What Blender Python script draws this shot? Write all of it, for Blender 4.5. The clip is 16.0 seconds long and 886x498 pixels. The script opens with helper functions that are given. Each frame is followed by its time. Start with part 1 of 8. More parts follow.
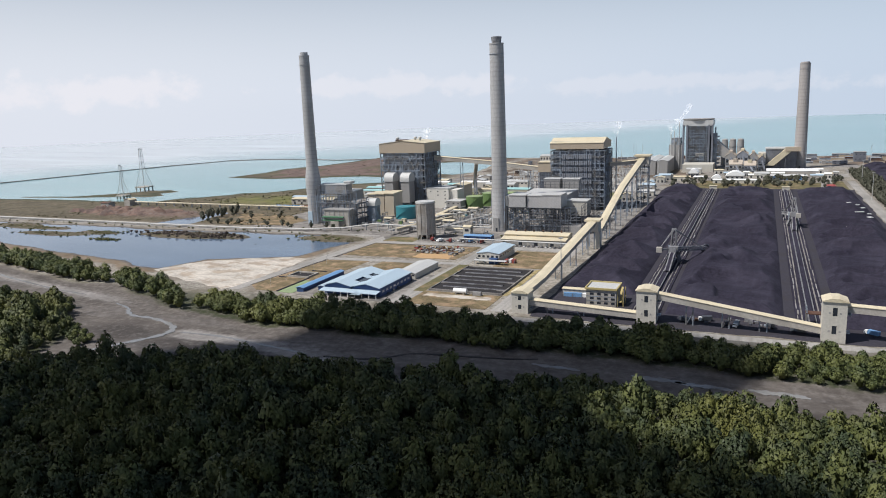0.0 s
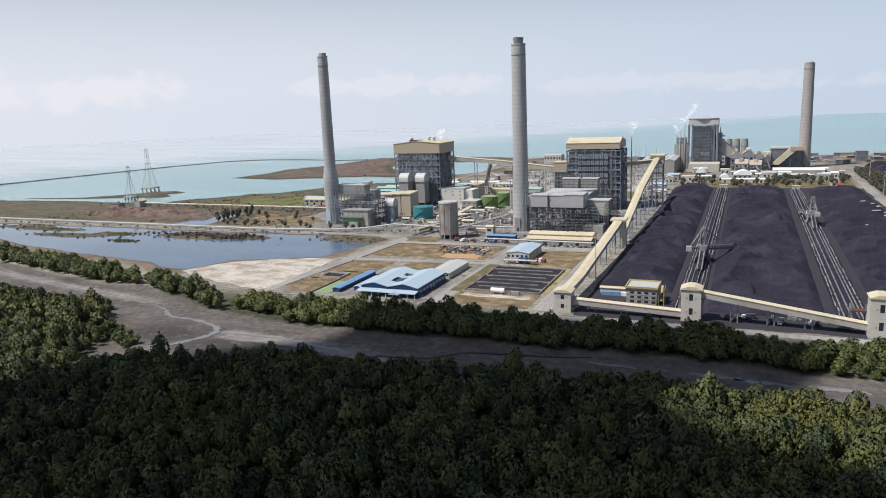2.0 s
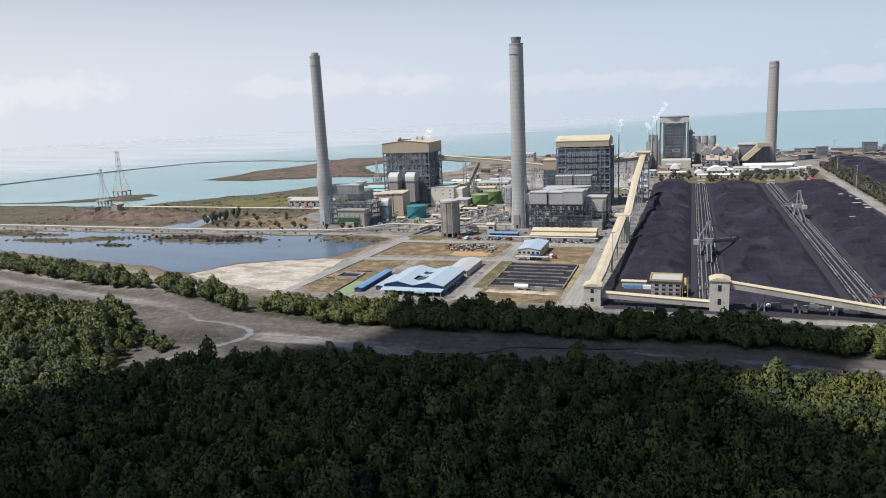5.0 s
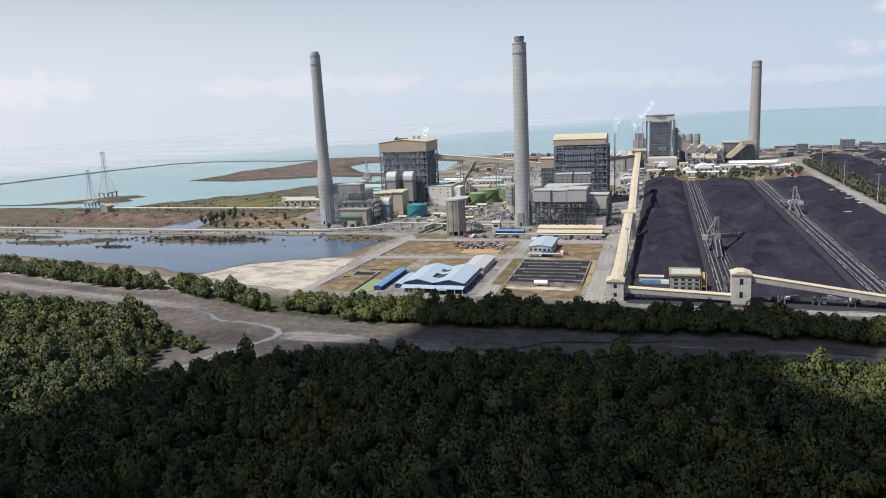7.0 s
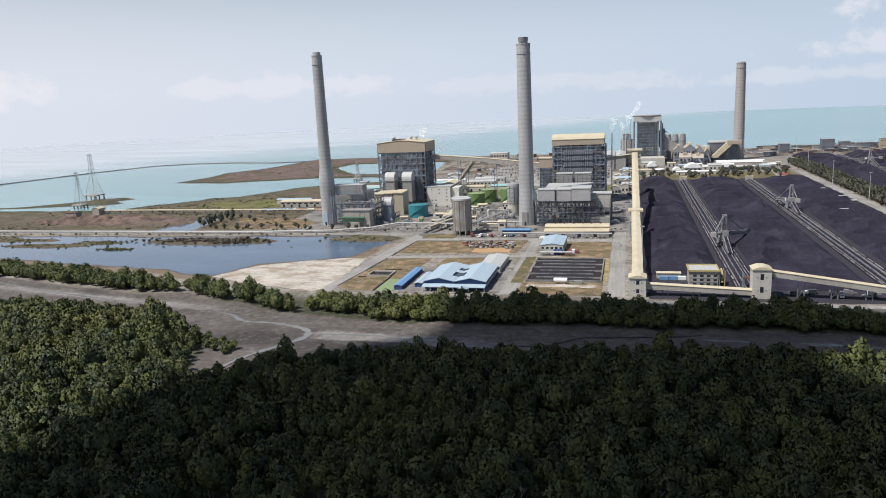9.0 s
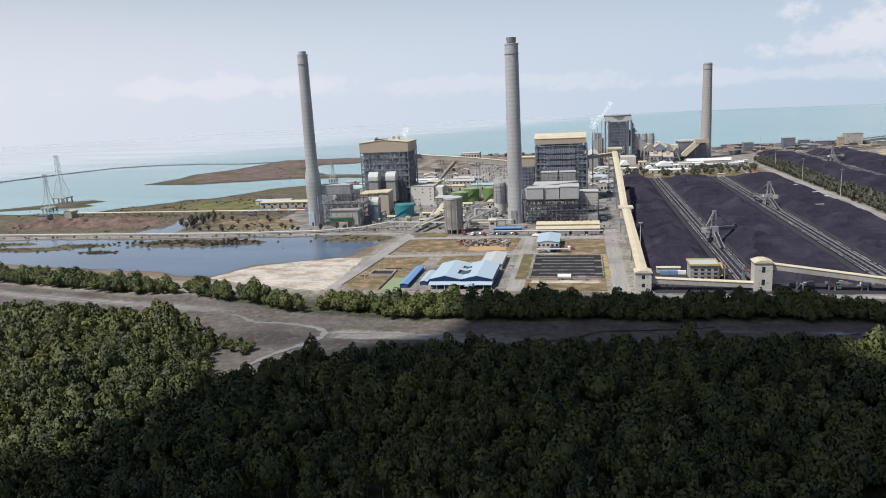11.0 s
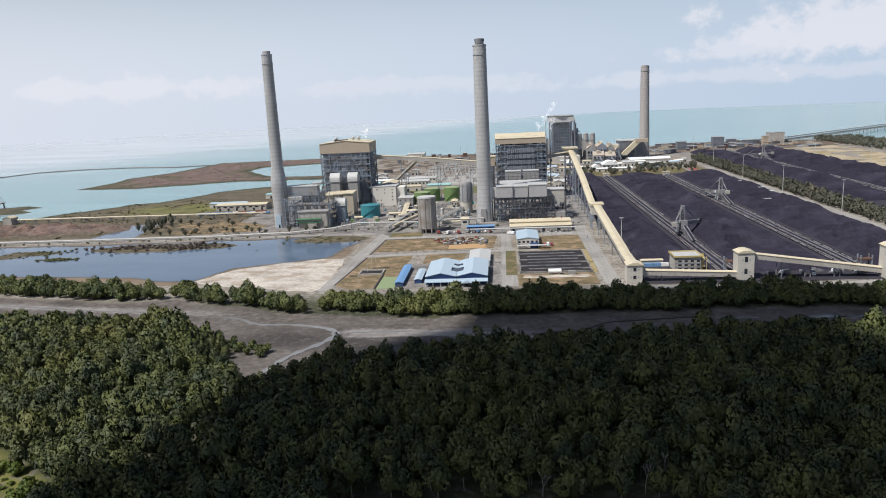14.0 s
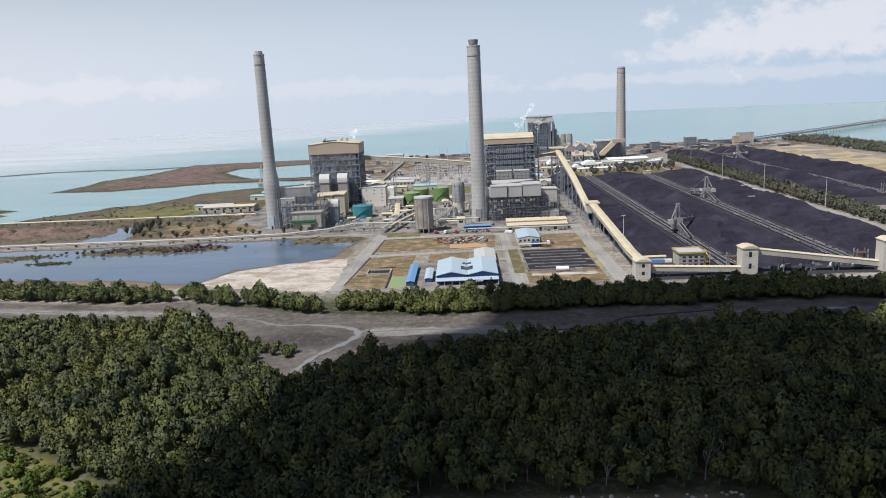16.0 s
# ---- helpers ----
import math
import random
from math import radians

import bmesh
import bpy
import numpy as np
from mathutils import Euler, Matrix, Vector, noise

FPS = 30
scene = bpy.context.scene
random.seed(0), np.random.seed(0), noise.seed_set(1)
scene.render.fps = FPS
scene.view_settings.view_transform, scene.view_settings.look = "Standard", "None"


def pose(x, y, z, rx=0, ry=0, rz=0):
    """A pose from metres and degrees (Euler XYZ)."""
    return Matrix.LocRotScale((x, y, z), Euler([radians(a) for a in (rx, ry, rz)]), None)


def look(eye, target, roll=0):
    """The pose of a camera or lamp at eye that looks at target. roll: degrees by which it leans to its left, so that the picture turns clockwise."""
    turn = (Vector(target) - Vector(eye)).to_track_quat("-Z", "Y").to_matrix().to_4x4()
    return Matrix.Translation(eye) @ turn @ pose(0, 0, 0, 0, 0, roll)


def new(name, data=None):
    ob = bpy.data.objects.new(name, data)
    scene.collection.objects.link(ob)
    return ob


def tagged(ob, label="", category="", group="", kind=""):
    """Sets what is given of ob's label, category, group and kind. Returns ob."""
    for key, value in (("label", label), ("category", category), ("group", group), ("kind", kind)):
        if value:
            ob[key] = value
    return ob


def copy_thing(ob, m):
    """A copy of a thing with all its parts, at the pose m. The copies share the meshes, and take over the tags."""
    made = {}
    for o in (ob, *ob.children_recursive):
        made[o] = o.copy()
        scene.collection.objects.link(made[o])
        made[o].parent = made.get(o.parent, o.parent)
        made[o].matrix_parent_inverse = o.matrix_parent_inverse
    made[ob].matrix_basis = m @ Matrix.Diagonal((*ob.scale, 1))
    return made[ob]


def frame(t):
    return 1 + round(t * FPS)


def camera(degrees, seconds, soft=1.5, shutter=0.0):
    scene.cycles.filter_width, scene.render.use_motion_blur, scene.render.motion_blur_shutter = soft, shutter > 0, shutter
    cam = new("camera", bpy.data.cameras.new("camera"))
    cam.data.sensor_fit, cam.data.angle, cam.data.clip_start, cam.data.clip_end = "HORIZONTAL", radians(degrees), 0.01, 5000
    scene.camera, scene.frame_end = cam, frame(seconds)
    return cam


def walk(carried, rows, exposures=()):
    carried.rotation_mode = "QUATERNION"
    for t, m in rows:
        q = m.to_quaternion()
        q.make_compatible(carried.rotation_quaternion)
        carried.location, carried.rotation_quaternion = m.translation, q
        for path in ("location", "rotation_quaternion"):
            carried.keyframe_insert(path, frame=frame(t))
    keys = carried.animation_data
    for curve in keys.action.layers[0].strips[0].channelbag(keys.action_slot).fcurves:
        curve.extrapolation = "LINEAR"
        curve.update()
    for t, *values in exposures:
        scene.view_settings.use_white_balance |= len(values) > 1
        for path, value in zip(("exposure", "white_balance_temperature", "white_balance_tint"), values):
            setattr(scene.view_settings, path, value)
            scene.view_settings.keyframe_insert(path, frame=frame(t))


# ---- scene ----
cam = camera(63.64, 16.0, soft=1.0)
METRES, EYE, TILT, LEAN, TURN = 287.0, 133.0, -1.39, 0.18, 24.2
ROWS = [
    (0.0, 0.0, 0.0, 0.0, -0.350, -9.910, 2.020),
    (0.5, -0.0303, -0.0024, 0.002, -0.813, -9.972, 2.074),
    (1.0, -0.0611, -0.0048, 0.0037, -1.006, -9.984, 2.087),
    (1.5, -0.0923, -0.0067, 0.0055, -1.079, -9.965, 2.091),
    (2.0, -0.1228, -0.0084, 0.0065, -1.282, -9.957, 2.123),
    (2.5, -0.153, -0.0101, 0.0079, -1.846, -9.968, 2.176),
    (3.0, -0.1837, -0.0114, 0.009, -2.509, -9.999, 2.248),
    (3.5, -0.2145, -0.0126, 0.01, -3.152, -10.041, 2.299),
    (4.0, -0.2453, -0.0134, 0.0109, -3.825, -10.082, 2.381),
    (6.5, -0.4007, -0.013, 0.0136, -7.221, -10.236, 2.671),
    (7.0, -0.4319, -0.0118, 0.0141, -7.634, -10.267, 2.701),
    (7.5, -0.4629, -0.0101, 0.0142, -8.027, -10.277, 2.709),
    (8.0, -0.4939, -0.0082, 0.0146, -8.400, -10.277, 2.738),
    (8.5, -0.5247, -0.0063, 0.0146, -8.983, -10.248, 2.785),
    (9.0, -0.5559, -0.0043, 0.0151, -9.866, -10.248, 2.813),
    (11.5, -0.7145, 0.0136, 0.0174, -14.362, -10.417, 2.925),
    (12.0, -0.7459, 0.0181, 0.0179, -15.445, -10.457, 2.931),
    (12.5, -0.777, 0.0232, 0.0182, -16.528, -10.496, 2.956),
    (13.0, -0.808, 0.0288, 0.0189, -17.611, -10.536, 2.970),
    (13.5, -0.8388, 0.035, 0.0195, -18.674, -10.545, 3.014),
    (14.0, -0.8696, 0.0417, 0.0201, -19.657, -10.554, 3.058),
    (14.5, -0.9002, 0.0492, 0.0206, -20.301, -10.553, 3.092),
    (15.0, -0.9304, 0.057, 0.0213, -21.054, -10.582, 3.105),
    (15.5, -0.9608, 0.0651, 0.0219, -21.907, -10.581, 3.128),
    (16.0, -0.9912, 0.0739, 0.0221, -22.640, -10.590, 3.140),
]
walk(cam, [(t, pose(0, 0, EYE, TILT, LEAN, TURN) @ pose(METRES * x, METRES * y, METRES * z, 90 + pitch, roll, yaw)) for t, x, y, z, yaw, pitch, roll in ROWS],
     exposures=[(0.0, 0.0), (16.0, 0.0)])

# ---- world and sun ----
SUN = Vector((-0.52, -0.42, 1.05)).normalized()
world = bpy.data.worlds.new("sky")
scene.world = world
world.use_nodes = True


def node(tree, kind, **settings):
    n = tree.nodes.new(kind)
    for key, value in settings.items():
        if key in n.inputs:
            n.inputs[key].default_value = value
    return n


def build_sky():
    tree = world.node_tree
    tree.nodes.clear()
    link = tree.links.new
    out = node(tree, "ShaderNodeOutputWorld")
    back = node(tree, "ShaderNodeBackground", Strength=0.075)
    sky = node(tree, "ShaderNodeTexSky")
    sky.sky_type, sky.sun_disc = "NISHITA", False
    sky.sun_elevation = math.asin(SUN.z)
    sky.sun_rotation = math.atan2(SUN.x, SUN.y)
    sky.dust_density, sky.air_density, sky.ozone_density = 1.6, 1.0, 1.2
    coord = node(tree, "ShaderNodeTexCoord")
    split = node(tree, "ShaderNodeSeparateXYZ")
    link(coord.outputs["Generated"], split.inputs[0])
    # moist sea air: a pale veil that thickens towards the horizon
    veil = node(tree, "ShaderNodeMapRange")
    veil.interpolation_type = "SMOOTHSTEP"
    for k, v in zip(("From Min", "From Max", "To Min", "To Max"), (0.02, 0.34, 0.92, 0.03)):
        veil.inputs[k].default_value = v
    link(split.outputs["Z"], veil.inputs["Value"])
    haze = node(tree, "ShaderNodeMix")
    haze.data_type = "RGBA"
    # whiter towards the sunny west, bluer towards the east
    side = node(tree, "ShaderNodeMapRange")
    for k, v in zip(("From Min", "From Max"), (-0.8, 0.5)):
        side.inputs[k].default_value = v
    link(split.outputs["X"], side.inputs["Value"])
    air = node(tree, "ShaderNodeMix")
    air.data_type = "RGBA"
    air.inputs[6].default_value, air.inputs[7].default_value = (10.5, 11.05, 12.3, 1), (7.0, 8.6, 10.8, 1)
    link(side.outputs[0], air.inputs[0])
    link(air.outputs[2], haze.inputs[7])
    link(veil.outputs[0], haze.inputs[0])
    link(sky.outputs[0], haze.inputs[6])
    # low cumulus banks over the sea
    stretch = node(tree, "ShaderNodeMapping")
    stretch.inputs["Scale"].default_value = (1.0, 1.0, 1.25)
    link(coord.outputs["Generated"], stretch.inputs[0])
    puffs = node(tree, "ShaderNodeTexNoise", Scale=23.0, Detail=10.0, Roughness=0.6)
    link(stretch.outputs[0], puffs.inputs["Vector"])
    total = None
    for where, wide, tall, most in (((0.43, 0.90, 0.062), 0.19, 0.050, 0.62), ((0.31, 0.948, 0.046), 0.13, 0.020, 0.5), ((-0.755, 0.655, 0.036), 0.13, 0.024, 0.6), ((-0.45, 0.89, 0.030), 0.20, 0.016, 0.4), ((-0.12, 0.99, 0.020), 0.25, 0.012, 0.25), ((0.35, 0.93, 0.012), 0.5, 0.012, 0.3)):
        apart = node(tree, "ShaderNodeVectorMath")
        apart.operation = "SUBTRACT"
        apart.inputs[1].default_value = where
        link(coord.outputs["Generated"], apart.inputs[0])
        scaled = node(tree, "ShaderNodeVectorMath")
        scaled.operation = "MULTIPLY"
        scaled.inputs[1].default_value = (1 / wide, 1 / wide, 1 / tall)
        link(apart.outputs[0], scaled.inputs[0])
        reach = node(tree, "ShaderNodeVectorMath")
        reach.operation = "LENGTH"
        link(scaled.outputs[0], reach.inputs[0])
        heap = node(tree, "ShaderNodeMath")
        heap.operation = "MULTIPLY_ADD"
        heap.inputs[1].default_value, heap.inputs[2].default_value = -0.62, 0.66
        link(reach.outputs["Value"], heap.inputs[0])
        lump = node(tree, "ShaderNodeMath")
        lump.operation = "MULTIPLY_ADD"
        lump.inputs[1].default_value = 1.9
        link(puffs.outputs["Fac"], lump.inputs[0])
        link(heap.outputs[0], lump.inputs[2])
        edge = node(tree, "ShaderNodeMapRange")
        edge.interpolation_type = "SMOOTHSTEP"
        for k, v in zip(("From Min", "From Max", "To Min", "To Max"), (0.94, 1.36, 0.0, most)):
            edge.inputs[k].default_value = v
        link(lump.outputs[0], edge.inputs["Value"])
        if total is None:
            total = edge.outputs[0]
        else:
            more = node(tree, "ShaderNodeMath")
            more.operation = "MAXIMUM"
            link(total, more.inputs[0])
            link(edge.outputs[0], more.inputs[1])
            total = more.outputs[0]
    cloud = node(tree, "ShaderNodeMix")
    cloud.data_type = "RGBA"
    cloud.inputs[7].default_value = (11.6, 11.35, 12.0, 1)
    link(total, cloud.inputs[0])
    link(haze.outputs[2], cloud.inputs[6])
    link(cloud.outputs[2], back.inputs["Color"])
    link(back.outputs[0], out.inputs[0])


build_sky()
sun = new("sun", bpy.data.lights.new("sun", "SUN"))
sun.data.energy, sun.data.angle, sun.data.color = 4.7, radians(0.55), (1.0, 0.968, 0.925)
sun.matrix_world = look(SUN * 1500, (0, 0, 0))


# ---- materials ----
def surface(name, base, rough=0.8, metal=0.0, vary=0.25, big=0.08, small=2.0, bump=0.15, second=None, streak=0.0, rings=0.0, ribs=0.0, spread=0.0, spec=0.4):
    """A weathered surface: two scales of mottling, optional second colour, rain streaks, pour rings (m) or ribbed sheeting (m), and a spread between pieces."""
    m = bpy.data.materials.new(name)
    m.use_nodes = True
    tree = m.node_tree
    link = tree.links.new
    shader = tree.nodes["Principled BSDF"]
    shader.inputs["Roughness"].default_value = rough
    shader.inputs["Metallic"].default_value = metal
    shader.inputs["Specular IOR Level"].default_value = spec
    place = node(tree, "ShaderNodeNewGeometry").outputs["Position"]
    n1 = node(tree, "ShaderNodeTexNoise", Scale=big, Detail=5.0, Roughness=0.6)
    n2 = node(tree, "ShaderNodeTexNoise", Scale=small, Detail=4.0, Roughness=0.65)
    link(place, n1.inputs["Vector"])
    link(place, n2.inputs["Vector"])
    dark = [c * (1 - vary) for c in base]
    light = [min(1.0, c * (1 + vary)) for c in base]
    ramp = node(tree, "ShaderNodeMix")
    ramp.data_type = "RGBA"
    ramp.inputs[6].default_value = (*dark, 1)
    ramp.inputs[7].default_value = (*light, 1)
    grow = node(tree, "ShaderNodeMapRange")
    for k, v in zip(("From Min", "From Max"), (0.32, 0.68)):
        grow.inputs[k].default_value = v
    link(n2.outputs["Fac"], grow.inputs["Value"])
    link(grow.outputs[0], ramp.inputs[0])
    colour = ramp.outputs[2]
    if second:
        patch = node(tree, "ShaderNodeMapRange")
        patch.interpolation_type = "SMOOTHSTEP"
        for k, v in zip(("From Min", "From Max"), (0.46, 0.62)):
            patch.inputs[k].default_value = v
        link(n1.outputs["Fac"], patch.inputs["Value"])
        mixed = node(tree, "ShaderNodeMix")
        mixed.data_type = "RGBA"
        link(patch.outputs[0], mixed.inputs[0])
        link(colour, mixed.inputs[6])
        mixed.inputs[7].default_value = (*second, 1)
        colour = mixed.outputs[2]

    def darken(value, amount):
        nonlocal colour
        mul = node(tree, "ShaderNodeMix")
        mul.data_type, mul.blend_type = "RGBA", "MULTIPLY"
        mul.inputs[0].default_value = amount
        link(colour, mul.inputs[6])
        link(value, mul.inputs[7])
        colour = mul.outputs[2]

    if streak:
        drip = node(tree, "ShaderNodeMapping")
        drip.inputs["Scale"].default_value = (0.55, 0.55, 0.025)
        link(place, drip.inputs[0])
        n3 = node(tree, "ShaderNodeTexNoise", Scale=1.0, Detail=6.0, Roughness=0.7)
        link(drip.outputs[0], n3.inputs["Vector"])
        darken(n3.outputs["Fac"], streak)
    height = n2.outputs["Fac"]
    if rings or ribs:
        wave = node(tree, "ShaderNodeTexWave", Scale=1.0)
        wave.wave_type, wave.bands_direction = "BANDS", "Z" if rings else "DIAGONAL"
        wave.inputs["Scale"].default_value = 0.314 / (rings or ribs)
        wave.inputs["Distortion"].default_value = 0.4 if rings else 0.0
        link(place, wave.inputs["Vector"])
        soft = node(tree, "ShaderNodeMapRange")
        for k, v in zip(("From Min", "From Max", "To Min", "To Max"), (0.0, 0.35, 0.0, 1.0)):
            soft.inputs[k].default_value = v
        link(wave.outputs["Fac"], soft.inputs["Value"])
        darken(soft.outputs[0], 0.11 if rings else 0.10)
    if spread:
        info = node(tree, "ShaderNodeObjectInfo")
        tone = node(tree, "ShaderNodeMapRange")
        for k, v in zip(("To Min", "To Max"), (1 - spread, 1.0)):
            tone.inputs[k].default_value = v
        link(info.outputs["Random"], tone.inputs["Value"])
        darken(tone.outputs[0], 1.0)
    link(colour, shader.inputs["Base Color"])
    if bump:
        relief = node(tree, "ShaderNodeBump", Strength=bump, Distance=0.3)
        link(height, relief.inputs["Height"])
        link(relief.outputs[0], shader.inputs["Normal"])
    return m


def grain(m, scale, turn, low, high, detail=6.0):
    """Long stains, tracks or drifts: a stretched noise multiplied into the colour and added to the relief."""
    tree = m.node_tree
    link = tree.links.new
    shader = tree.nodes["Principled BSDF"]
    colour = shader.inputs["Base Color"].links[0].from_socket
    place = node(tree, "ShaderNodeNewGeometry").outputs["Position"]
    spun = node(tree, "ShaderNodeMapping")
    spun.inputs["Rotation"].default_value = (0, 0, turn)
    link(place, spun.inputs[0])
    drawn = node(tree, "ShaderNodeMapping")
    drawn.inputs["Scale"].default_value = scale
    link(spun.outputs[0], drawn.inputs[0])
    marks = node(tree, "ShaderNodeTexNoise", Scale=1.0, Detail=detail, Roughness=0.62, Distortion=0.5)
    link(drawn.outputs[0], marks.inputs["Vector"])
    tone = node(tree, "ShaderNodeMapRange")
    for k, v in zip(("From Min", "From Max", "To Min", "To Max"), (0.34, 0.66, low, high)):
        tone.inputs[k].default_value = v
    link(marks.outputs["Fac"], tone.inputs["Value"])
    mul = node(tree, "ShaderNodeMix")
    mul.data_type, mul.blend_type = "RGBA", "MULTIPLY"
    mul.inputs[0].default_value = 1.0
    link(colour, mul.inputs[6])
    link(tone.outputs[0], mul.inputs[7])
    link(mul.outputs[2], shader.inputs["Base Color"])
    return m


def water(name, base, deep, rough, ripple, spread, far_haze=None):
    """Water: silt-coloured body, sky gloss, wind ripples, broad drifts of colour and an optional painted distance haze.
    """
    m = bpy.data.materials.new(name)
    m.use_nodes = True
    tree = m.node_tree
    link = tree.links.new
    shader = tree.nodes["Principled BSDF"]
    shader.inputs["Roughness"].default_value = rough
    shader.inputs["IOR"].default_value = 1.33
    place = node(tree, "ShaderNodeNewGeometry").outputs["Position"]
    stretch = node(tree, "ShaderNodeMapping")
    stretch.inputs["Scale"].default_value = (0.35, 1.0, 1.0)
    link(place, stretch.inputs[0])
    drift = node(tree, "ShaderNodeTexNoise", Scale=spread, Detail=5.0, Roughness=0.55)
    link(stretch.outputs[0], drift.inputs["Vector"])
    ramp = node(tree, "ShaderNodeMapRange")
    for k, v in zip(("From Min", "From Max"), (0.35, 0.65)):
        ramp.inputs[k].default_value = v
    link(drift.outputs["Fac"], ramp.inputs["Value"])
    mixed = node(tree, "ShaderNodeMix")
    mixed.data_type = "RGBA"
    mixed.inputs[6].default_value = (*base, 1)
    mixed.inputs[7].default_value = (*deep, 1)
    link(ramp.outputs[0], mixed.inputs[0])
    colour = mixed.outputs[2]
    if far_haze:
        # distance haze painted into the water colour, paler towards the far northwest
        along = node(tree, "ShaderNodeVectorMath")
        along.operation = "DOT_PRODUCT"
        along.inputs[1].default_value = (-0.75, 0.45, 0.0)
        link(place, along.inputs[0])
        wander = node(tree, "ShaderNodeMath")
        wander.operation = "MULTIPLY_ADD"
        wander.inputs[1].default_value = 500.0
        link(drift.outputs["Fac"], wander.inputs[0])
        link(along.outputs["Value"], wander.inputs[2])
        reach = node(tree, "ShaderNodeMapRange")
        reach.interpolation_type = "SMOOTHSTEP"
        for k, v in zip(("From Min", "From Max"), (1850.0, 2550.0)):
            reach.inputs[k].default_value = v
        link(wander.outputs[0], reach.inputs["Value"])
        hazed = node(tree, "ShaderNodeMix")
        hazed.data_type = "RGBA"
        hazed.inputs[7].default_value = (*far_haze, 1)
        link(reach.outputs[0], hazed.inputs[0])
        link(colour, hazed.inputs[6])
        colour = hazed.outputs[2]
    link(colour, shader.inputs["Base Color"])
    waves = node(tree, "ShaderNodeTexNoise", Scale=0.35, Detail=6.0, Roughness=0.6)
    link(place, waves.inputs["Vector"])
    relief = node(tree, "ShaderNodeBump", Strength=ripple, Distance=0.4)
    link(waves.outputs["Fac"], relief.inputs["Height"])
    link(relief.outputs[0], shader.inputs["Normal"])
    return m


def foliage(name, base, other, dry):
    """Leaves: hue shifts from tree to tree and from tuft to tuft."""
    m = bpy.data.materials.new(name)
    m.use_nodes = True
    tree = m.node_tree
    link = tree.links.new
    shader = tree.nodes["Principled BSDF"]
    shader.inputs["Roughness"].default_value = 0.55
    shader.inputs["Specular IOR Level"].default_value = 0.25
    shader.inputs["Transmission Weight"].default_value = 0.0
    geo = node(tree, "ShaderNodeNewGeometry")
    n1 = node(tree, "ShaderNodeTexNoise", Scale=0.10, Detail=1.0)
    n2 = node(tree, "ShaderNodeTexNoise", Scale=0.018, Detail=3.0)
    link(geo.outputs["Position"], n1.inputs["Vector"])
    link(geo.outputs["Position"], n2.inputs["Vector"])
    a = node(tree, "ShaderNodeMapRange")
    for k, v in zip(("From Min", "From Max"), (0.36, 0.64)):
        a.inputs[k].default_value = v
    link(n1.outputs["Fac"], a.inputs["Value"])
    first = node(tree, "ShaderNodeMix")
    first.data_type = "RGBA"
    first.inputs[6].default_value = (*base, 1)
    first.inputs[7].default_value = (*other, 1)
    link(a.outputs[0], first.inputs[0])
    b = node(tree, "ShaderNodeMapRange")
    for k, v in zip(("From Min", "From Max", "To Max"), (0.5, 0.72, 0.7)):
        b.inputs[k].default_value = v
    link(n2.outputs["Fac"], b.inputs["Value"])
    second = node(tree, "ShaderNodeMix")
    second.data_type = "RGBA"
    second.inputs[7].default_value = (*dry, 1)
    link(b.outputs[0], second.inputs[0])
    link(first.outputs[2], second.inputs[6])
    tone = node(tree, "ShaderNodeMapRange")
    for k, v in zip(("To Min", "To Max"), (0.94, 1.06)):
        tone.inputs[k].default_value = v
    link(geo.outputs["Random Per Island"], tone.inputs["Value"])
    # leaf sprays: fine mottling and relief
    n3 = node(tree, "ShaderNodeTexNoise", Scale=1.7, Detail=4.0, Roughness=0.65)
    link(geo.outputs["Position"], n3.inputs["Vector"])
    spray = node(tree, "ShaderNodeMapRange")
    for k, v in zip(("From Min", "From Max", "To Min", "To Max"), (0.34, 0.66, 0.78, 1.24)):
        spray.inputs[k].default_value = v
    link(n3.outputs["Fac"], spray.inputs["Value"])
    leafy = node(tree, "ShaderNodeMath")
    leafy.operation = "MULTIPLY"
    link(tone.outputs[0], leafy.inputs[0])
    link(spray.outputs[0], leafy.inputs[1])
    relief = node(tree, "ShaderNodeBump", Strength=0.4, Distance=0.5)
    link(n3.outputs["Fac"], relief.inputs["Height"])
    link(relief.outputs[0], shader.inputs["Normal"])
    mul = node(tree, "ShaderNodeMix")
    mul.data_type, mul.blend_type = "RGBA", "MULTIPLY"
    mul.inputs[0].default_value = 1.0
    link(second.outputs[2], mul.inputs[6])
    link(leafy.outputs[0], mul.inputs[7])
    link(mul.outputs[2], shader.inputs["Base Color"])
    return m


CONCRETE = surface("weathered_concrete", (0.48, 0.475, 0.475), 0.9, vary=0.10, big=0.02, small=0.5, second=(0.42, 0.415, 0.41), streak=0.35, rings=4.6)
PINK_CONCRETE = surface("pink_concrete", (0.42, 0.39, 0.375), 0.9, vary=0.10, big=0.02, small=0.5, streak=0.3, rings=6.0)
PALE_CONCRETE = surface("pale_concrete", (0.46, 0.43, 0.39), 0.9, vary=0.15, big=0.05, small=0.9, second=(0.38, 0.35, 0.31), streak=0.3)
SOOT = surface("sooty_steel", (0.07, 0.065, 0.06), 0.8)
CREAM = surface("cream_sheet", (0.66, 0.58, 0.42), 0.55, vary=0.08, big=0.06, small=0.8, second=(0.60, 0.52, 0.37), streak=0.2, ribs=1.3, bump=0.05)
TAN = surface("tan_sheet", (0.47, 0.39, 0.30), 0.6, vary=0.08, big=0.05, small=0.8, streak=0.25, ribs=1.3, bump=0.05)
WHITE_WALL = surface("offwhite_wall", (0.58, 0.55, 0.49), 0.75, vary=0.10, big=0.06, small=1.0, streak=0.3)
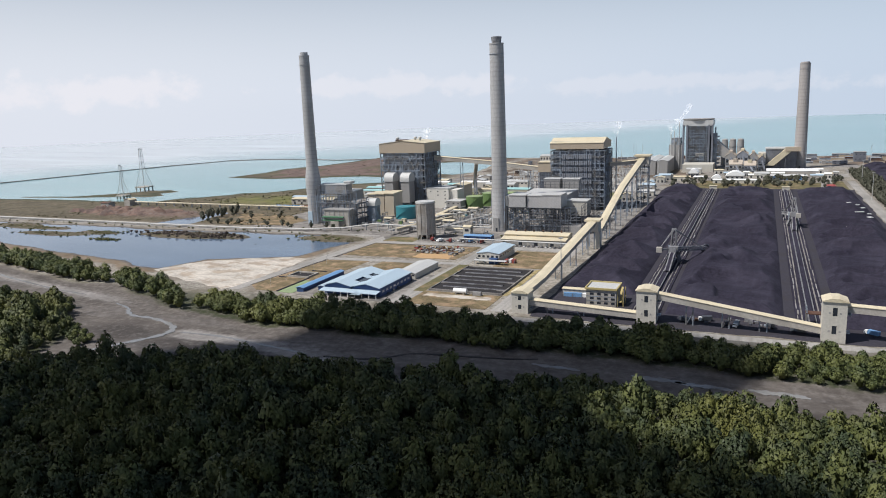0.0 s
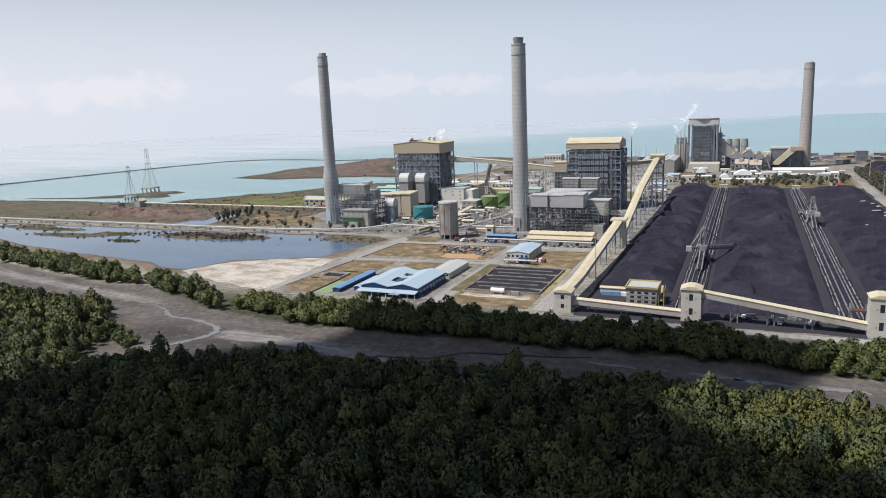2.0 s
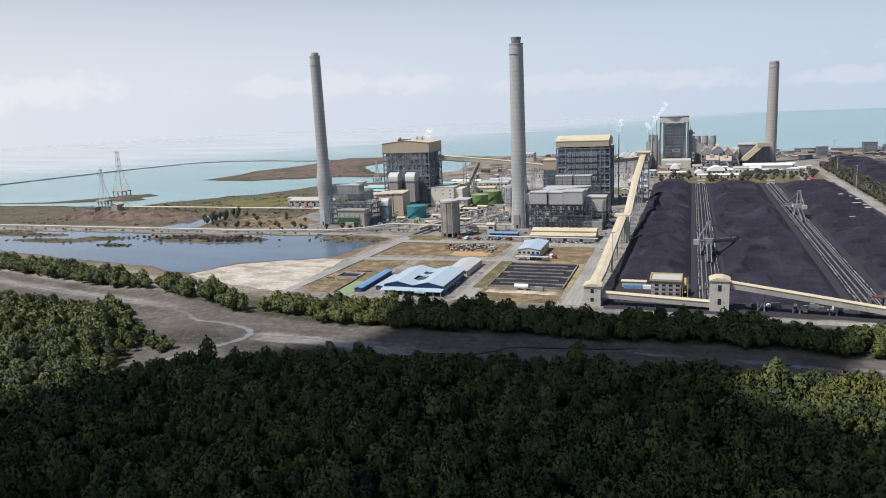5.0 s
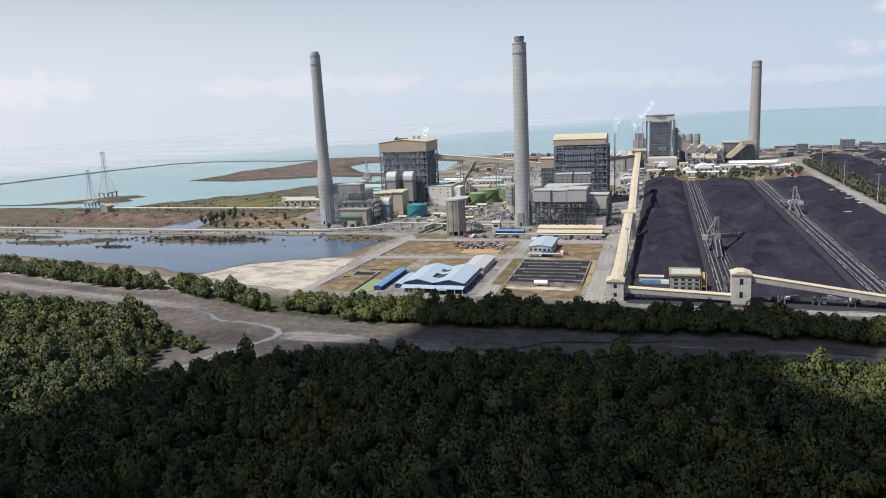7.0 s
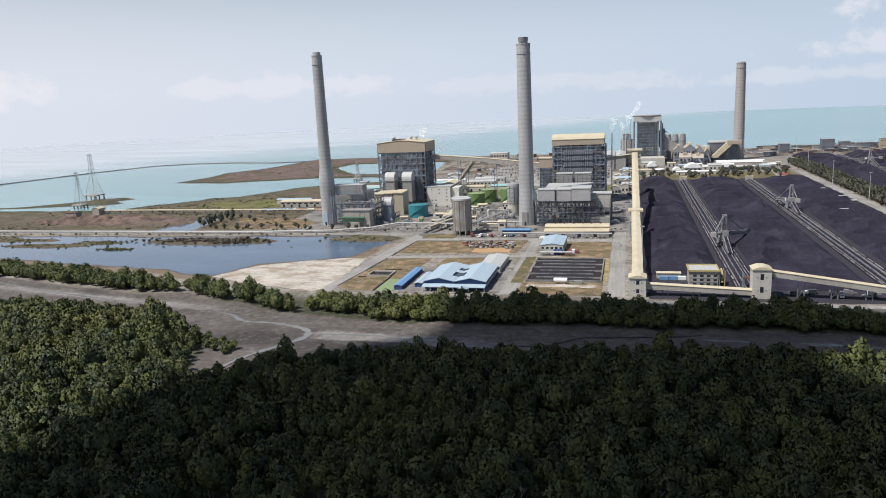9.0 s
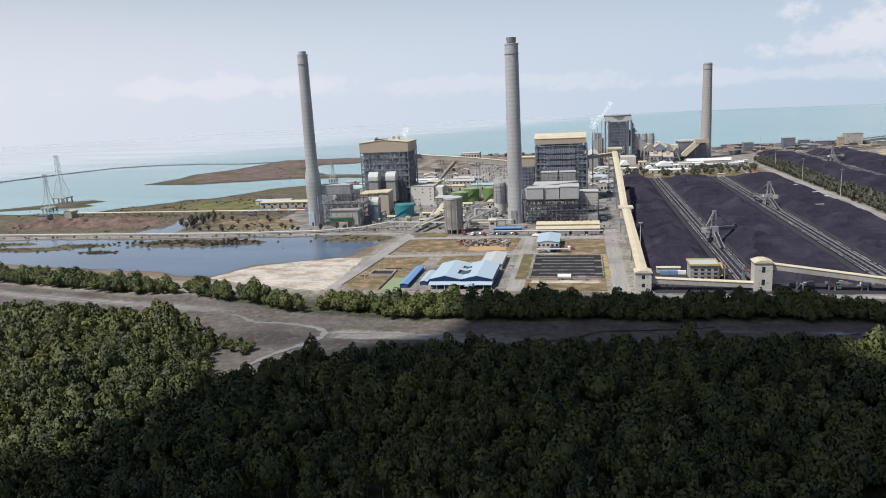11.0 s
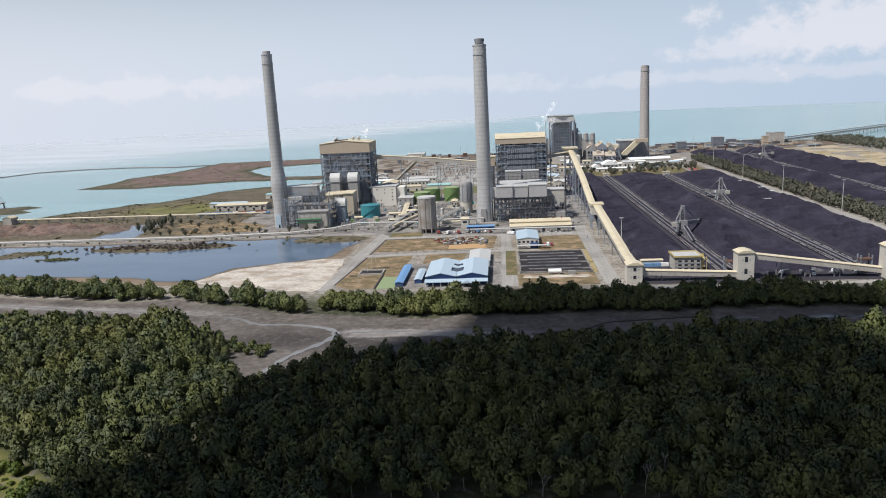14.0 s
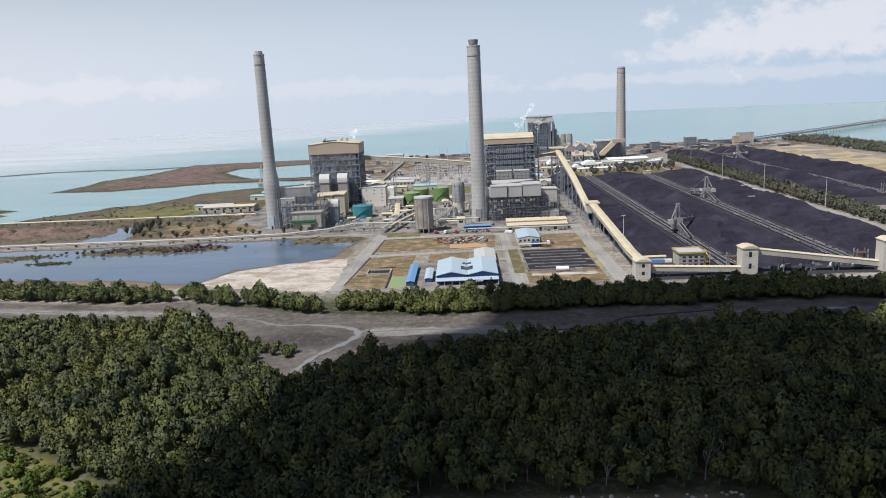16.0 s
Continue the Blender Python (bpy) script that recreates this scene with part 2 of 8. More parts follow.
GREY_SHEET = surface("grey_sheet", (0.36, 0.35, 0.34), 0.55, vary=0.10, big=0.05, small=0.9, streak=0.3, ribs=1.6)
LIGHT_SHEET = surface("light_grey_sheet", (0.55, 0.55, 0.54), 0.5, vary=0.10, big=0.05, small=0.9, streak=0.25, ribs=1.6)
STEEL = surface("grey_painted_steel", (0.25, 0.29, 0.345), 0.55, metal=0.1, vary=0.25, big=0.1, small=1.5, second=(0.17, 0.165, 0.16))
DARK_STEEL = surface("dark_steel", (0.075, 0.08, 0.095), 0.6, metal=0.1, vary=0.3, big=0.1, small=1.2)
BLUE_STEEL = surface("blue_grey_casing", (0.20, 0.215, 0.25), 0.6, vary=0.25, big=0.06, small=0.8, second=(0.15, 0.16, 0.19), streak=0.4)
BLUE_ROOF = surface("pale_blue_roof", (0.40, 0.50, 0.58), 0.45, vary=0.06, big=0.05, small=0.8, ribs=1.0, bump=0.04)
BLUE_WALL = surface("navy_sheet", (0.035, 0.075, 0.19), 0.5, vary=0.1, ribs=1.0)
BRIGHT_BLUE = surface("bright_blue_sheet", (0.15, 0.29, 0.50), 0.5, vary=0.1, ribs=1.0)
TEAL = surface("teal_tank_paint", (0.055, 0.255, 0.30), 0.45, vary=0.08, streak=0.2)
GREEN = surface("green_tank_paint", (0.16, 0.25, 0.095), 0.5, vary=0.08, streak=0.2)
RED = surface("red_paint", (0.33, 0.075, 0.065), 0.5, vary=0.15, spread=0.5)
YELLOW = surface("yellow_paint", (0.42, 0.34, 0.15), 0.5, vary=0.12)
WHITE = surface("white_paint", (0.78, 0.78, 0.77), 0.5, vary=0.05)
GLASS = surface("dark_window", (0.03, 0.035, 0.045), 0.15, vary=0.2, bump=0.0, spec=0.6)
RUST = surface("rusty_scrap", (0.17, 0.085, 0.055), 0.85, vary=0.4, small=1.5, second=(0.10, 0.08, 0.075), spread=0.5)
ASPHALT = grain(surface("worn_road", (0.31, 0.295, 0.275), 0.9, vary=0.14, big=0.03, small=0.5, second=(0.25, 0.238, 0.222), bump=0.05), (0.35, 0.02, 1.0), 0.0, 0.82, 1.1)
PAVING = grain(surface("dusty_paving", (0.225, 0.208, 0.192), 0.9, vary=0.3, big=0.05, small=0.35, second=(0.125, 0.116, 0.108), bump=0.05), (0.05, 0.12, 1.0), 0.0, 0.72, 1.25, 8.0)
DRY_GRASS = grain(surface("parched_grass", (0.150, 0.115, 0.062), 0.95, vary=0.40, big=0.09, small=0.7, second=(0.27, 0.19, 0.118), bump=0.3), (0.06, 0.14, 1.0), 0.3, 0.68, 1.3, 8.0)
OLIVE_GRASS = surface("olive_grass", (0.110, 0.100, 0.046), 0.95, vary=0.40, big=0.08, small=0.7, second=(0.21, 0.155, 0.085), bump=0.3)
GREEN_COURT = surface("faded_green_court", (0.22, 0.28, 0.15), 0.9, vary=0.15, big=0.08, small=1.0)
SAND = grain(surface("white_fill_sand", (0.50, 0.455, 0.40), 0.95, vary=0.20, big=0.06, small=0.3, second=(0.35, 0.29, 0.23), bump=0.3), (0.035, 0.11, 1.0), 0.15, 0.74, 1.12, 8.0)
COAL = grain(grain(surface("coal", (0.0252, 0.0226, 0.0358), 0.9, vary=0.30, big=0.02, small=0.5, second=(0.0375, 0.0342, 0.0515), bump=1.0, spec=0.15), (0.012, 0.22, 0.3), 0.35, 0.84, 1.14), (0.30, 0.015, 0.3), 0.12, 0.86, 1.14)
COAL_FLOOR = surface("coal_dust_floor", (0.033, 0.030, 0.041), 0.9, vary=0.3, big=0.05, small=0.6, second=(0.032, 0.028, 0.034), bump=0.3)
BELT = surface("belt_walkway", (0.24, 0.225, 0.21), 0.85, vary=0.3, small=1.0, second=(0.12, 0.11, 0.105))
BASIN = surface("settled_ash_slurry", (0.022, 0.019, 0.019), 0.75, vary=0.3, small=0.6, bump=0.1)
BARK = surface("bark", (0.16, 0.13, 0.10), 0.9, vary=0.3)
# the last sea colour is the haze painted over the far water
SEA = water("sea_water", (0.13, 0.275, 0.29), (0.18, 0.32, 0.335), 0.16, 0.2, 0.004, far_haze=(0.43, 0.475, 0.505))
grain(SEA, (0.0011, 0.011, 1.0), 0.22, 0.88, 1.12, 3.0)
POND = water("pond_water", (0.085, 0.125, 0.185), (0.115, 0.16, 0.225), 0.05, 0.09, 0.02)
CREEK = water("creek_water", (0.19, 0.19, 0.19), (0.25, 0.245, 0.24), 0.2, 0.05, 0.03)
LEAF = foliage("mangrove_leaves", (0.036, 0.050, 0.024), (0.092, 0.103, 0.031), (0.130, 0.127, 0.034))
LEAF_BANK = foliage("bank_leaves", (0.048, 0.065, 0.026), (0.094, 0.107, 0.033), (0.125, 0.128, 0.035))
NEEDLE = foliage("casuarina_needles", (0.066, 0.070, 0.050), (0.095, 0.095, 0.068), (0.105, 0.097, 0.072))
MID_SHEET = surface("mid_grey_sheet", (0.46, 0.45, 0.45), 0.55, vary=0.12, big=0.05, small=0.9, streak=0.3, ribs=1.6)
SILO_WALL = surface("stained_silo_concrete", (0.45, 0.425, 0.395), 0.9, vary=0.15, big=0.06, small=0.7, second=(0.35, 0.315, 0.28), streak=0.65)
MACHINE = surface("dusty_machine_paint", (0.24, 0.24, 0.25), 0.6, vary=0.3, big=0.1, small=1.0, second=(0.13, 0.125, 0.13))
PALE_CASING = surface("pale_blue_casing", (0.28, 0.30, 0.34), 0.6, vary=0.2, big=0.06, small=0.8, second=(0.22, 0.235, 0.27), streak=0.4)
BEIGE = surface("beige_sheet", (0.56, 0.485, 0.38), 0.6, vary=0.08, big=0.05, small=0.8, streak=0.25, ribs=1.3, bump=0.05)
OFF_WHITE = surface("offwhite_render", (0.70, 0.67, 0.61), 0.8, vary=0.08, big=0.06, small=1.0, streak=0.2)
DARK_GREEN = surface("dark_green_sheet", (0.05, 0.14, 0.075), 0.6, vary=0.1)


# ---- mesh helpers ----
ORIGIN = {}


def thing(name, at, label, category, group="", kind=""):
    """An empty at the base of a thing; its parts are given in world metres."""
    ob = new(name)
    ob.empty_display_size = 0.5
    ob.location = at
    ORIGIN[ob] = Vector(at)
    return tagged(ob, label, category, group, kind)


def mesh_of(name, bm, material, at):
    bmesh.ops.translate(bm, verts=bm.verts, vec=-Vector(at))
    me = bpy.data.meshes.new(name)
    bm.to_mesh(me)
    bm.free()
    me.materials.append(material)
    return me


def part(name, bm, material, parent, label=""):
    """Links a bmesh (world metres) as one mesh under a thing or a part."""
    at = ORIGIN[parent]
    ob = new(name, mesh_of(name, bm, material, at))
    ob.parent = parent
    ORIGIN[ob] = at
    return tagged(ob, label) if label else ob


def single(name, bm, material, at, label, category, group="", kind=""):
    """A thing that is one mesh."""
    ob = new(name, mesh_of(name, bm, material, at))
    ob.location = at
    ORIGIN[ob] = Vector(at)
    return tagged(ob, label, category, group, kind)


def solid(verts, faces, bm=None):
    bm = bm or bmesh.new()
    vs = [bm.verts.new(v) for v in verts]
    for f in faces:
        bm.faces.new([vs[i] for i in f])
    return bm


def box(x0, x1, y0, y1, z0, z1, bm=None):
    v = [(x, y, z) for z in (z0, z1) for x, y in ((x0, y0), (x1, y0), (x1, y1), (x0, y1))]
    return solid(v, [(3, 2, 1, 0), (4, 5, 6, 7), (0, 1, 5, 4), (1, 2, 6, 5), (2, 3, 7, 6), (3, 0, 4, 7)], bm)


def prism(points, z0, z1, bm=None):
    """A polygon (anticlockwise) raised from z0 to z1."""
    n = len(points)
    v = [(x, y, z0) for x, y in points] + [(x, y, z1) for x, y in points]
    f = [tuple(range(n - 1, -1, -1)), tuple(range(n, 2 * n))] + [(i, (i + 1) % n, (i + 1) % n + n, i + n) for i in range(n)]
    return solid(v, f, bm)


def extrude_x(profile, x0, x1, bm=None):
    """A profile of (y, z), anticlockwise seen from +x, drawn along x."""
    n = len(profile)
    v = [(x0, y, z) for y, z in profile] + [(x1, y, z) for y, z in profile]
    f = [tuple(range(n - 1, -1, -1)), tuple(range(n, 2 * n))] + [(i, (i + 1) % n, (i + 1) % n + n, i + n) for i in range(n)]
    return solid(v, f, bm)


def extrude_y(profile, y0, y1, bm=None):
    """A profile of (x, z), anticlockwise seen from -y, drawn along y."""
    n = len(profile)
    v = [(x, y0, z) for x, z in profile] + [(x, y1, z) for x, z in profile]
    f = [tuple(range(n)), tuple(range(2 * n - 1, n - 1, -1))] + [((i + 1) % n, i, i + n, (i + 1) % n + n) for i in range(n)]
    return solid(v, f, bm)


def lathe(x, y, profile, n=32, bm=None):
    """A round body from (radius, z) pairs."""
    bm = bm or bmesh.new()
    rings = [[bm.verts.new((x + r * math.cos(2 * math.pi * i / n), y + r * math.sin(2 * math.pi * i / n), z)) for i in range(n)] for r, z in profile]
    for a, b in zip(rings, rings[1:]):
        for i in range(n):
            f = bm.faces.new((a[i], a[(i + 1) % n], b[(i + 1) % n], b[i]))
            f.smooth = True
    bm.faces.new(rings[0][::-1])
    bm.faces.new(rings[-1])
    slope = [math.atan2(zb - za, rb - ra) for (ra, za), (rb, zb) in zip(profile, profile[1:])]
    for k, ring in enumerate(rings):
        if k in (0, len(rings) - 1) or abs(slope[k] - slope[k - 1]) > 0.5:
            for i in range(n):
                bm.edges.get((ring[i], ring[(i + 1) % n])).smooth = False
    return bm


def beam(p, q, w, h=None, bm=None):
    """A square bar from p to q."""
    p, q = Vector(p), Vector(q)
    d = (q - p).normalized()
    side = d.cross(Vector((0, 0, 1)))
    side = Vector((1, 0, 0)) if side.length < 1e-3 else side.normalized()
    up = side.cross(d)
    a, b = side * w / 2, up * (h or w) / 2
    v = [e + s for e in (p, q) for s in (-a - b, a - b, a + b, -a + b)]
    return solid(v, [(3, 2, 1, 0), (4, 5, 6, 7), (0, 1, 5, 4), (1, 2, 6, 5), (2, 3, 7, 6), (3, 0, 4, 7)], bm)


def pipe(points, r, n=8, bm=None):
    """A round tube along points."""
    bm = bm or bmesh.new()
    pts = [Vector(p) for p in points]
    rings = []
    for i, p in enumerate(pts):
        d = (pts[min(i + 1, len(pts) - 1)] - pts[max(i - 1, 0)]).normalized()
        side = d.cross(Vector((0, 0, 1)))
        side = Vector((1, 0, 0)) if side.length < 1e-3 else side.normalized()
        up = side.cross(d)
        rings.append([bm.verts.new(p + side * r * math.cos(2 * math.pi * k / n) + up * r * math.sin(2 * math.pi * k / n)) for k in range(n)])
    for a, b in zip(rings, rings[1:]):
        for k in range(n):
            bm.faces.new((a[k], a[(k + 1) % n], b[(k + 1) % n], b[k])).smooth = True
    bm.faces.new(rings[0][::-1])
    bm.faces.new(rings[-1])
    for ring in (rings[0], rings[-1]):
        for k in range(n):
            bm.edges.get((ring[k], ring[(k + 1) % n])).smooth = False
    return bm


def arrays_to_object(name, verts, quads, material, tris=None):
    """A mesh object from numpy arrays."""
    me = bpy.data.meshes.new(name)
    counts = np.full(len(quads), 4, np.int32)
    loops = quads.ravel()
    if tris is not None and len(tris):
        counts = np.concatenate([counts, np.full(len(tris), 3, np.int32)])
        loops = np.concatenate([loops, tris.ravel()])
    me.vertices.add(len(verts))
    me.vertices.foreach_set("co", np.ascontiguousarray(verts, np.float32).ravel())
    me.loops.add(len(loops))
    me.loops.foreach_set("vertex_index", loops.astype(np.int32))
    me.polygons.add(len(counts))
    me.polygons.foreach_set("loop_start", np.concatenate([[0], np.cumsum(counts)[:-1]]).astype(np.int32))
    me.update(calc_edges=True)
    me.materials.append(material)
    return new(name, me)


def grid_quads(nx, ny):
    i = np.arange(nx - 1)[None, :] + nx * np.arange(ny - 1)[:, None]
    return np.stack([i, i + 1, i + nx + 1, i + nx], -1).reshape(-1, 4)


def inside_distance(px, py, poly):
    """Distance to a polygon's edge, positive inside."""
    best = np.full(px.shape, 1e9)
    odd = np.zeros(px.shape, bool)
    for (ax, ay), (bx, by) in zip(poly, poly[1:] + poly[:1]):
        dx, dy = bx - ax, by - ay
        t = np.clip(((px - ax) * dx + (py - ay) * dy) / (dx * dx + dy * dy), 0, 1)
        best = np.minimum(best, np.hypot(px - ax - t * dx, py - ay - t * dy))
        if ay != by:
            odd ^= ((ay > py) != (by > py)) & (px < (bx - ax) * (py - ay) / (by - ay) + ax)
    return np.where(odd, best, -best)


def lumps(px, py, size, seed=0.0):
    """Smooth value noise in about -1..1, for relief."""
    out = np.zeros(px.shape)
    rng = np.random.default_rng(int(seed * 10) + 7)
    for k in range(14):
        a, f, p = rng.uniform(0, 6.283), rng.uniform(0.5, 2.2) / size, rng.uniform(0, 6.283)
        out += np.sin((px * math.cos(a) + py * math.sin(a)) * f * 3.0 + p + 1.3 * np.sin((py * math.cos(a) - px * math.sin(a)) * f * 1.7 + p * 2))
    return out / 5.0


# ---- ground, water ----
COAST = [(-5000, 640), (-1600, 800), (-1300, 850), (-1124, 860), (-900, 856), (-889, 885), (-812, 979), (-776, 994), (-724, 1099), (-660, 1150), (-570, 1175), (-545, 1240), (-640, 1255),
         (-754, 1262), (-923, 1207), (-1063, 1227), (-1040, 1330), (-1054, 1423), (-1000, 1520), (-985, 1640), (-974, 1754), (-700, 1760), (-560, 1720), (-300, 1700), (100, 1720), (380, 1740),
         (640, 1690), (640, 900), (900, 500), (5000, 400), (5000, -4000), (-5000, -4000)]
CHANNEL = [(-714, 680), (-654, 680), (-664, 735), (-672, 778), (-712, 778), (-704, 735)]
INLET = [(-700, 1330), (-560, 1310), (-530, 1360), (-560, 1560), (-640, 1610), (-790, 1560), (-800, 1480)]
ISLET = [(-1300, 872), (-1120, 905), (-1075, 945), (-1035, 995), (-1005, 1010), (-965, 985), (-985, 960), (-950, 935), (-965, 915), (-1040, 905), (-1110, 885)]
RIVER = [(-1400, 690), (-1000, 530), (-790, 472), (-620, 422), (-520, 401), (-488, 409), (-461, 396), (-424, 384), (-400, 368), (-281, 348), (-207, 350), (-97, 354), (0, 350), (120, 348), (500, 380), (1200, 420),
         (1200, 370), (500, 330), (120, 306), (60, 304), (0, 308), (-65, 316), (-142, 301), (-245, 294), (-330, 274), (-352, 258), (-368, 240), (-380, 268), (-392, 302), (-420, 326), (-452, 350), (-493, 354), (-545, 356), (-613, 366), (-790, 424), (-1000, 480),
         (-1400, 640)]
POND_EDGE = [(-492, 470), (-547, 482), (-685, 508), (-789, 527), (-880, 555), (-960, 600), (-985, 645), (-800, 646), (-646, 642), (-513, 646), (-440, 650), (-385, 640), (-382, 612), (-396, 545), (-410, 538), (-475, 512)]
SPITS = [(-590, 618, 66, 18), (-790, 590, 52, 10), (-725, 607, 26, 10), (-678, 573, 16, 4), (-850, 620, 45, 10), (-905, 628, 50, 12), (-418, 632, 34, 14)]
FOREST_CLEARING = [(-480, 60), (-390, 60), (-398, 132), (-425, 154), (-468, 182), (-640, 196), (-640, 60)]


def build_ground():
    xs = np.concatenate([np.linspace(-3500, -1700, 8), np.arange(-1640, -1100, 15), np.arange(-1100, 700, 5.0), np.arange(710, 1200, 35), np.linspace(1250, 3500, 8)])
    ys = np.concatenate([np.linspace(-4000, 0, 14), np.arange(40, 240, 10), np.arange(240, 700, 4.0), np.arange(700, 1300, 7.0), np.arange(1300, 1800, 10.0), np.linspace(1830, 2600, 5)])
    px, py = np.meshgrid(xs, ys)
    wob = 4.0 * lumps(px, py, 60, 1) + 1.5 * lumps(px, py, 18, 2)
    land = np.maximum(inside_distance(px, py, COAST) + wob, inside_distance(px, py, ISLET) + 0.6 * wob)
    land = np.minimum(land, -inside_distance(px, py, INLET) + wob)
    river = inside_distance(px, py, RIVER) + np.where(px > -330, 1.1, 0.5) * wob
    pond = inside_distance(px, py, POND_EDGE) + 0.7 * wob
    pond = np.maximum(pond, inside_distance(px, py, CHANNEL) + 0.3 * wob)
    for cx, cy, rx, ry in SPITS:
        d = (1 - np.hypot((px - cx) / rx, (py - cy) / ry)) * ry + 0.8 * wob
        pond = np.minimum(pond, -d)
    h = np.clip(land * 0.12 - 1.0, -4.0, 0.0)
    h = np.minimum(h, np.clip(-pond * 0.16 - 0.25, -3.0, 0.0))
    bed = -0.62 + 0.10 * lumps(px, py, 30, 3) + 0.03 * lumps(px, py, 8, 4)
    h = np.where(river > 0, np.maximum(np.minimum(h, np.clip(-river * 0.15, -5, 0)), np.minimum(h, bed)), h)
    h = h + 2.2 * np.exp(-(((px + 590) / 48) ** 2 + ((py - 618) / 12) ** 2)) * (0.6 + 0.5 * lumps(px, py, 10, 14))
    marsh = ((px < -560) & (py > 690)) | (py > 1180)
    h = h + np.where((land > 20) & marsh, 0.6 * np.clip(lumps(px, py, 45, 5), -0.3, 1), 0)
    mound = np.exp(-(((px + 790) / 75) ** 2 + ((py - 745) / 22) ** 2))
    h = h + 11 * mound * (0.45 + 0.6 * np.clip(lumps(px, py, 26, 6), -0.7, 1) + 0.35 * np.abs(lumps(px, py, 12, 16))) * (land > 5)
    ob = arrays_to_object("ground", np.stack([px, py, h], -1).reshape(-1, 3), grid_quads(len(xs), len(ys)), ground_material())
    # where each soil lies
    soft = lambda v, w: np.clip(v / w + 0.5, 0, 1)
    mud = np.maximum(soft(river + 2, 8), soft(pond + 1, 6))
    green = soft(-(py - 395), 60) * (1 - mud)
    far = soft(py - 1180, 60)
    red = np.clip(mound * 1.6, 0, 1) + far * soft(-px - 560, 80) * soft(0.4 + lumps(px, py, 90, 8), 0.7) * soft(land - 30, 30)
    grass = np.maximum(soft(land, 20) * soft(-px - 560, 60) * soft(py - 690, 30), soft(px - 560, 40))
    lime = np.exp(-(((px + 690) / 75) ** 2 + ((py - 905) / 45) ** 2)) * (0.7 + 0.4 * lumps(px, py, 25, 9))
    for cx, cy, rx, ry in SPITS:
        grass = np.maximum(grass, soft(1.25 - np.hypot((px - cx) / rx, (py - cy) / ry), 0.4))
    mud = mud * (1 - np.clip(grass, 0, 1) * (pond > -12) * (py > 540))
    glade = soft(inside_distance(px, py, FOREST_CLEARING) + 6, 14)
    lime, green = np.maximum(lime * 0.8, glade * 0.8), green * (1 - glade)
    green = np.maximum(green, soft(16 - land, 14) * soft(land - 6, 6) * soft(-px - 545, 30) * 0.8)
    bank = soft(9 - np.abs(pond + 5), 8) * soft(-px - 380, 20) * soft(600 - py, 60)
    rubble = soft(133 - py, 10) * soft(py - 96, 24) * soft(60 - np.abs(px + 232), 40)
    bank, green = np.maximum(bank, rubble), green * (1 - rubble)
    wet = np.exp(-((px + 374) / 24) ** 2 - ((py - 316) / 15) ** 2) + soft(px + 330, 40) * np.exp(-((py - 306 - 0.03 * (px + 150)) / 9) ** 2) + 0.8 * np.exp(-((px + 300) / 40) ** 2 - ((py - 308) / 9) ** 2)
    silt = np.zeros(px.shape)
    for k in range(5):
        fan = 331 - 2.2 * k + (px + 336) * (-0.16 + 0.05 * k) + 3 * np.sin(px / 17 + k)
        silt = np.maximum(silt, np.exp(-((py - fan) / 2.4) ** 2) * soft(px + 332, 20) * soft(-205 - 14 * k - px, 60))
    silt = np.maximum(silt, np.exp(-((py - (404 + (px + 600) * -0.19)) / 5.0) ** 2) * soft(-430 - px, 40) * 0.8)
    for key, field in (("wet", np.clip(wet, 0, 1) * mud), ("silt", np.clip(silt, 0, 1) * mud), ("mud", mud), ("green", green), ("red", np.clip(red, 0, 1)), ("grass", grass), ("lime", np.clip(lime * 1.5, 0, 1)), ("bank", bank)):
        att = ob.data.attributes.new(key, "FLOAT", "POINT")
        att.data.foreach_set("value", field.astype(np.float32).ravel())
    ob.data.polygons.foreach_set("use_smooth", np.ones(len(ob.data.polygons), bool))
    tagged(ob, "flat coastal ground of dust, mud, marsh grass and red fill", "ground", kind="structure")


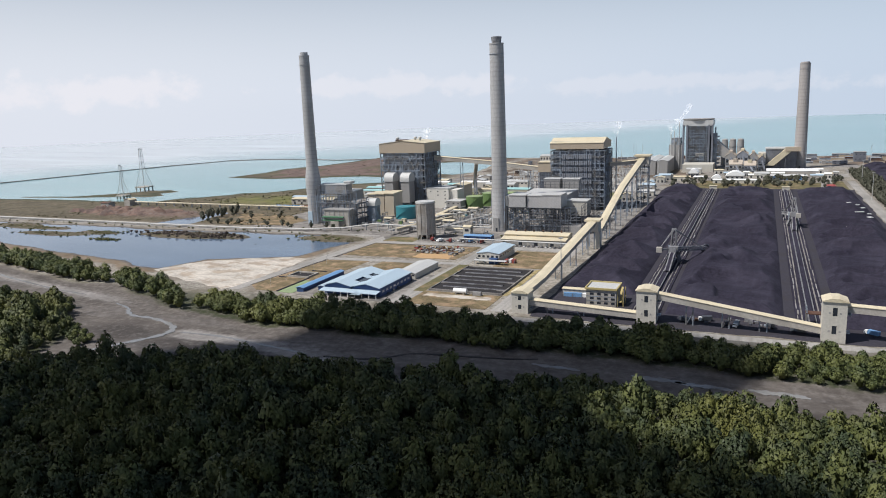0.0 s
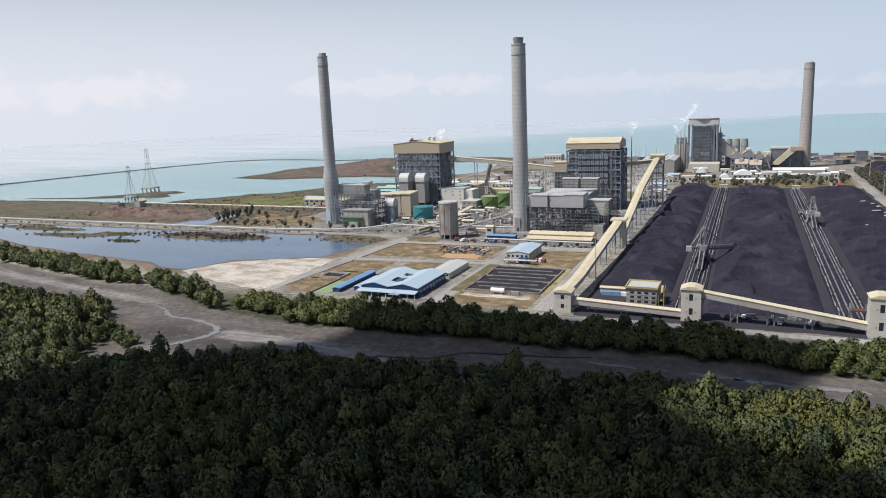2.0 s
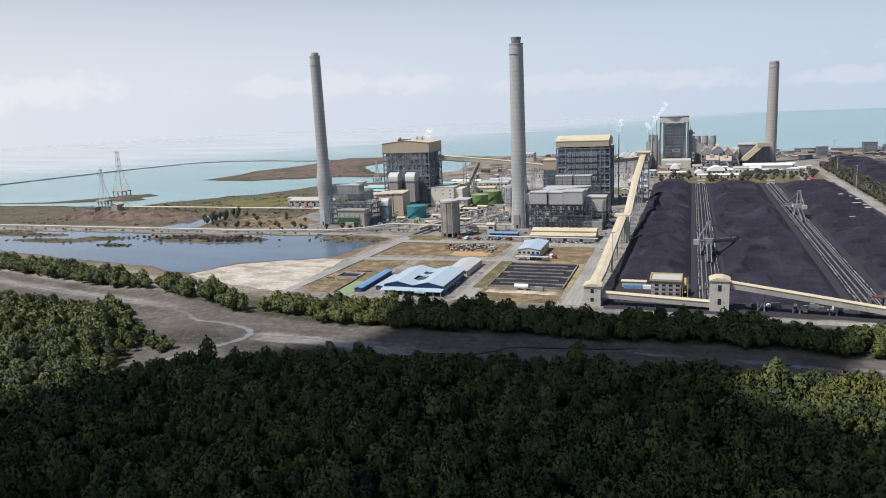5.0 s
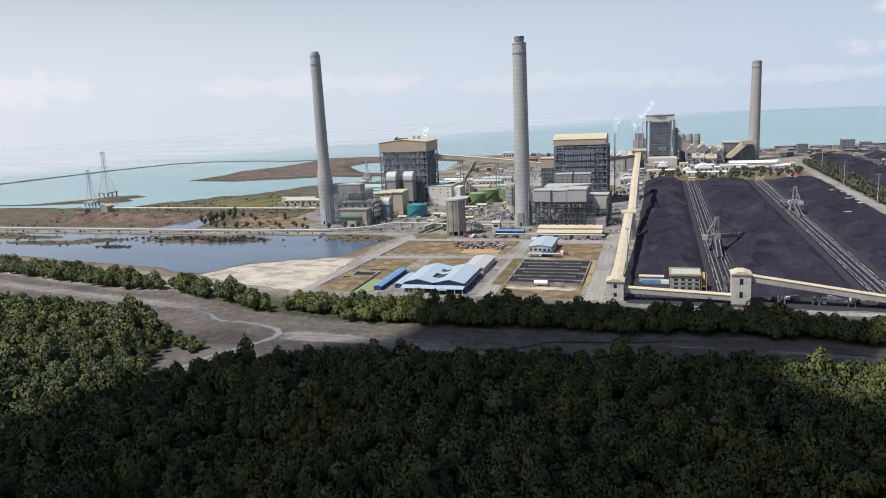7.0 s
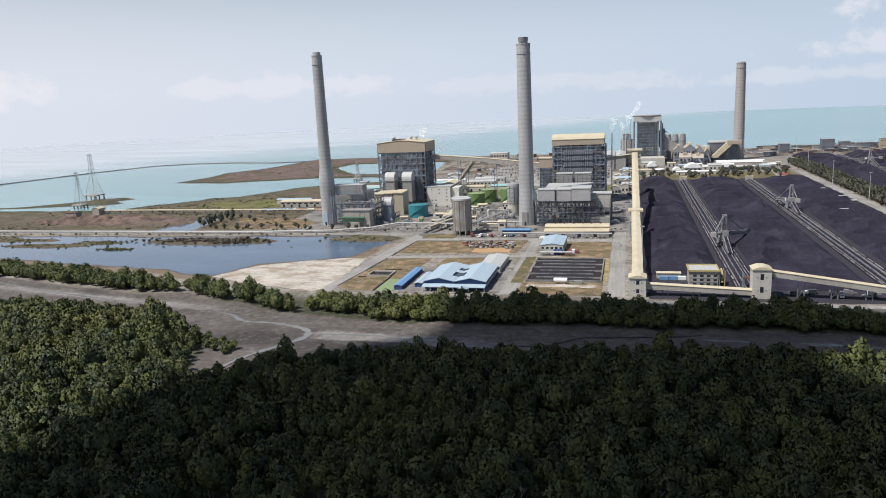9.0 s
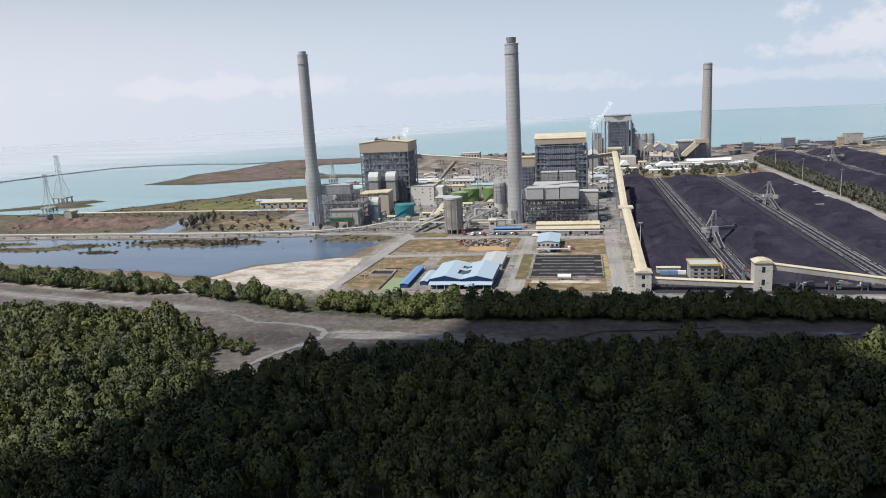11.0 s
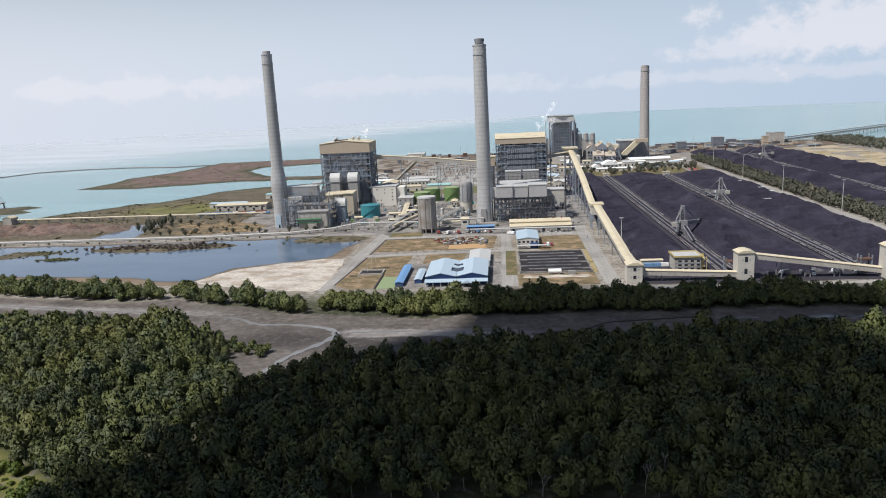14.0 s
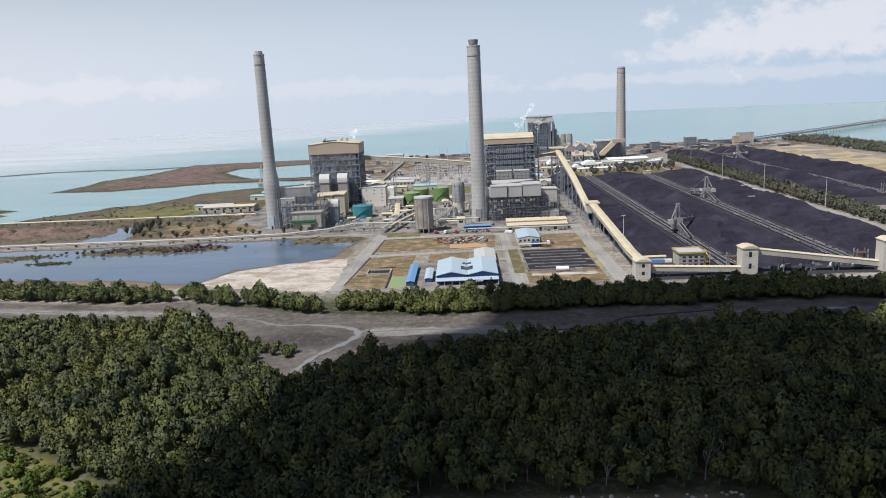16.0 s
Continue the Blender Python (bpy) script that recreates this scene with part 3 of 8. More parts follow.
def ground_material():
    m = surface("coastal_soil", (0.31, 0.285, 0.25), 0.95, vary=0.2, big=0.03, small=0.4, second=(0.22, 0.19, 0.155), bump=0.35)
    tree = m.node_tree
    shader = tree.nodes["Principled BSDF"]
    colour = shader.inputs["Base Color"].links[0].from_socket
    place = node(tree, "ShaderNodeNewGeometry").outputs["Position"]
    fine = node(tree, "ShaderNodeTexNoise", Scale=0.22, Detail=6.0, Roughness=0.7)
    tree.links.new(place, fine.inputs["Vector"])
    sharp = node(tree, "ShaderNodeMapRange")
    for k, v in zip(("From Min", "From Max"), (0.40, 0.60)):
        sharp.inputs[k].default_value = v
    broad = node(tree, "ShaderNodeTexNoise", Scale=0.045, Detail=7.0, Roughness=0.7)
    tree.links.new(place, broad.inputs["Vector"])
    both = node(tree, "ShaderNodeMix")
    both.inputs[0].default_value = 0.55
    tree.links.new(fine.outputs["Fac"], both.inputs[2])
    tree.links.new(broad.outputs["Fac"], both.inputs[3])
    tree.links.new(both.outputs[0], sharp.inputs["Value"])
    for key, a, b in (("bank", (0.145, 0.10, 0.062), (0.27, 0.21, 0.15)), ("grass", (0.060, 0.055, 0.028), (0.150, 0.115, 0.075)), ("lime", (0.095, 0.105, 0.022), (0.20, 0.19, 0.05)), ("red", (0.075, 0.047, 0.042), (0.235, 0.160, 0.132)),
                      ("green", (0.035, 0.045, 0.018), (0.06, 0.06, 0.03)), ("mud", (0.074, 0.063, 0.056), (0.150, 0.131, 0.117)),
                      ("wet", (0.046, 0.039, 0.036), (0.070, 0.060, 0.054)), ("silt", (0.17, 0.155, 0.145), (0.29, 0.27, 0.255))):
        att = node(tree, "ShaderNodeAttribute")
        att.attribute_name = key
        tint = node(tree, "ShaderNodeMix")
        tint.data_type = "RGBA"
        tint.inputs[6].default_value, tint.inputs[7].default_value = (*a, 1), (*b, 1)
        tree.links.new(sharp.outputs[0], tint.inputs[0])
        ragged = node(tree, "ShaderNodeMath")
        ragged.operation, ragged.use_clamp = "MULTIPLY_ADD", True
        ragged.inputs[1].default_value, ragged.inputs[2].default_value = 1.9, -0.95
        add = node(tree, "ShaderNodeMath")
        add.operation = "ADD"
        tree.links.new(att.outputs["Fac"], add.inputs[0])
        tree.links.new(fine.outputs["Fac"], add.inputs[1])
        tree.links.new(add.outputs[0], ragged.inputs[0])
        mixed = node(tree, "ShaderNodeMix")
        mixed.data_type = "RGBA"
        tree.links.new(ragged.outputs[0], mixed.inputs[0])
        tree.links.new(colour, mixed.inputs[6])
        tree.links.new(tint.outputs[2], mixed.inputs[7])
        colour = mixed.outputs[2]
    # broad tidal streaks and drifts
    sweep = node(tree, "ShaderNodeMapping")
    sweep.inputs["Scale"].default_value = (0.010, 0.045, 1.0)
    sweep.inputs["Rotation"].default_value = (0, 0, 0.12)
    tree.links.new(place, sweep.inputs[0])
    drifts = node(tree, "ShaderNodeTexNoise", Scale=1.0, Detail=8.0, Roughness=0.68, Distortion=0.8)
    tree.links.new(sweep.outputs[0], drifts.inputs["Vector"])
    depth = node(tree, "ShaderNodeMapRange")
    for k, v in zip(("From Min", "From Max", "To Min", "To Max"), (0.30, 0.68, 0.72, 1.10)):
        depth.inputs[k].default_value = v
    tree.links.new(drifts.outputs["Fac"], depth.inputs["Value"])
    washed = node(tree, "ShaderNodeMix")
    washed.data_type, washed.blend_type = "RGBA", "MULTIPLY"
    washed.inputs[0].default_value = 1.0
    tree.links.new(colour, washed.inputs[6])
    tree.links.new(depth.outputs[0], washed.inputs[7])
    colour = washed.outputs[2]
    tree.links.new(colour, shader.inputs["Base Color"])
    # wet patches glisten on the mud
    att = node(tree, "ShaderNodeAttribute")
    att.attribute_name = "mud"
    along = node(tree, "ShaderNodeMapping")
    along.inputs["Scale"].default_value = (0.012, 0.06, 1.0)
    tree.links.new(place, along.inputs[0])
    film = node(tree, "ShaderNodeTexNoise", Scale=1.0, Detail=5.0, Roughness=0.6)
    tree.links.new(along.outputs[0], film.inputs["Vector"])
    wet = node(tree, "ShaderNodeMapRange")
    for k, v in zip(("From Min", "From Max", "To Min", "To Max"), (0.48, 0.66, 0.0, 0.36)):
        wet.inputs[k].default_value = v
    tree.links.new(film.outputs["Fac"], wet.inputs["Value"])
    gloss = node(tree, "ShaderNodeMath")
    gloss.operation = "MULTIPLY"
    tree.links.new(att.outputs["Fac"], gloss.inputs[0])
    tree.links.new(wet.outputs[0], gloss.inputs[1])
    rough = node(tree, "ShaderNodeMath")
    rough.operation = "SUBTRACT"
    rough.inputs[0].default_value = 0.95
    tree.links.new(gloss.outputs[0], rough.inputs[1])
    tree.links.new(rough.outputs[0], shader.inputs["Roughness"])
    return m


build_ground()
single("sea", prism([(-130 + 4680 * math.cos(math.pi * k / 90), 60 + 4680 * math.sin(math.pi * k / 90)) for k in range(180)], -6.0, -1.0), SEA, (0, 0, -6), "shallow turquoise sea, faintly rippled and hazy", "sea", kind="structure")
single("pond", prism([(-370, 455), (-370, 655), (-1000, 655), (-1000, 560), (-800, 505), (-560, 462)], -3.2, -0.55), POND, (-600, 560, -3.2), "still blue pond with reedy edges", "pond", kind="structure")
single("pond", prism([(-725, 672), (-645, 672), (-645, 785), (-725, 785)], -3.2, -0.55), POND, (-680, 720, -3.2), "narrow blue inlet beside the lawn", "pond", kind="structure")


def ribbon(line, widths, z0, z1):
    """A strip of water of changing width along a line."""
    pts = []
    n = len(line)
    fine = [(line[i][0] + (line[i + 1][0] - line[i][0]) * k / 8, line[i][1] + (line[i + 1][1] - line[i][1]) * k / 8, widths[i] + (widths[i + 1] - widths[i]) * k / 8) for i in range(n - 1) for k in range(8)]
    fine = [(sum(q[0] for q in fine[max(0, i - 3):i + 4]) / len(fine[max(0, i - 3):i + 4]), sum(q[1] for q in fine[max(0, i - 3):i + 4]) / len(fine[max(0, i - 3):i + 4]), w) for i, (x, y, w) in enumerate(fine)]
    left, right = [], []
    for i, (x, y, w) in enumerate(fine):
        q, o = fine[min(i + 1, len(fine) - 1)], fine[max(i - 1, 0)]
        d = Vector((q[0] - o[0], q[1] - o[1], 0)).normalized()
        s = w * (1 + 0.3 * math.sin(i * 1.1) + 0.2 * math.sin(i * 2.7))
        left.append((x - d.y * s, y + d.x * s))
        right.append((x + d.y * s, y - d.x * s))
    bm = bmesh.new()
    for (a, c), (e, g) in zip(zip(left, right), zip(left[1:], right[1:])):
        solid([(*c, z0), (*g, z0), (*e, z0), (*a, z0), (*c, z1), (*g, z1), (*e, z1), (*a, z1)], [(4, 5, 6, 7), (0, 1, 5, 4), (2, 3, 7, 6)], bm)
    return bm


single("creek", ribbon([(-368, 240), (-364, 268), (-357, 288), (-346, 303), (-337, 320), (-341, 332), (-355, 340), (-376, 346), (-392, 345), (-404, 352), (-411, 360), (-440, 370)], [1.2, 1.5, 1.8, 2.2, 2.4, 2.0, 1.5, 1.7, 1.5, 1.6, 1.0, 0.4], -1.2, -0.40), CREEK, (-380, 320, -1.2), "thin tidal creek winding over grey mud", "creek", kind="structure")
single("creek", ribbon([(-338, 326), (-300, 328), (-270, 323), (-244, 319), (-222, 316)], [0.5, 0.9, 1.2, 0.9, 0.4], -1.2, -0.41), CREEK, (-280, 322, -1.2), "shallow thread of tidal water on grey mud", "creek", kind="structure")
single("creek", ribbon([(-224, 316), (-191, 319), (-180, 328), (-172, 336), (-153, 339), (-119, 343), (-97, 350)], [0.5, 0.8, 0.9, 0.9, 0.8, 0.8, 0.5], -1.2, -0.41), BASIN, (-160, 330, -1.2), "narrow dark channel cut in the mud", "creek", kind="structure")
for x, y, w in ((-92, 339, 3.0), (-41, 338, 4.2), (-20, 336, 3.6), (12, 337, 4.0)):
    single("creek", ribbon([(x - 15, y + 2), (x - 5, y), (x + 6, y + 1), (x + 16, y - 2)], [0.6, w * 0.6, w * 0.5, 0.5], -1.2, -0.40), CREEK, (x, y, -1.2), "pool of tidal water left on the mud", "creek", kind="structure")
single("creek", ribbon([(-900, 512), (-760, 458), (-622, 409), (-566, 396), (-519, 385), (-460, 378)], [1.2, 0.9, 1.1, 0.9, 0.8, 0.5], -1.2, -0.40), CREEK, (-660, 430, -1.2), "thin tidal creek along the mud bank", "creek", kind="structure")


def slab(name, points, material, label, z=0.10, kind="structure", category="ground"):
    cx, cy = sum(p[0] for p in points) / len(points), sum(p[1] for p in points) / len(points)
    return single(name, prism(points, -0.6, z), material, (cx, cy, -0.6), label, category, kind=kind)


def rect(x0, x1, y0, y1):
    return [(x0, y0), (x1, y0), (x1, y1), (x0, y1)]


def ragged_patch(points, step, size, seed):
    """The outline of a patch with an uneven edge."""
    rng = random.Random(seed)
    out = []
    for (ax, ay), (bx, by) in zip(points, points[1:] + points[:1]):
        n = max(1, int(math.hypot(bx - ax, by - ay) / step))
        for i in range(n):
            out.append((ax + (bx - ax) * i / n + rng.uniform(-size, size), ay + (by - ay) * i / n + rng.uniform(-size, size)))
    return out


# ---- paved and planted plots ----
slab("pavement", [(-560, 672), (-380, 655), (-357, 632), (-160, 630), (-148, 660), (-142, 1150), (-60, 1250), (120, 1240), (120, 1700), (-520, 1690), (-520, 1200), (-560, 900)], PAVING, "dusty concrete apron of a power station", 0.06)
slab("field", [(-356, 560), (-243, 565), (-240, 622), (-354, 618)], DRY_GRASS, "parched olive grass plot with a kerb", 0.16)
slab("field", [(-366, 440), (-352, 428), (-322, 430), (-316, 541), (-357, 537)], DRY_GRASS, "parched brown grass plot", 0.16)
slab("field", rect(-304, -268, 508, 543), DRY_GRASS, "small parched grass plot", 0.16)
slab("field", rect(-202, -160, 548, 614), DRY_GRASS, "bare earth plot with dry grass", 0.16)
slab("field", rect(-223, -163, 426, 460.5), DRY_GRASS, "dusty grass verge before the basin", 0.15)
slab("sand_flat", ragged_patch(rect(-219, -168, 447, 455), 4, 1.2, 71), SAND, "spilt pale sand on the verge", 0.19)
slab("field", rect(-232, -223, 458, 548), OLIVE_GRASS, "narrow strip of dry grass", 0.16)
slab("field", [(-600, 690), (-518, 695), (-515, 735), (-560, 765), (-640, 775), (-650, 700)], DRY_GRASS, "parched lawn dotted with shrubs", 0.14)
slab("field", rect(-352, -318, 632, 656), OLIVE_GRASS, "triangle of rough grass by the silo", 0.16)
slab("court", [(-331.2, 427), (-317.6, 427), (-317.6, 462), (-331.2, 464)], GREEN_COURT, "faded green games court", 0.2)
slab("sand_fill", ragged_patch([(-491, 462), (-440, 440), (-380, 424), (-373, 440), (-378, 536), (-400, 536), (-440, 522), (-470, 505)], 9, 2.2, 3), SAND, "white sand fill beside the pond", 0.10)
slab("road", [(-376, 424), (-366, 424), (-360, 545), (-353, 640), (-364, 655), (-372, 545)], ASPHALT, "pale service road", 0.135, category="road")
slab("road", [(-360, 539), (-232, 547), (-232, 555), (-360, 548)], ASPHALT, "pale service road between grass plots", 0.13, category="road")
slab("road", [(-236, 424), (-223, 424), (-227, 632), (-236, 632)], ASPHALT, "pale service road", 0.14, category="road")
slab("road", rect(-159, -147, 424, 900), ASPHALT, "pale concrete road beside the coal conveyor", 0.12, category="road")
slab("road", [(-357, 622), (-160, 618), (-160, 632), (-357, 634)], ASPHALT, "pale road crossing the station", 0.15, category="road")
slab("road", [(-1100, 668), (-560, 655), (-370, 652), (-370, 660), (-560, 664), (-1100, 678)], ASPHALT, "pale causeway road along the pond", 0.13, category="road")
slab("road", [(-152, 404), (600, 404), (600, 416), (-152, 416)], ASPHALT, "pale road along the coal yard", 0.1, category="road")
slab("yard_floor", rect(-312, -236, 424, 506), PAVING, "concrete yard round a workshop", 0.11)
slab("coal_floor", ragged_patch(rect(-131, 117, 419, 1112), 15, 1.5, 5), COAL_FLOOR, "ground black with coal dust", 0.1)
slab("works_floor", ragged_patch([(-176, 664), (-149, 668), (-132, 700), (-132, 1108), (-160, 1108), (-172, 930), (-176, 800)], 10, 1.2, 15), BELT, "dark oily works floor under the conveyor", 0.165)
slab("coal_floor", ragged_patch(rect(158, 352, 700, 1490), 15, 3, 6), COAL_FLOOR, "ground black with coal dust", 0.1)
slab("road", rect(118, 129, 440, 1330), ASPHALT, "dusty haul road between the coal yards", 0.12, category="road")
slab("road", [(78, 1130), (92, 1130), (118, 1500), (104, 1500)], ASPHALT, "pale road", 0.16, category="road")
slab("sand_flat", ragged_patch([(352, 960), (480, 960), (480, 1560), (345, 1560)], 20, 4, 8), surface("dry_sand_flat", (0.40, 0.33, 0.23), 0.95, vary=0.15, big=0.02, small=0.3, second=(0.27, 0.22, 0.12), bump=0.2), "dry sandy flat with patchy grass", 0.12)
slab("coal_floor", ragged_patch([(130, 1330), (350, 1490), (440, 1600), (380, 1700), (130, 1690)], 18, 4, 61), BELT, "dirty ground strewn with coal dust by the jetty", 0.11)
SHORE_SOIL = grain(surface("shore_soil", (0.115, 0.092, 0.070), 0.95, vary=0.4, big=0.05, small=0.5, second=(0.20, 0.15, 0.115), bump=0.3), (0.02, 0.07, 1.0), 0.1, 0.6, 1.3, 8.0)
slab("field", ragged_patch([(-98, 1345), (100, 1340), (124, 1480), (124, 1690), (-98, 1690)], 18, 3, 62), PAVING, "stained paved ground round the far unit", 0.10)
slab("field", ragged_patch([(60, 1490), (430, 1500), (620, 1600), (620, 1690), (60, 1690)], 20, 4, 63), SHORE_SOIL, "rough brown ground along the shore by the jetty", 0.15)
slab("lawn", rect(-95, 112, 1114, 1215), OLIVE_GRASS, "green verge at the end of the coal yard", 0.14)


# ---- chimneys ----
def chimney(x, y, profile, material, tip, label, tip_material=SOOT):
    t = thing("chimney", (x, y, 0), label, "chimney", "power station chimneys")
    part("shaft", lathe(x, y, profile, 48), material, t)
    top = profile[-1][1]
    r = profile[-1][0]
    part("rim", lathe(x, y, [(r + 0.35, top - 1.2), (r + 0.35, top + 0.2), (r - 0.6, top + 0.3)], 48), material, t)
    part("flue_tip", lathe(x, y, tip, 32), tip_material, t, "short flue tip")
    for k, z in enumerate((0.945,)):
        zz = top * z
        rr = next(ra + (rb - ra) * (zz - za) / (zb - za) for (ra, za), (rb, zb) in zip(profile, profile[1:]) if za <= zz <= zb)
        part("platform", lathe(x, y, [(rr + 0.05, zz - 0.2), (rr + 0.55, zz - 0.2), (rr + 0.55, zz + 0.1), (rr + 0.05, zz + 0.1)], 40), STEEL, t)
    r0 = profile[0][0]
    part("doorway", box(x - 4.6, x + 1.4, y - r0 - 0.5, y - r0 + 3.0, 0.1, 15.0), GREY_SHEET if x > -400 else BLUE_ROOF, t, "pale service door panel")
    part("door", box(x - 1.9, x + 0.1, y - r0 - 0.6, y - r0 + 2.6, 0.1, 4.2), GLASS, t, "dark open doorway")
    part("ladder", box(x + r0 * 0.72, x + r0 * 0.72 + 0.9, y - r0 * 0.72 - 0.3, y - r0 * 0.72 + 1.5, 0.1, 42.0), STEEL, t)
    return t


chimney(-493, 722, [(8.7, 0), (8.4, 24), (8.9, 44), (9.1, 51), (8.7, 57), (7.0, 69), (6.6, 100), (5.8, 197)], CONCRETE, [(4.4, 197), (4.4, 200.5), (3.9, 200.6)], "tall grey ringed concrete chimney with a flared foot", CONCRETE)
chimney(-253.5, 716, [(9.6, 0), (8.6, 24), (8.0, 60), (7.7, 110), (7.2, 194)], CONCRETE, [(4.6, 194), (5.5, 200.5), (4.8, 200.6)], "tall grey ringed concrete chimney with a sooty crown", MACHINE)
chimney(62.4, 1432, [(10.6, 0), (10.0, 40), (9.2, 110), (8.4, 183)], PINK_CONCRETE, [(6.8, 183), (6.8, 185), (6.2, 185.1)], "tall pinkish grey concrete chimney", PINK_CONCRETE)


# ---- boiler houses ----
def lift(bm, thick):
    """Gives an open sheet a thickness upwards."""
    r = bmesh.ops.extrude_face_region(bm, geom=bm.faces[:])
    bmesh.ops.translate(bm, verts=[v for v in r["geom"] if isinstance(v, bmesh.types.BMVert)], vec=(0, 0, thick))
    bmesh.ops.recalc_face_normals(bm, faces=bm.faces)


def lattice(t, axis, fixed, a0, a1, z0, z1, na, nz, w, material, seed):
    """Light framing in an upright plane across x or y: thin posts, rails and braces, each a part."""
    rng = random.Random(seed)
    put = (lambda a, z: (a, fixed, z)) if axis == "x" else (lambda a, z: (fixed, a, z))
    da, dz = (a1 - a0) / na, (z1 - z0) / nz
    for i in range(na + 1):
        part("post", beam(put(a0 + i * da, z0), put(a0 + i * da, z1), w), material, t)
    for j in range(nz + 1):
        part("rail", beam(put(a0, z0 + j * dz), put(a1, z0 + j * dz), w * 0.8), material, t)
    for i in range(na):
        for j in range(nz):
            if rng.random() < 0.30:
                p, q = put(a0 + i * da, z0 + j * dz), put(a0 + (i + 1) * da, z0 + (j + 1) * dz)
                if rng.random() < 0.5:
                    p, q = put(a0 + i * da, z0 + (j + 1) * dz), put(a0 + (i + 1) * da, z0 + j * dz)
                part("brace", beam(p, q, w * 0.6), material, t)


def steel_frame(t, x0, x1, y0, y1, z1, nx, ny, levels, w, material, skip_inner=True):
    """Columns, girders and braces of an open frame, each a part."""
    xs = [x0 + (x1 - x0) * i / nx for i in range(nx + 1)]
    ys = [y0 + (y1 - y0) * i / ny for i in range(ny + 1)]
    for i, x in enumerate(xs):
        for j, y in enumerate(ys):
            if 0 < i < nx and 0 < j < ny and skip_inner:
                continue
            part("column", box(x - w / 2, x + w / 2, y - w / 2, y + w / 2, 0, z1), material, t)
    for z in levels:
        part("girder", box(x0, x1, y0 - w * 0.4, y0 + w * 0.4, z - w * 0.6, z + w * 0.6), material, t)
        part("girder", box(x0, x1, y1 - w * 0.4, y1 + w * 0.4, z - w * 0.6, z + w * 0.6), material, t)
        part("girder", box(x0 - w * 0.4, x0 + w * 0.4, y0, y1, z - w * 0.6, z + w * 0.6), material, t)
        part("girder", box(x1 - w * 0.4, x1 + w * 0.4, y0, y1, z - w * 0.6, z + w * 0.6), material, t)
    return xs, ys


def railing(bm, x0, x1, y, z):
    """A handrail along x."""
    beam((x0, y, z + 1.1), (x1, y, z + 1.1), 0.12, bm=bm)
    n = max(1, int((x1 - x0) / 3))
    for i in range(n + 1):
        x = x0 + (x1 - x0) * i / n
        beam((x, y, z), (x, y, z + 1.1), 0.10, bm=bm)


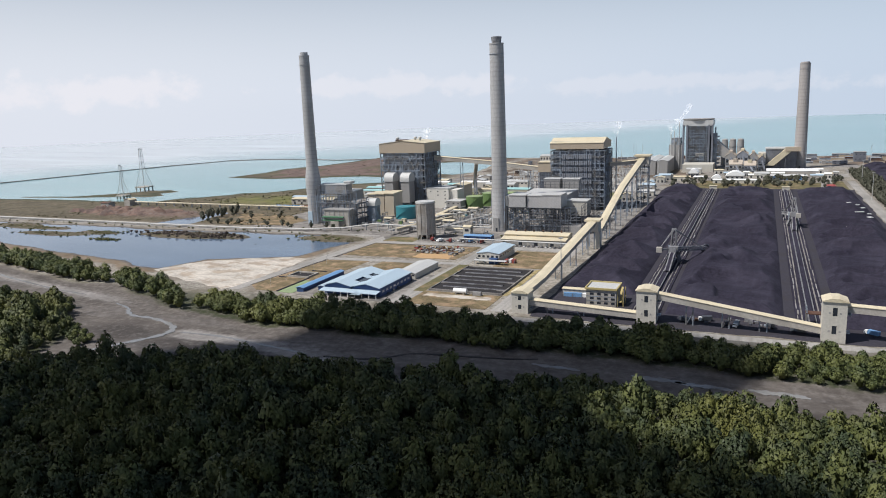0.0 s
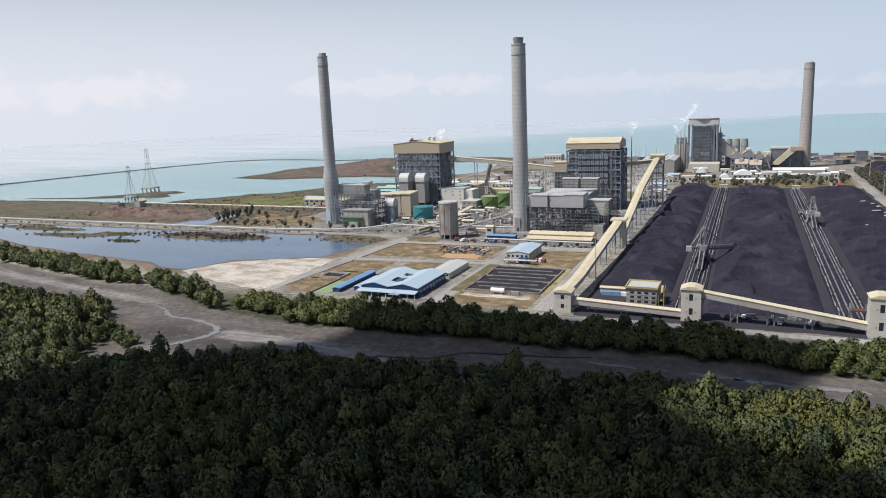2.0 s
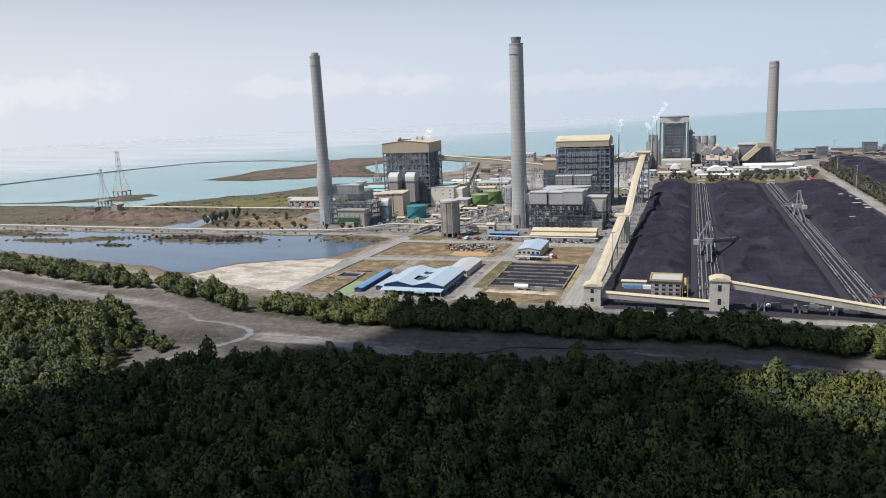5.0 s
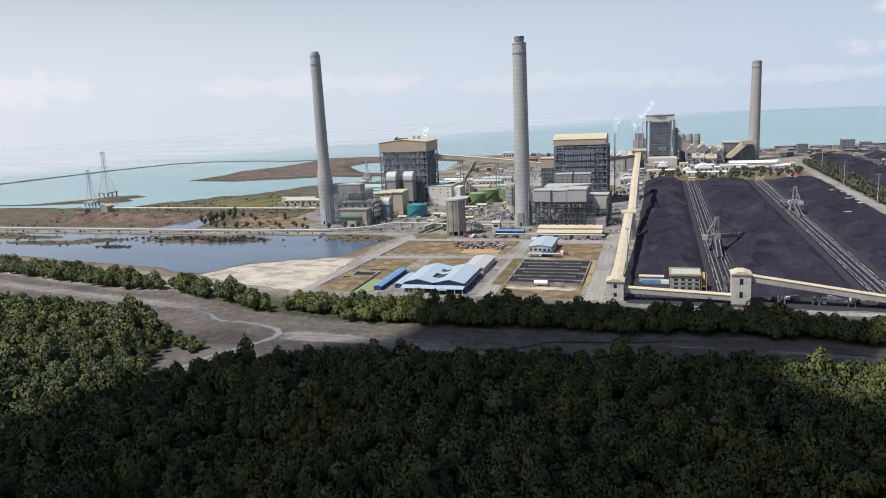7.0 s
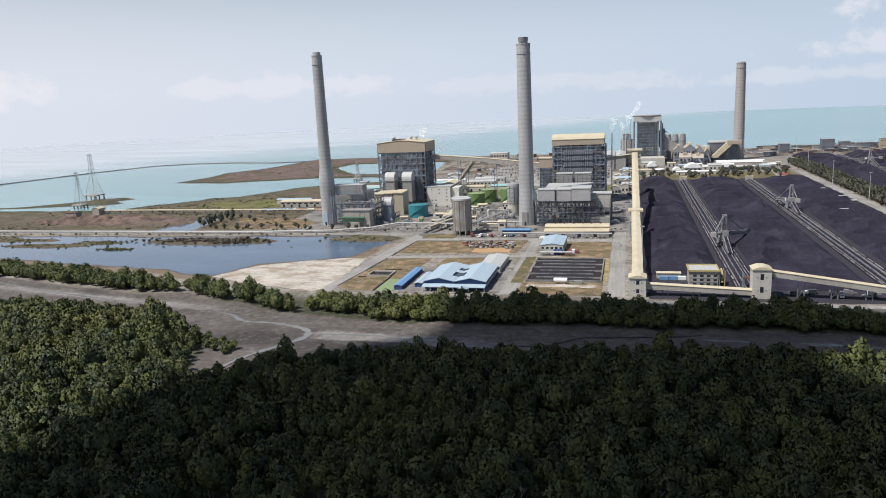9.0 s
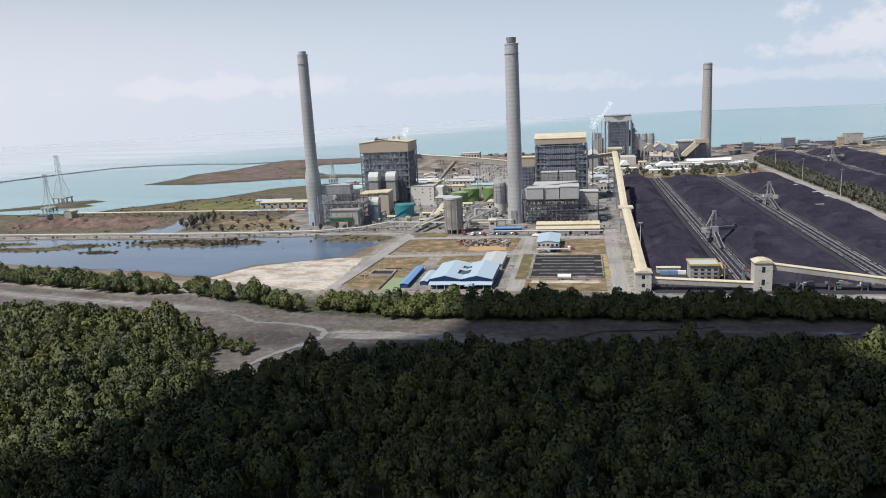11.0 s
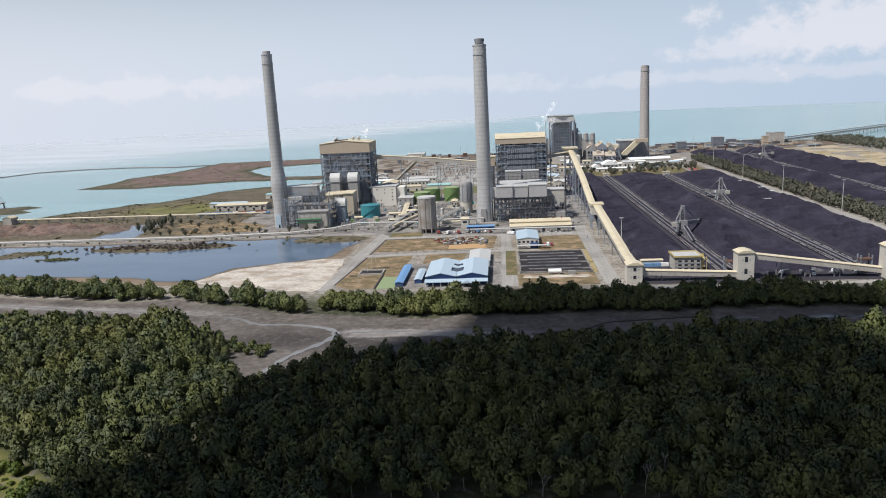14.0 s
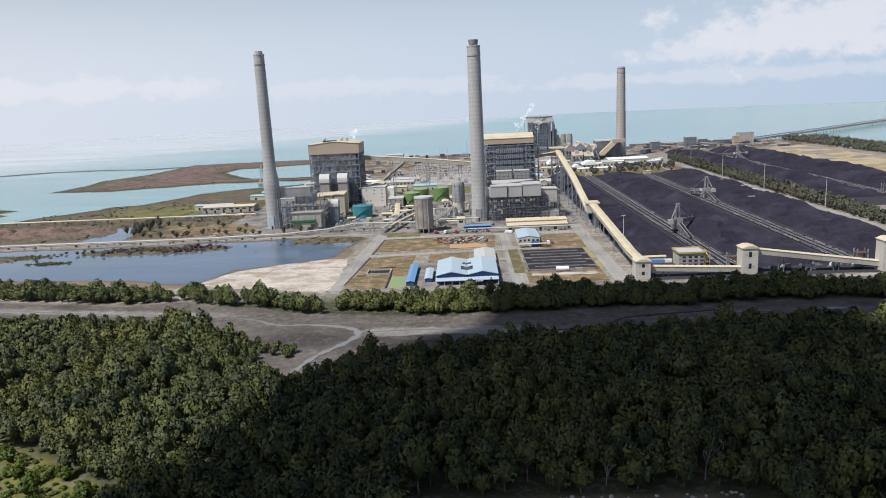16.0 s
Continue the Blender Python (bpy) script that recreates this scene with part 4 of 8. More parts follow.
def boiler_house(x0, x1, y0, y1, ridge_along_y, label, casing):
    t = thing("boiler_house", ((x0 + x1) / 2, (y0 + y1) / 2, 0), label, "boiler house", "boiler houses")
    xm, ym = (x0 + x1) / 2, (y0 + y1) / 2
    if ridge_along_y:
        part("cladding", extrude_y([(x0 - 1, 73.5), (x1 + 1, 73.5), (x1 + 1, 86), (xm, 89.3), (x0 - 1, 86)], y0 - 1, y1 + 1), TAN, t, "tan ribbed top cladding")
        bm = solid([(x0 - 1.6, y0 - 1.6, 86.1), (xm, y0 - 1.6, 89.6), (x1 + 1.6, y0 - 1.6, 86.1), (x0 - 1.6, y1 + 1.6, 86.1), (xm, y1 + 1.6, 89.6), (x1 + 1.6, y1 + 1.6, 86.1)], [(0, 1, 4, 3), (1, 2, 5, 4)])
        lift(bm, 0.4)
        roof = part("roof", bm, CREAM, t)
        for k, (dx, dy) in enumerate(((-0.22, -8), (0.1, 4), (0.22, 2))):
            x = xm + dx * (x1 - x0)
            part("roof_vent", lathe(x, ym + dy, [(1.6, 87), (1.6, 91.5), (2.6, 92), (2.2, 93.4), (0.6, 94)], 14), LIGHT_SHEET, roof)
        part("ridge_vent", box(xm - 16, xm + 2, ym - 12, ym - 8, 88, 90.8), RUST, roof, "rusty roof monitor")
    else:
        part("cladding", extrude_x([(y0 - 1, 75.4), (y1 + 1, 75.4), (y1 + 1, 82.4), (ym - 6, 88.0), (y0 - 1, 82.4)], x0 - 1, x1 - 1), TAN, t, "tan ribbed top cladding")
        bm = solid([(x0 - 1.4, y0 - 1.5, 82.5), (x1 - 0.6, y0 - 1.5, 82.5), (x1 - 0.6, ym - 6, 88.4), (x0 - 1.4, ym - 6, 88.4), (x1 - 0.6, y1 + 1.5, 82.5), (x0 - 1.4, y1 + 1.5, 82.5)], [(0, 1, 2, 3), (3, 2, 4, 5)])
        lift(bm, 0.4)
        part("roof", bm, CREAM, t)
        bm = bmesh.new()
        railing(bm, x0, x1 - 2, y0 - 1.2, 84)
        part("roof_rail", bm, STEEL, t)
    levels = [9, 18, 26, 34, 42, 50, 58, 66, 73]
    xs, ys = steel_frame(t, x0, x1, y0, y1, 74, 6, 4, levels, 0.9, STEEL)
    part("furnace_casing", box(x0 + 13, x1 - 16, y0 + 0.6, y1 - 5, 22, 73), casing, t, "blue-grey furnace casing")
    part("rear_casing", box(x0 + 5, x1 - 5, y1 - 12, y1 - 2, 2, 73), BLUE_STEEL, t)
    part("inner_wall", box(x0 + 4, x1 - 4, y0 + 1.2, y0 + 2.2, 10, 73), casing, t)
    part("flank_wall", box(x1 - 3.4, x1 - 2.6, y0 + 4, y1 - 3, 4, 73), BLUE_STEEL, t)
    part("flank_wall", box(x0 + 2.6, x0 + 3.4, y0 + 4, y1 - 3, 4, 73), BLUE_STEEL, t)
    for z in levels[1:-1]:
        deck = part("floor_deck", box(x0 + 0.8, x1 - 0.8, y0 + 0.35, y1 - 0.8, z + 0.2, z + 0.45), STEEL, t)
        bm = bmesh.new()
        railing(bm, x0 + 1, x1 - 1, y0 + 0.9, z + 0.5)
        part("handrail", bm, STEEL, deck)
    # diagonal braces on the front and on the flank
    for i, (za, zb) in ((1, (42, 66)), (4, (42, 66)), (1, (18, 42)), (4, (18, 42))):
        a, b = (xs[i], xs[i + 1]) if i == 1 else (xs[i + 1], xs[i])
        part("brace", beam((a, y0 - 0.3, za), (b, y0 - 0.3, zb), 0.9), STEEL, t)
    for j in range(4):
        part("brace", beam((x1 + 0.3, ys[j], 18 + 8 * j), (x1 + 0.3, ys[j + 1], 34 + 8 * j), 0.8), STEEL, t)
        part("brace", beam((x0 - 0.3, ys[j], 50), (x0 - 0.3, ys[j + 1], 66), 0.8), STEEL, t)
    lattice(t, "x", y0 - 0.6, x0, x1, 5, 73, 11, 17, 0.42, STEEL, int(x0))
    lattice(t, "y", x1 + 0.7, y0, y1, 5, 73, 8, 17, 0.42, STEEL, int(x0) + 1)
    lattice(t, "y", x0 - 0.7, y0, y1, 5, 73, 6, 12, 0.42, STEEL, int(x0) + 2)
    rng = random.Random(int(x0))
    for k in range(26):
        z = rng.choice(levels) + 0.6
        w, d, h = rng.uniform(2, 6), rng.uniform(1.5, 3), rng.uniform(1.5, 5.5)
        x = rng.uniform(x0 + 2, x1 - 8)
        part("equipment", box(x, x + w, y0 + 0.4, y0 + 0.4 + d, z, z + h), rng.choice((BLUE_STEEL, GREY_SHEET, STEEL, DARK_STEEL)), t)
        y = rng.uniform(y0 + 2, y1 - 7)
        z = rng.choice(levels) + 0.6
        part("equipment", box(x1 - 1.2 - d, x1 - 1.2, y, y + w, z, z + h), rng.choice((BLUE_STEEL, STEEL, DARK_STEEL, DARK_STEEL)), t)
    for k in range(10):
        x = rng.uniform(x0 + 2, x1 - 2)
        part("riser_pipe", pipe([(x, y0 + 2, rng.choice((0, 18, 34))), (x, y0 + 2, rng.choice((50, 66, 72)))], 0.45, 8), rng.choice((STEEL, LIGHT_SHEET)), t)
    return t


b1 = boiler_house(-476, -410, 862, 912, True, "open steel boiler house with tan top cladding", PALE_CASING)
b2 = boiler_house(-240, -174, 872, 918, False, "open steel boiler house with cream pitched roof", BLUE_STEEL)
# glazed panel wall of the second boiler house
for i in range(7):
    for j in range(5):
        x, z = -226 + i * 5.4, 33 + j * 7.6
        part("panel", box(x, x + 4.3, 870.2, 870.8, z, z + 5.2), PALE_CASING, b2)
        part("panel", box(x + 1.9, x + 2.4, 870.1, 870.15, z, z + 5.2), DARK_STEEL, b2)
# rounded air ducts before the first boiler house
for x in (-462, -438):
    t = thing("air_duct", (x, 850, 0), "fat grey duct with a rounded hood on steel legs", "duct", "boiler air ducts")
    hood = [(842 + 9 + 9 * math.cos(a * math.pi / 10), 40 + 8.4 * math.sin(a * math.pi / 10)) for a in range(11)]
    part("hood", extrude_x([(860, 37)] + hood + [(842, 37)], x, x + 13.5), LIGHT_SHEET, t, "rounded pale hood")
    part("trunk", box(x + 0.5, x + 13, 843, 859, 9, 37.2), GREY_SHEET, t)
    for dx in (1, 12.5):
        for y in (844, 858):
            part("leg", box(x + dx - 0.4, x + dx + 0.4, y - 0.4, y + 0.4, 0, 18), STEEL, t)


def gallery(points, w, h, label, legs=(), group="coal conveyor galleries"):
    """An enclosed conveyor gallery with a shallow gabled roof along 3D points (floor height)."""
    t = thing("conveyor_gallery", (points[0][0], points[0][1], 0), label, "conveyor", group)
    for p, q in zip(points, points[1:]):
        p, q = Vector(p), Vector(q)
        d = (q - p)
        flat = Vector((d.x, d.y, 0)).normalized()
        s = Vector((-flat.y, flat.x, 0)) * w / 2
        prof = [(-1, 0), (1, 0), (1, h), (0, h + 0.5), (-1, h)]
        verts = [e + s * a + Vector((0, 0, b)) for e in (p, q) for a, b in prof]
        part("wall", solid(verts, [(4, 3, 2, 1, 0), (5, 6, 7, 8, 9)] + [(i, (i + 1) % 5, (i + 1) % 5 + 5, i + 5) for i in range(5)]), PALE_CONCRETE, t, "dusty side sheeting")
        rise = [(-1.12, h - 0.15), (-1.12, h + 0.12), (0, h + 0.85), (1.12, h + 0.12), (1.12, h - 0.15), (0, h + 0.55)]
        verts = [e + s * a + Vector((0, 0, b)) for e in (p, q) for a, b in rise]
        bm = solid(verts, [(i, (i + 1) % 6, (i + 1) % 6 + 6, i + 6) for i in range(6)])
        bmesh.ops.recalc_face_normals(bm, faces=bm.faces)
        part("roof", bm, CREAM, t, "cream ribbed roof")
    for x, y, z in legs:
        for dx in (-w * 0.35, w * 0.35):
            part("leg", box(x + dx - 0.35, x + dx + 0.35, y - 0.35, y + 0.35, 0, z + 0.3), STEEL, t)
        for k in range(int(z // 8)):
            part("cross_brace", beam((x - w * 0.35, y, k * 8), (x + w * 0.35, y, k * 8 + 8), 0.3), STEEL, t)
    return t


gallery([(-138.5, 436, 9.5), (-138.2, 470, 9.8), (-138, 486, 11.0), (-138, 640, 22)], 7.0, 3.6, "cream-roofed coal conveyor rising from the yard", [(-138, y, 9 + (y - 480) * 0.07) for y in (520, 566, 610)])
gallery([(-137.0, 661, 11.5), (-137.2, 780, 36.5), (-137, 924, 56.5)], 6.6, 3.8, "steep cream-roofed coal conveyor to the boilers", [(-137.5, y, 11.5 + (y - 661) * 0.166) for y in (690, 705, 735, 765, 800, 835, 870, 900)])
gallery([(-134, 430, 5.2), (-64, 430, 1.8)], 5.5, 3.6, "low cream-roofed conveyor gallery", [(-120, 430, 4.2), (-100, 430, 3.2)])
gallery([(-54, 430, 15.0), (36, 427, 2.5)], 5.5, 3.8, "sloping cream-roofed conveyor gallery", [(-35, 429.5, 12.0), (-15, 429, 9.2), (5, 428.2, 6.6)])
gallery([(44, 427, 16.0), (150, 422, 13.0)], 5.5, 3.8, "cream-roofed conveyor gallery on tall legs", [(70, 426, 15), (110, 424, 14)])
gallery([(-409, 893, 62), (-330, 893, 55), (-240, 893, 44.5)], 5.5, 5.0, "long tan conveyor gallery between boiler houses", [(-370, 893, 58), (-320, 893, 53), (-275, 893, 48)])
gallery([(-352, 903, 54), (-398, 1010, 16), (-404, 1030, 10)], 4.5, 4.0, "sloping grey conveyor gallery behind the boiler house", [(-372, 950, 37), (-388, 988, 23)])
t = thing("transfer_house", (-250, 892, 0), "tan conveyor transfer house beside the boiler house", "building")
part("shell", box(-259, -243, 884, 901, 0, 46), BLUE_STEEL, t, "open grey lower storeys")
part("head", box(-260, -242, 883, 902, 46, 58), TAN, t, "tan sheeted head")
part("roof", box(-260.6, -241.4, 882.4, 902.6, 58, 59), CREAM, t)
lattice(t, "x", 882.8, -260, -242, 1, 45, 4, 9, 0.45, STEEL, 55)
gallery([(-174, 900, 52), (-138, 922, 54)], 5.0, 4.0, "short cream-roofed conveyor gallery near a boiler house")


def transfer_tower(x, y, w, d, h, label):
    t = thing("transfer_tower", (x, y, 0), label, "transfer tower", "coal transfer towers")
    body = part("body", box(x - w / 2, x + w / 2, y - d / 2, y + d / 2, 0, h), WHITE_WALL, t)
    bm = extrude_y([(x - w / 2 - 0.7, h - 0.2), (x + w / 2 + 0.7, h - 0.2), (x + w / 2 + 0.7, h + 0.2), (x + w * 0.18, h + 1.8), (x - w * 0.18, h + 1.8), (x - w / 2 - 0.7, h + 0.2)], y - d / 2 - 0.7, y + d / 2 + 0.7)
    part("roof", bm, CREAM, t, "cream hipped roof")
    for z in (h * 0.22, h * 0.66):
        part("opening", box(x - 1.1, x + 1.1, y - d / 2 - 0.06, y - d / 2 + 0.8, z, z + h * 0.2), GLASS, body, "dark louvred opening")
        for dx in (-3.0, 2.2):
            part("vent", box(x + dx, x + dx + 1.0, y - d / 2 - 0.08, y - d / 2 + 0.3, z + 1.0, z + 2.0), GREY_SHEET, body)
        bm = bmesh.new()
        box(x + w / 2, x + w / 2 + 2.2, y - 3, y + 3, z, z + 0.25, bm)
        for yy in (-3, -1, 1, 3):
            beam((x + w / 2 + 2.1, y + yy, z), (x + w / 2 + 2.1, y + yy, z + 1.1), 0.12, bm=bm)
        beam((x + w / 2 + 2.1, y - 3, z + 1.1), (x + w / 2 + 2.1, y + 3, z + 1.1), 0.12, bm=bm)
        part("balcony", bm, STEEL, t)
    return t


transfer_tower(-138.5, 430, 11, 11, 13.5, "low off-white coal transfer tower")
transfer_tower(-59.5, 431, 11.5, 11, 20, "tall off-white coal transfer tower with cream roof")
transfer_tower(39.5, 424, 11.5, 11, 23, "tall off-white coal transfer tower with cream roof")
# the tower where the two long conveyors meet
t = thing("transfer_tower", (-138, 643, 0), "cream-topped transfer tower on steel legs", "transfer tower", "coal transfer towers")
part("head_house", box(-143.5, -132.5, 637, 650, 16, 25.5), WHITE_WALL, t)
part("roof", box(-145, -131, 636, 651, 25.5, 27), CREAM, t)
part("shaft", box(-135.5, -131.5, 640, 648, 0, 16), WHITE_WALL, t)
for x in (-143, -136):
    for y in (638, 649):
        part("leg", box(x - 0.5, x + 0.5, y - 0.5, y + 0.5, 0, 16.1), STEEL, t)
t = thing("transfer_tower", (-137, 930, 0), "cream-roofed head tower on a tall steel trestle", "transfer tower", "coal transfer towers")
part("head_house", box(-145, -129, 922, 940, 52, 62), WHITE_WALL, t)
part("roof", box(-147, -127, 920, 942, 62, 63.6), CREAM, t)
steel_frame(t, -144, -130, 924, 939, 52, 2, 2, [8, 16, 24, 32, 40, 48], 0.7, STEEL)


# ---- coal ----
def coal_pile(x0, x1, y0, y1, top, seed, label, sheets=()):
    nx, ny = int((x1 - x0) / 1.3) + 1, int((y1 - y0) / 1.9) + 1
    px, py = np.meshgrid(np.linspace(x0, x1, nx), np.linspace(y0, y1, ny))
    d = np.minimum(np.minimum(px - x0, x1 - px), np.minimum(py - y0, y1 - py) * 0.8)
    d = d + 1.6 * lumps(px, py, 25, seed) * np.clip(d / 6, 0, 1)
    roof = top * (0.74 + 0.22 * np.clip(lumps(px, py, 130, seed + 1), -1.2, 1.2))
    terrace = 2.3 * np.tanh(16 * lumps(px, py, 95, seed + 2)) + 1.3 * np.tanh(16 * lumps(px, py, 50, seed + 5)) + 0.25 * lumps(px, py, 18, seed + 7)
    cut = np.clip(9.0 * (lumps(px, py, 60, seed + 3) - 0.95), 0, 6.0)
    rng = np.random.default_rng(int(seed * 100))
    cones = np.zeros(px.shape)
    for k in range(int((y1 - y0) / 55)):
        cx, cy, peak = rng.uniform(x0 + 12, x1 - 12), rng.uniform(y0 + 10, y1 - 8), top * rng.uniform(0.8, 1.35)
        reach = np.hypot(px - cx, (py - cy) * rng.uniform(0.35, 1.0)) + 1.2 * lumps(px, py, 16, seed + 6)
        cones = np.maximum(cones, np.minimum(peak - 0.62 * reach, peak - 1.2))
    body = np.maximum(roof + terrace - cut, cones)
    for k in range(int((y1 - y0) / 45)):
        cx, cy, wide = rng.uniform(x0 + 14, x1 - 14), rng.uniform(y0 + 20, y1 - 20), rng.uniform(9, 20)
        bite = np.hypot(px - cx, (py - cy) * 1.3)
        body = np.minimum(body, np.where(bite < wide * 1.9, 2.0 + np.clip(bite - wide, 0, None) * 0.75, 99))
    h = np.minimum(np.clip(d, 0, None) * 0.62, body)
    h = np.maximum(h + 0.16 * lumps(px, py, 7, seed + 4) * np.clip(d / 3, 0, 1), 0) - np.where(d <= 0.05, 0.3, 0)
    ob = arrays_to_object("coal_mound", np.stack([px - (x0 + x1) / 2, py - (y0 + y1) / 2, h + 0.05], -1).reshape(-1, 3), grid_quads(nx, ny), COAL)
    ob.location = ((x0 + x1) / 2, (y0 + y1) / 2, 0)
    ob.data.polygons.foreach_set("use_smooth", np.ones(len(ob.data.polygons), bool))
    tagged(ob, label, "coal pile", "coal piles")
    for sx, sy, w, d in sheets:
        z = float(h[int((sy - y0) / (y1 - y0) * (ny - 1)), int((sx - x0) / (x1 - x0) * (nx - 1))])
        single("tarpaulin", beam((sx - w, sy, z + 0.3), (sx + w, sy + d * 0.3, z + 0.5), d, 0.5), LIGHT_SHEET, (sx, sy, z), "pale tarpaulin lying on the coal", "tarpaulin", "pale tarpaulins")


coal_pile(-130, -76, 488, 1104, 12.0, 1.0, "long black coal pile with a sharp far ridge")
coal_pile(-52, 17, 448, 1096, 9.5, 2.0, "broad black coal pile scored by machines")
coal_pile(46, 113, 446, 1092, 11.0, 3.0, "broad black coal pile with dug-out hollows", ((92, 915, 2, 4), (98, 898, 3, 3), (101, 872, 2, 5), (104, 850, 3, 4), (95, 842, 4, 3), (84, 790, 5, 3), (103, 826, 2, 6)))
coal_pile(166, 236, 760, 1480, 10.0, 4.0, "distant black coal pile")
coal_pile(256, 344, 820, 1470, 12.0, 5.0, "distant black coal pile")


def stock_rail(x, y0, y1, label):
    """Twin rails, belt and walkway between the piles."""
    t = thing("yard_conveyor", (x, y0, 0), label, "conveyor", "coal yard conveyors")
    part("ballast", prism(rect(x - 8.8, x + 8.8, y0, y1), 0.05, 0.7), COAL, t, "ballast bed black with coal dust")
    for dx in (-5.2, 4.6):
        part("rail", box(x + dx - 0.4, x + dx + 0.4, y0, y1, 0.7, 1.1), BELT, t)
    part("belt", box(x - 1.4, x + 1.4, y0, y1, 1.8, 2.1), COAL, t, "black conveyor belt")
    for dx in (-1.9, 1.9):
        part("stringer", box(x + dx - 0.25, x + dx + 0.25, y0, y1, 1.2, 2.3), MACHINE, t)
    rng = random.Random(int(x * 10))
    for dx in (-7.6, 6.6):
        y = y0
        while y < y1 - 12:
            l = rng.uniform(6, 20)
            w = rng.uniform(0.35, 0.9)
            e = rng.uniform(-0.3, 0.3)
            part("walkway_slab", box(x + dx + e, x + dx + e + w, y, y + l, 0.7, 0.7 + rng.uniform(0.2, 0.5)), rng.choice((BELT, BELT, GREY_SHEET)), t, "pale dusty walkway slab")
            y += l + rng.uniform(0.3, 5)
    n = int((y1 - y0) / 9)
    for i in range(n):
        y = y0 + 4 + i * 9
        part("trestle", box(x - 2.3, x + 2.3, y - 0.3, y + 0.3, 0.7, 1.9), STEEL, t)
    part("tail_house", box(x - 4, x + 6, y1 - 1, y1 + 6, 0, 5), WHITE_WALL, t)
    part("tail_roof", box(x - 4.5, x + 6.5, y1 - 1.5, y1 + 6.5, 5, 5.8), CREAM, t)
    for dx in (-4, 4):
        for dy in (0, 5):
            part("head_frame", box(x + dx - 0.4, x + dx + 0.4, y0 + 6 + dy - 0.4, y0 + 6 + dy + 0.4, 0.7, 12), STEEL, t)
    part("head_deck", box(x - 4.5, x + 4.5, y0 + 5.5, y0 + 11.5, 8.6, 9.2), RUST, t)


stock_rail(-63.5, 440, 1098, "yard conveyor with twin rails between coal piles")
stock_rail(31.5, 436, 1092, "yard conveyor with twin rails between coal piles")
stock_rail(246, 780, 1470, "distant yard conveyor between coal piles")


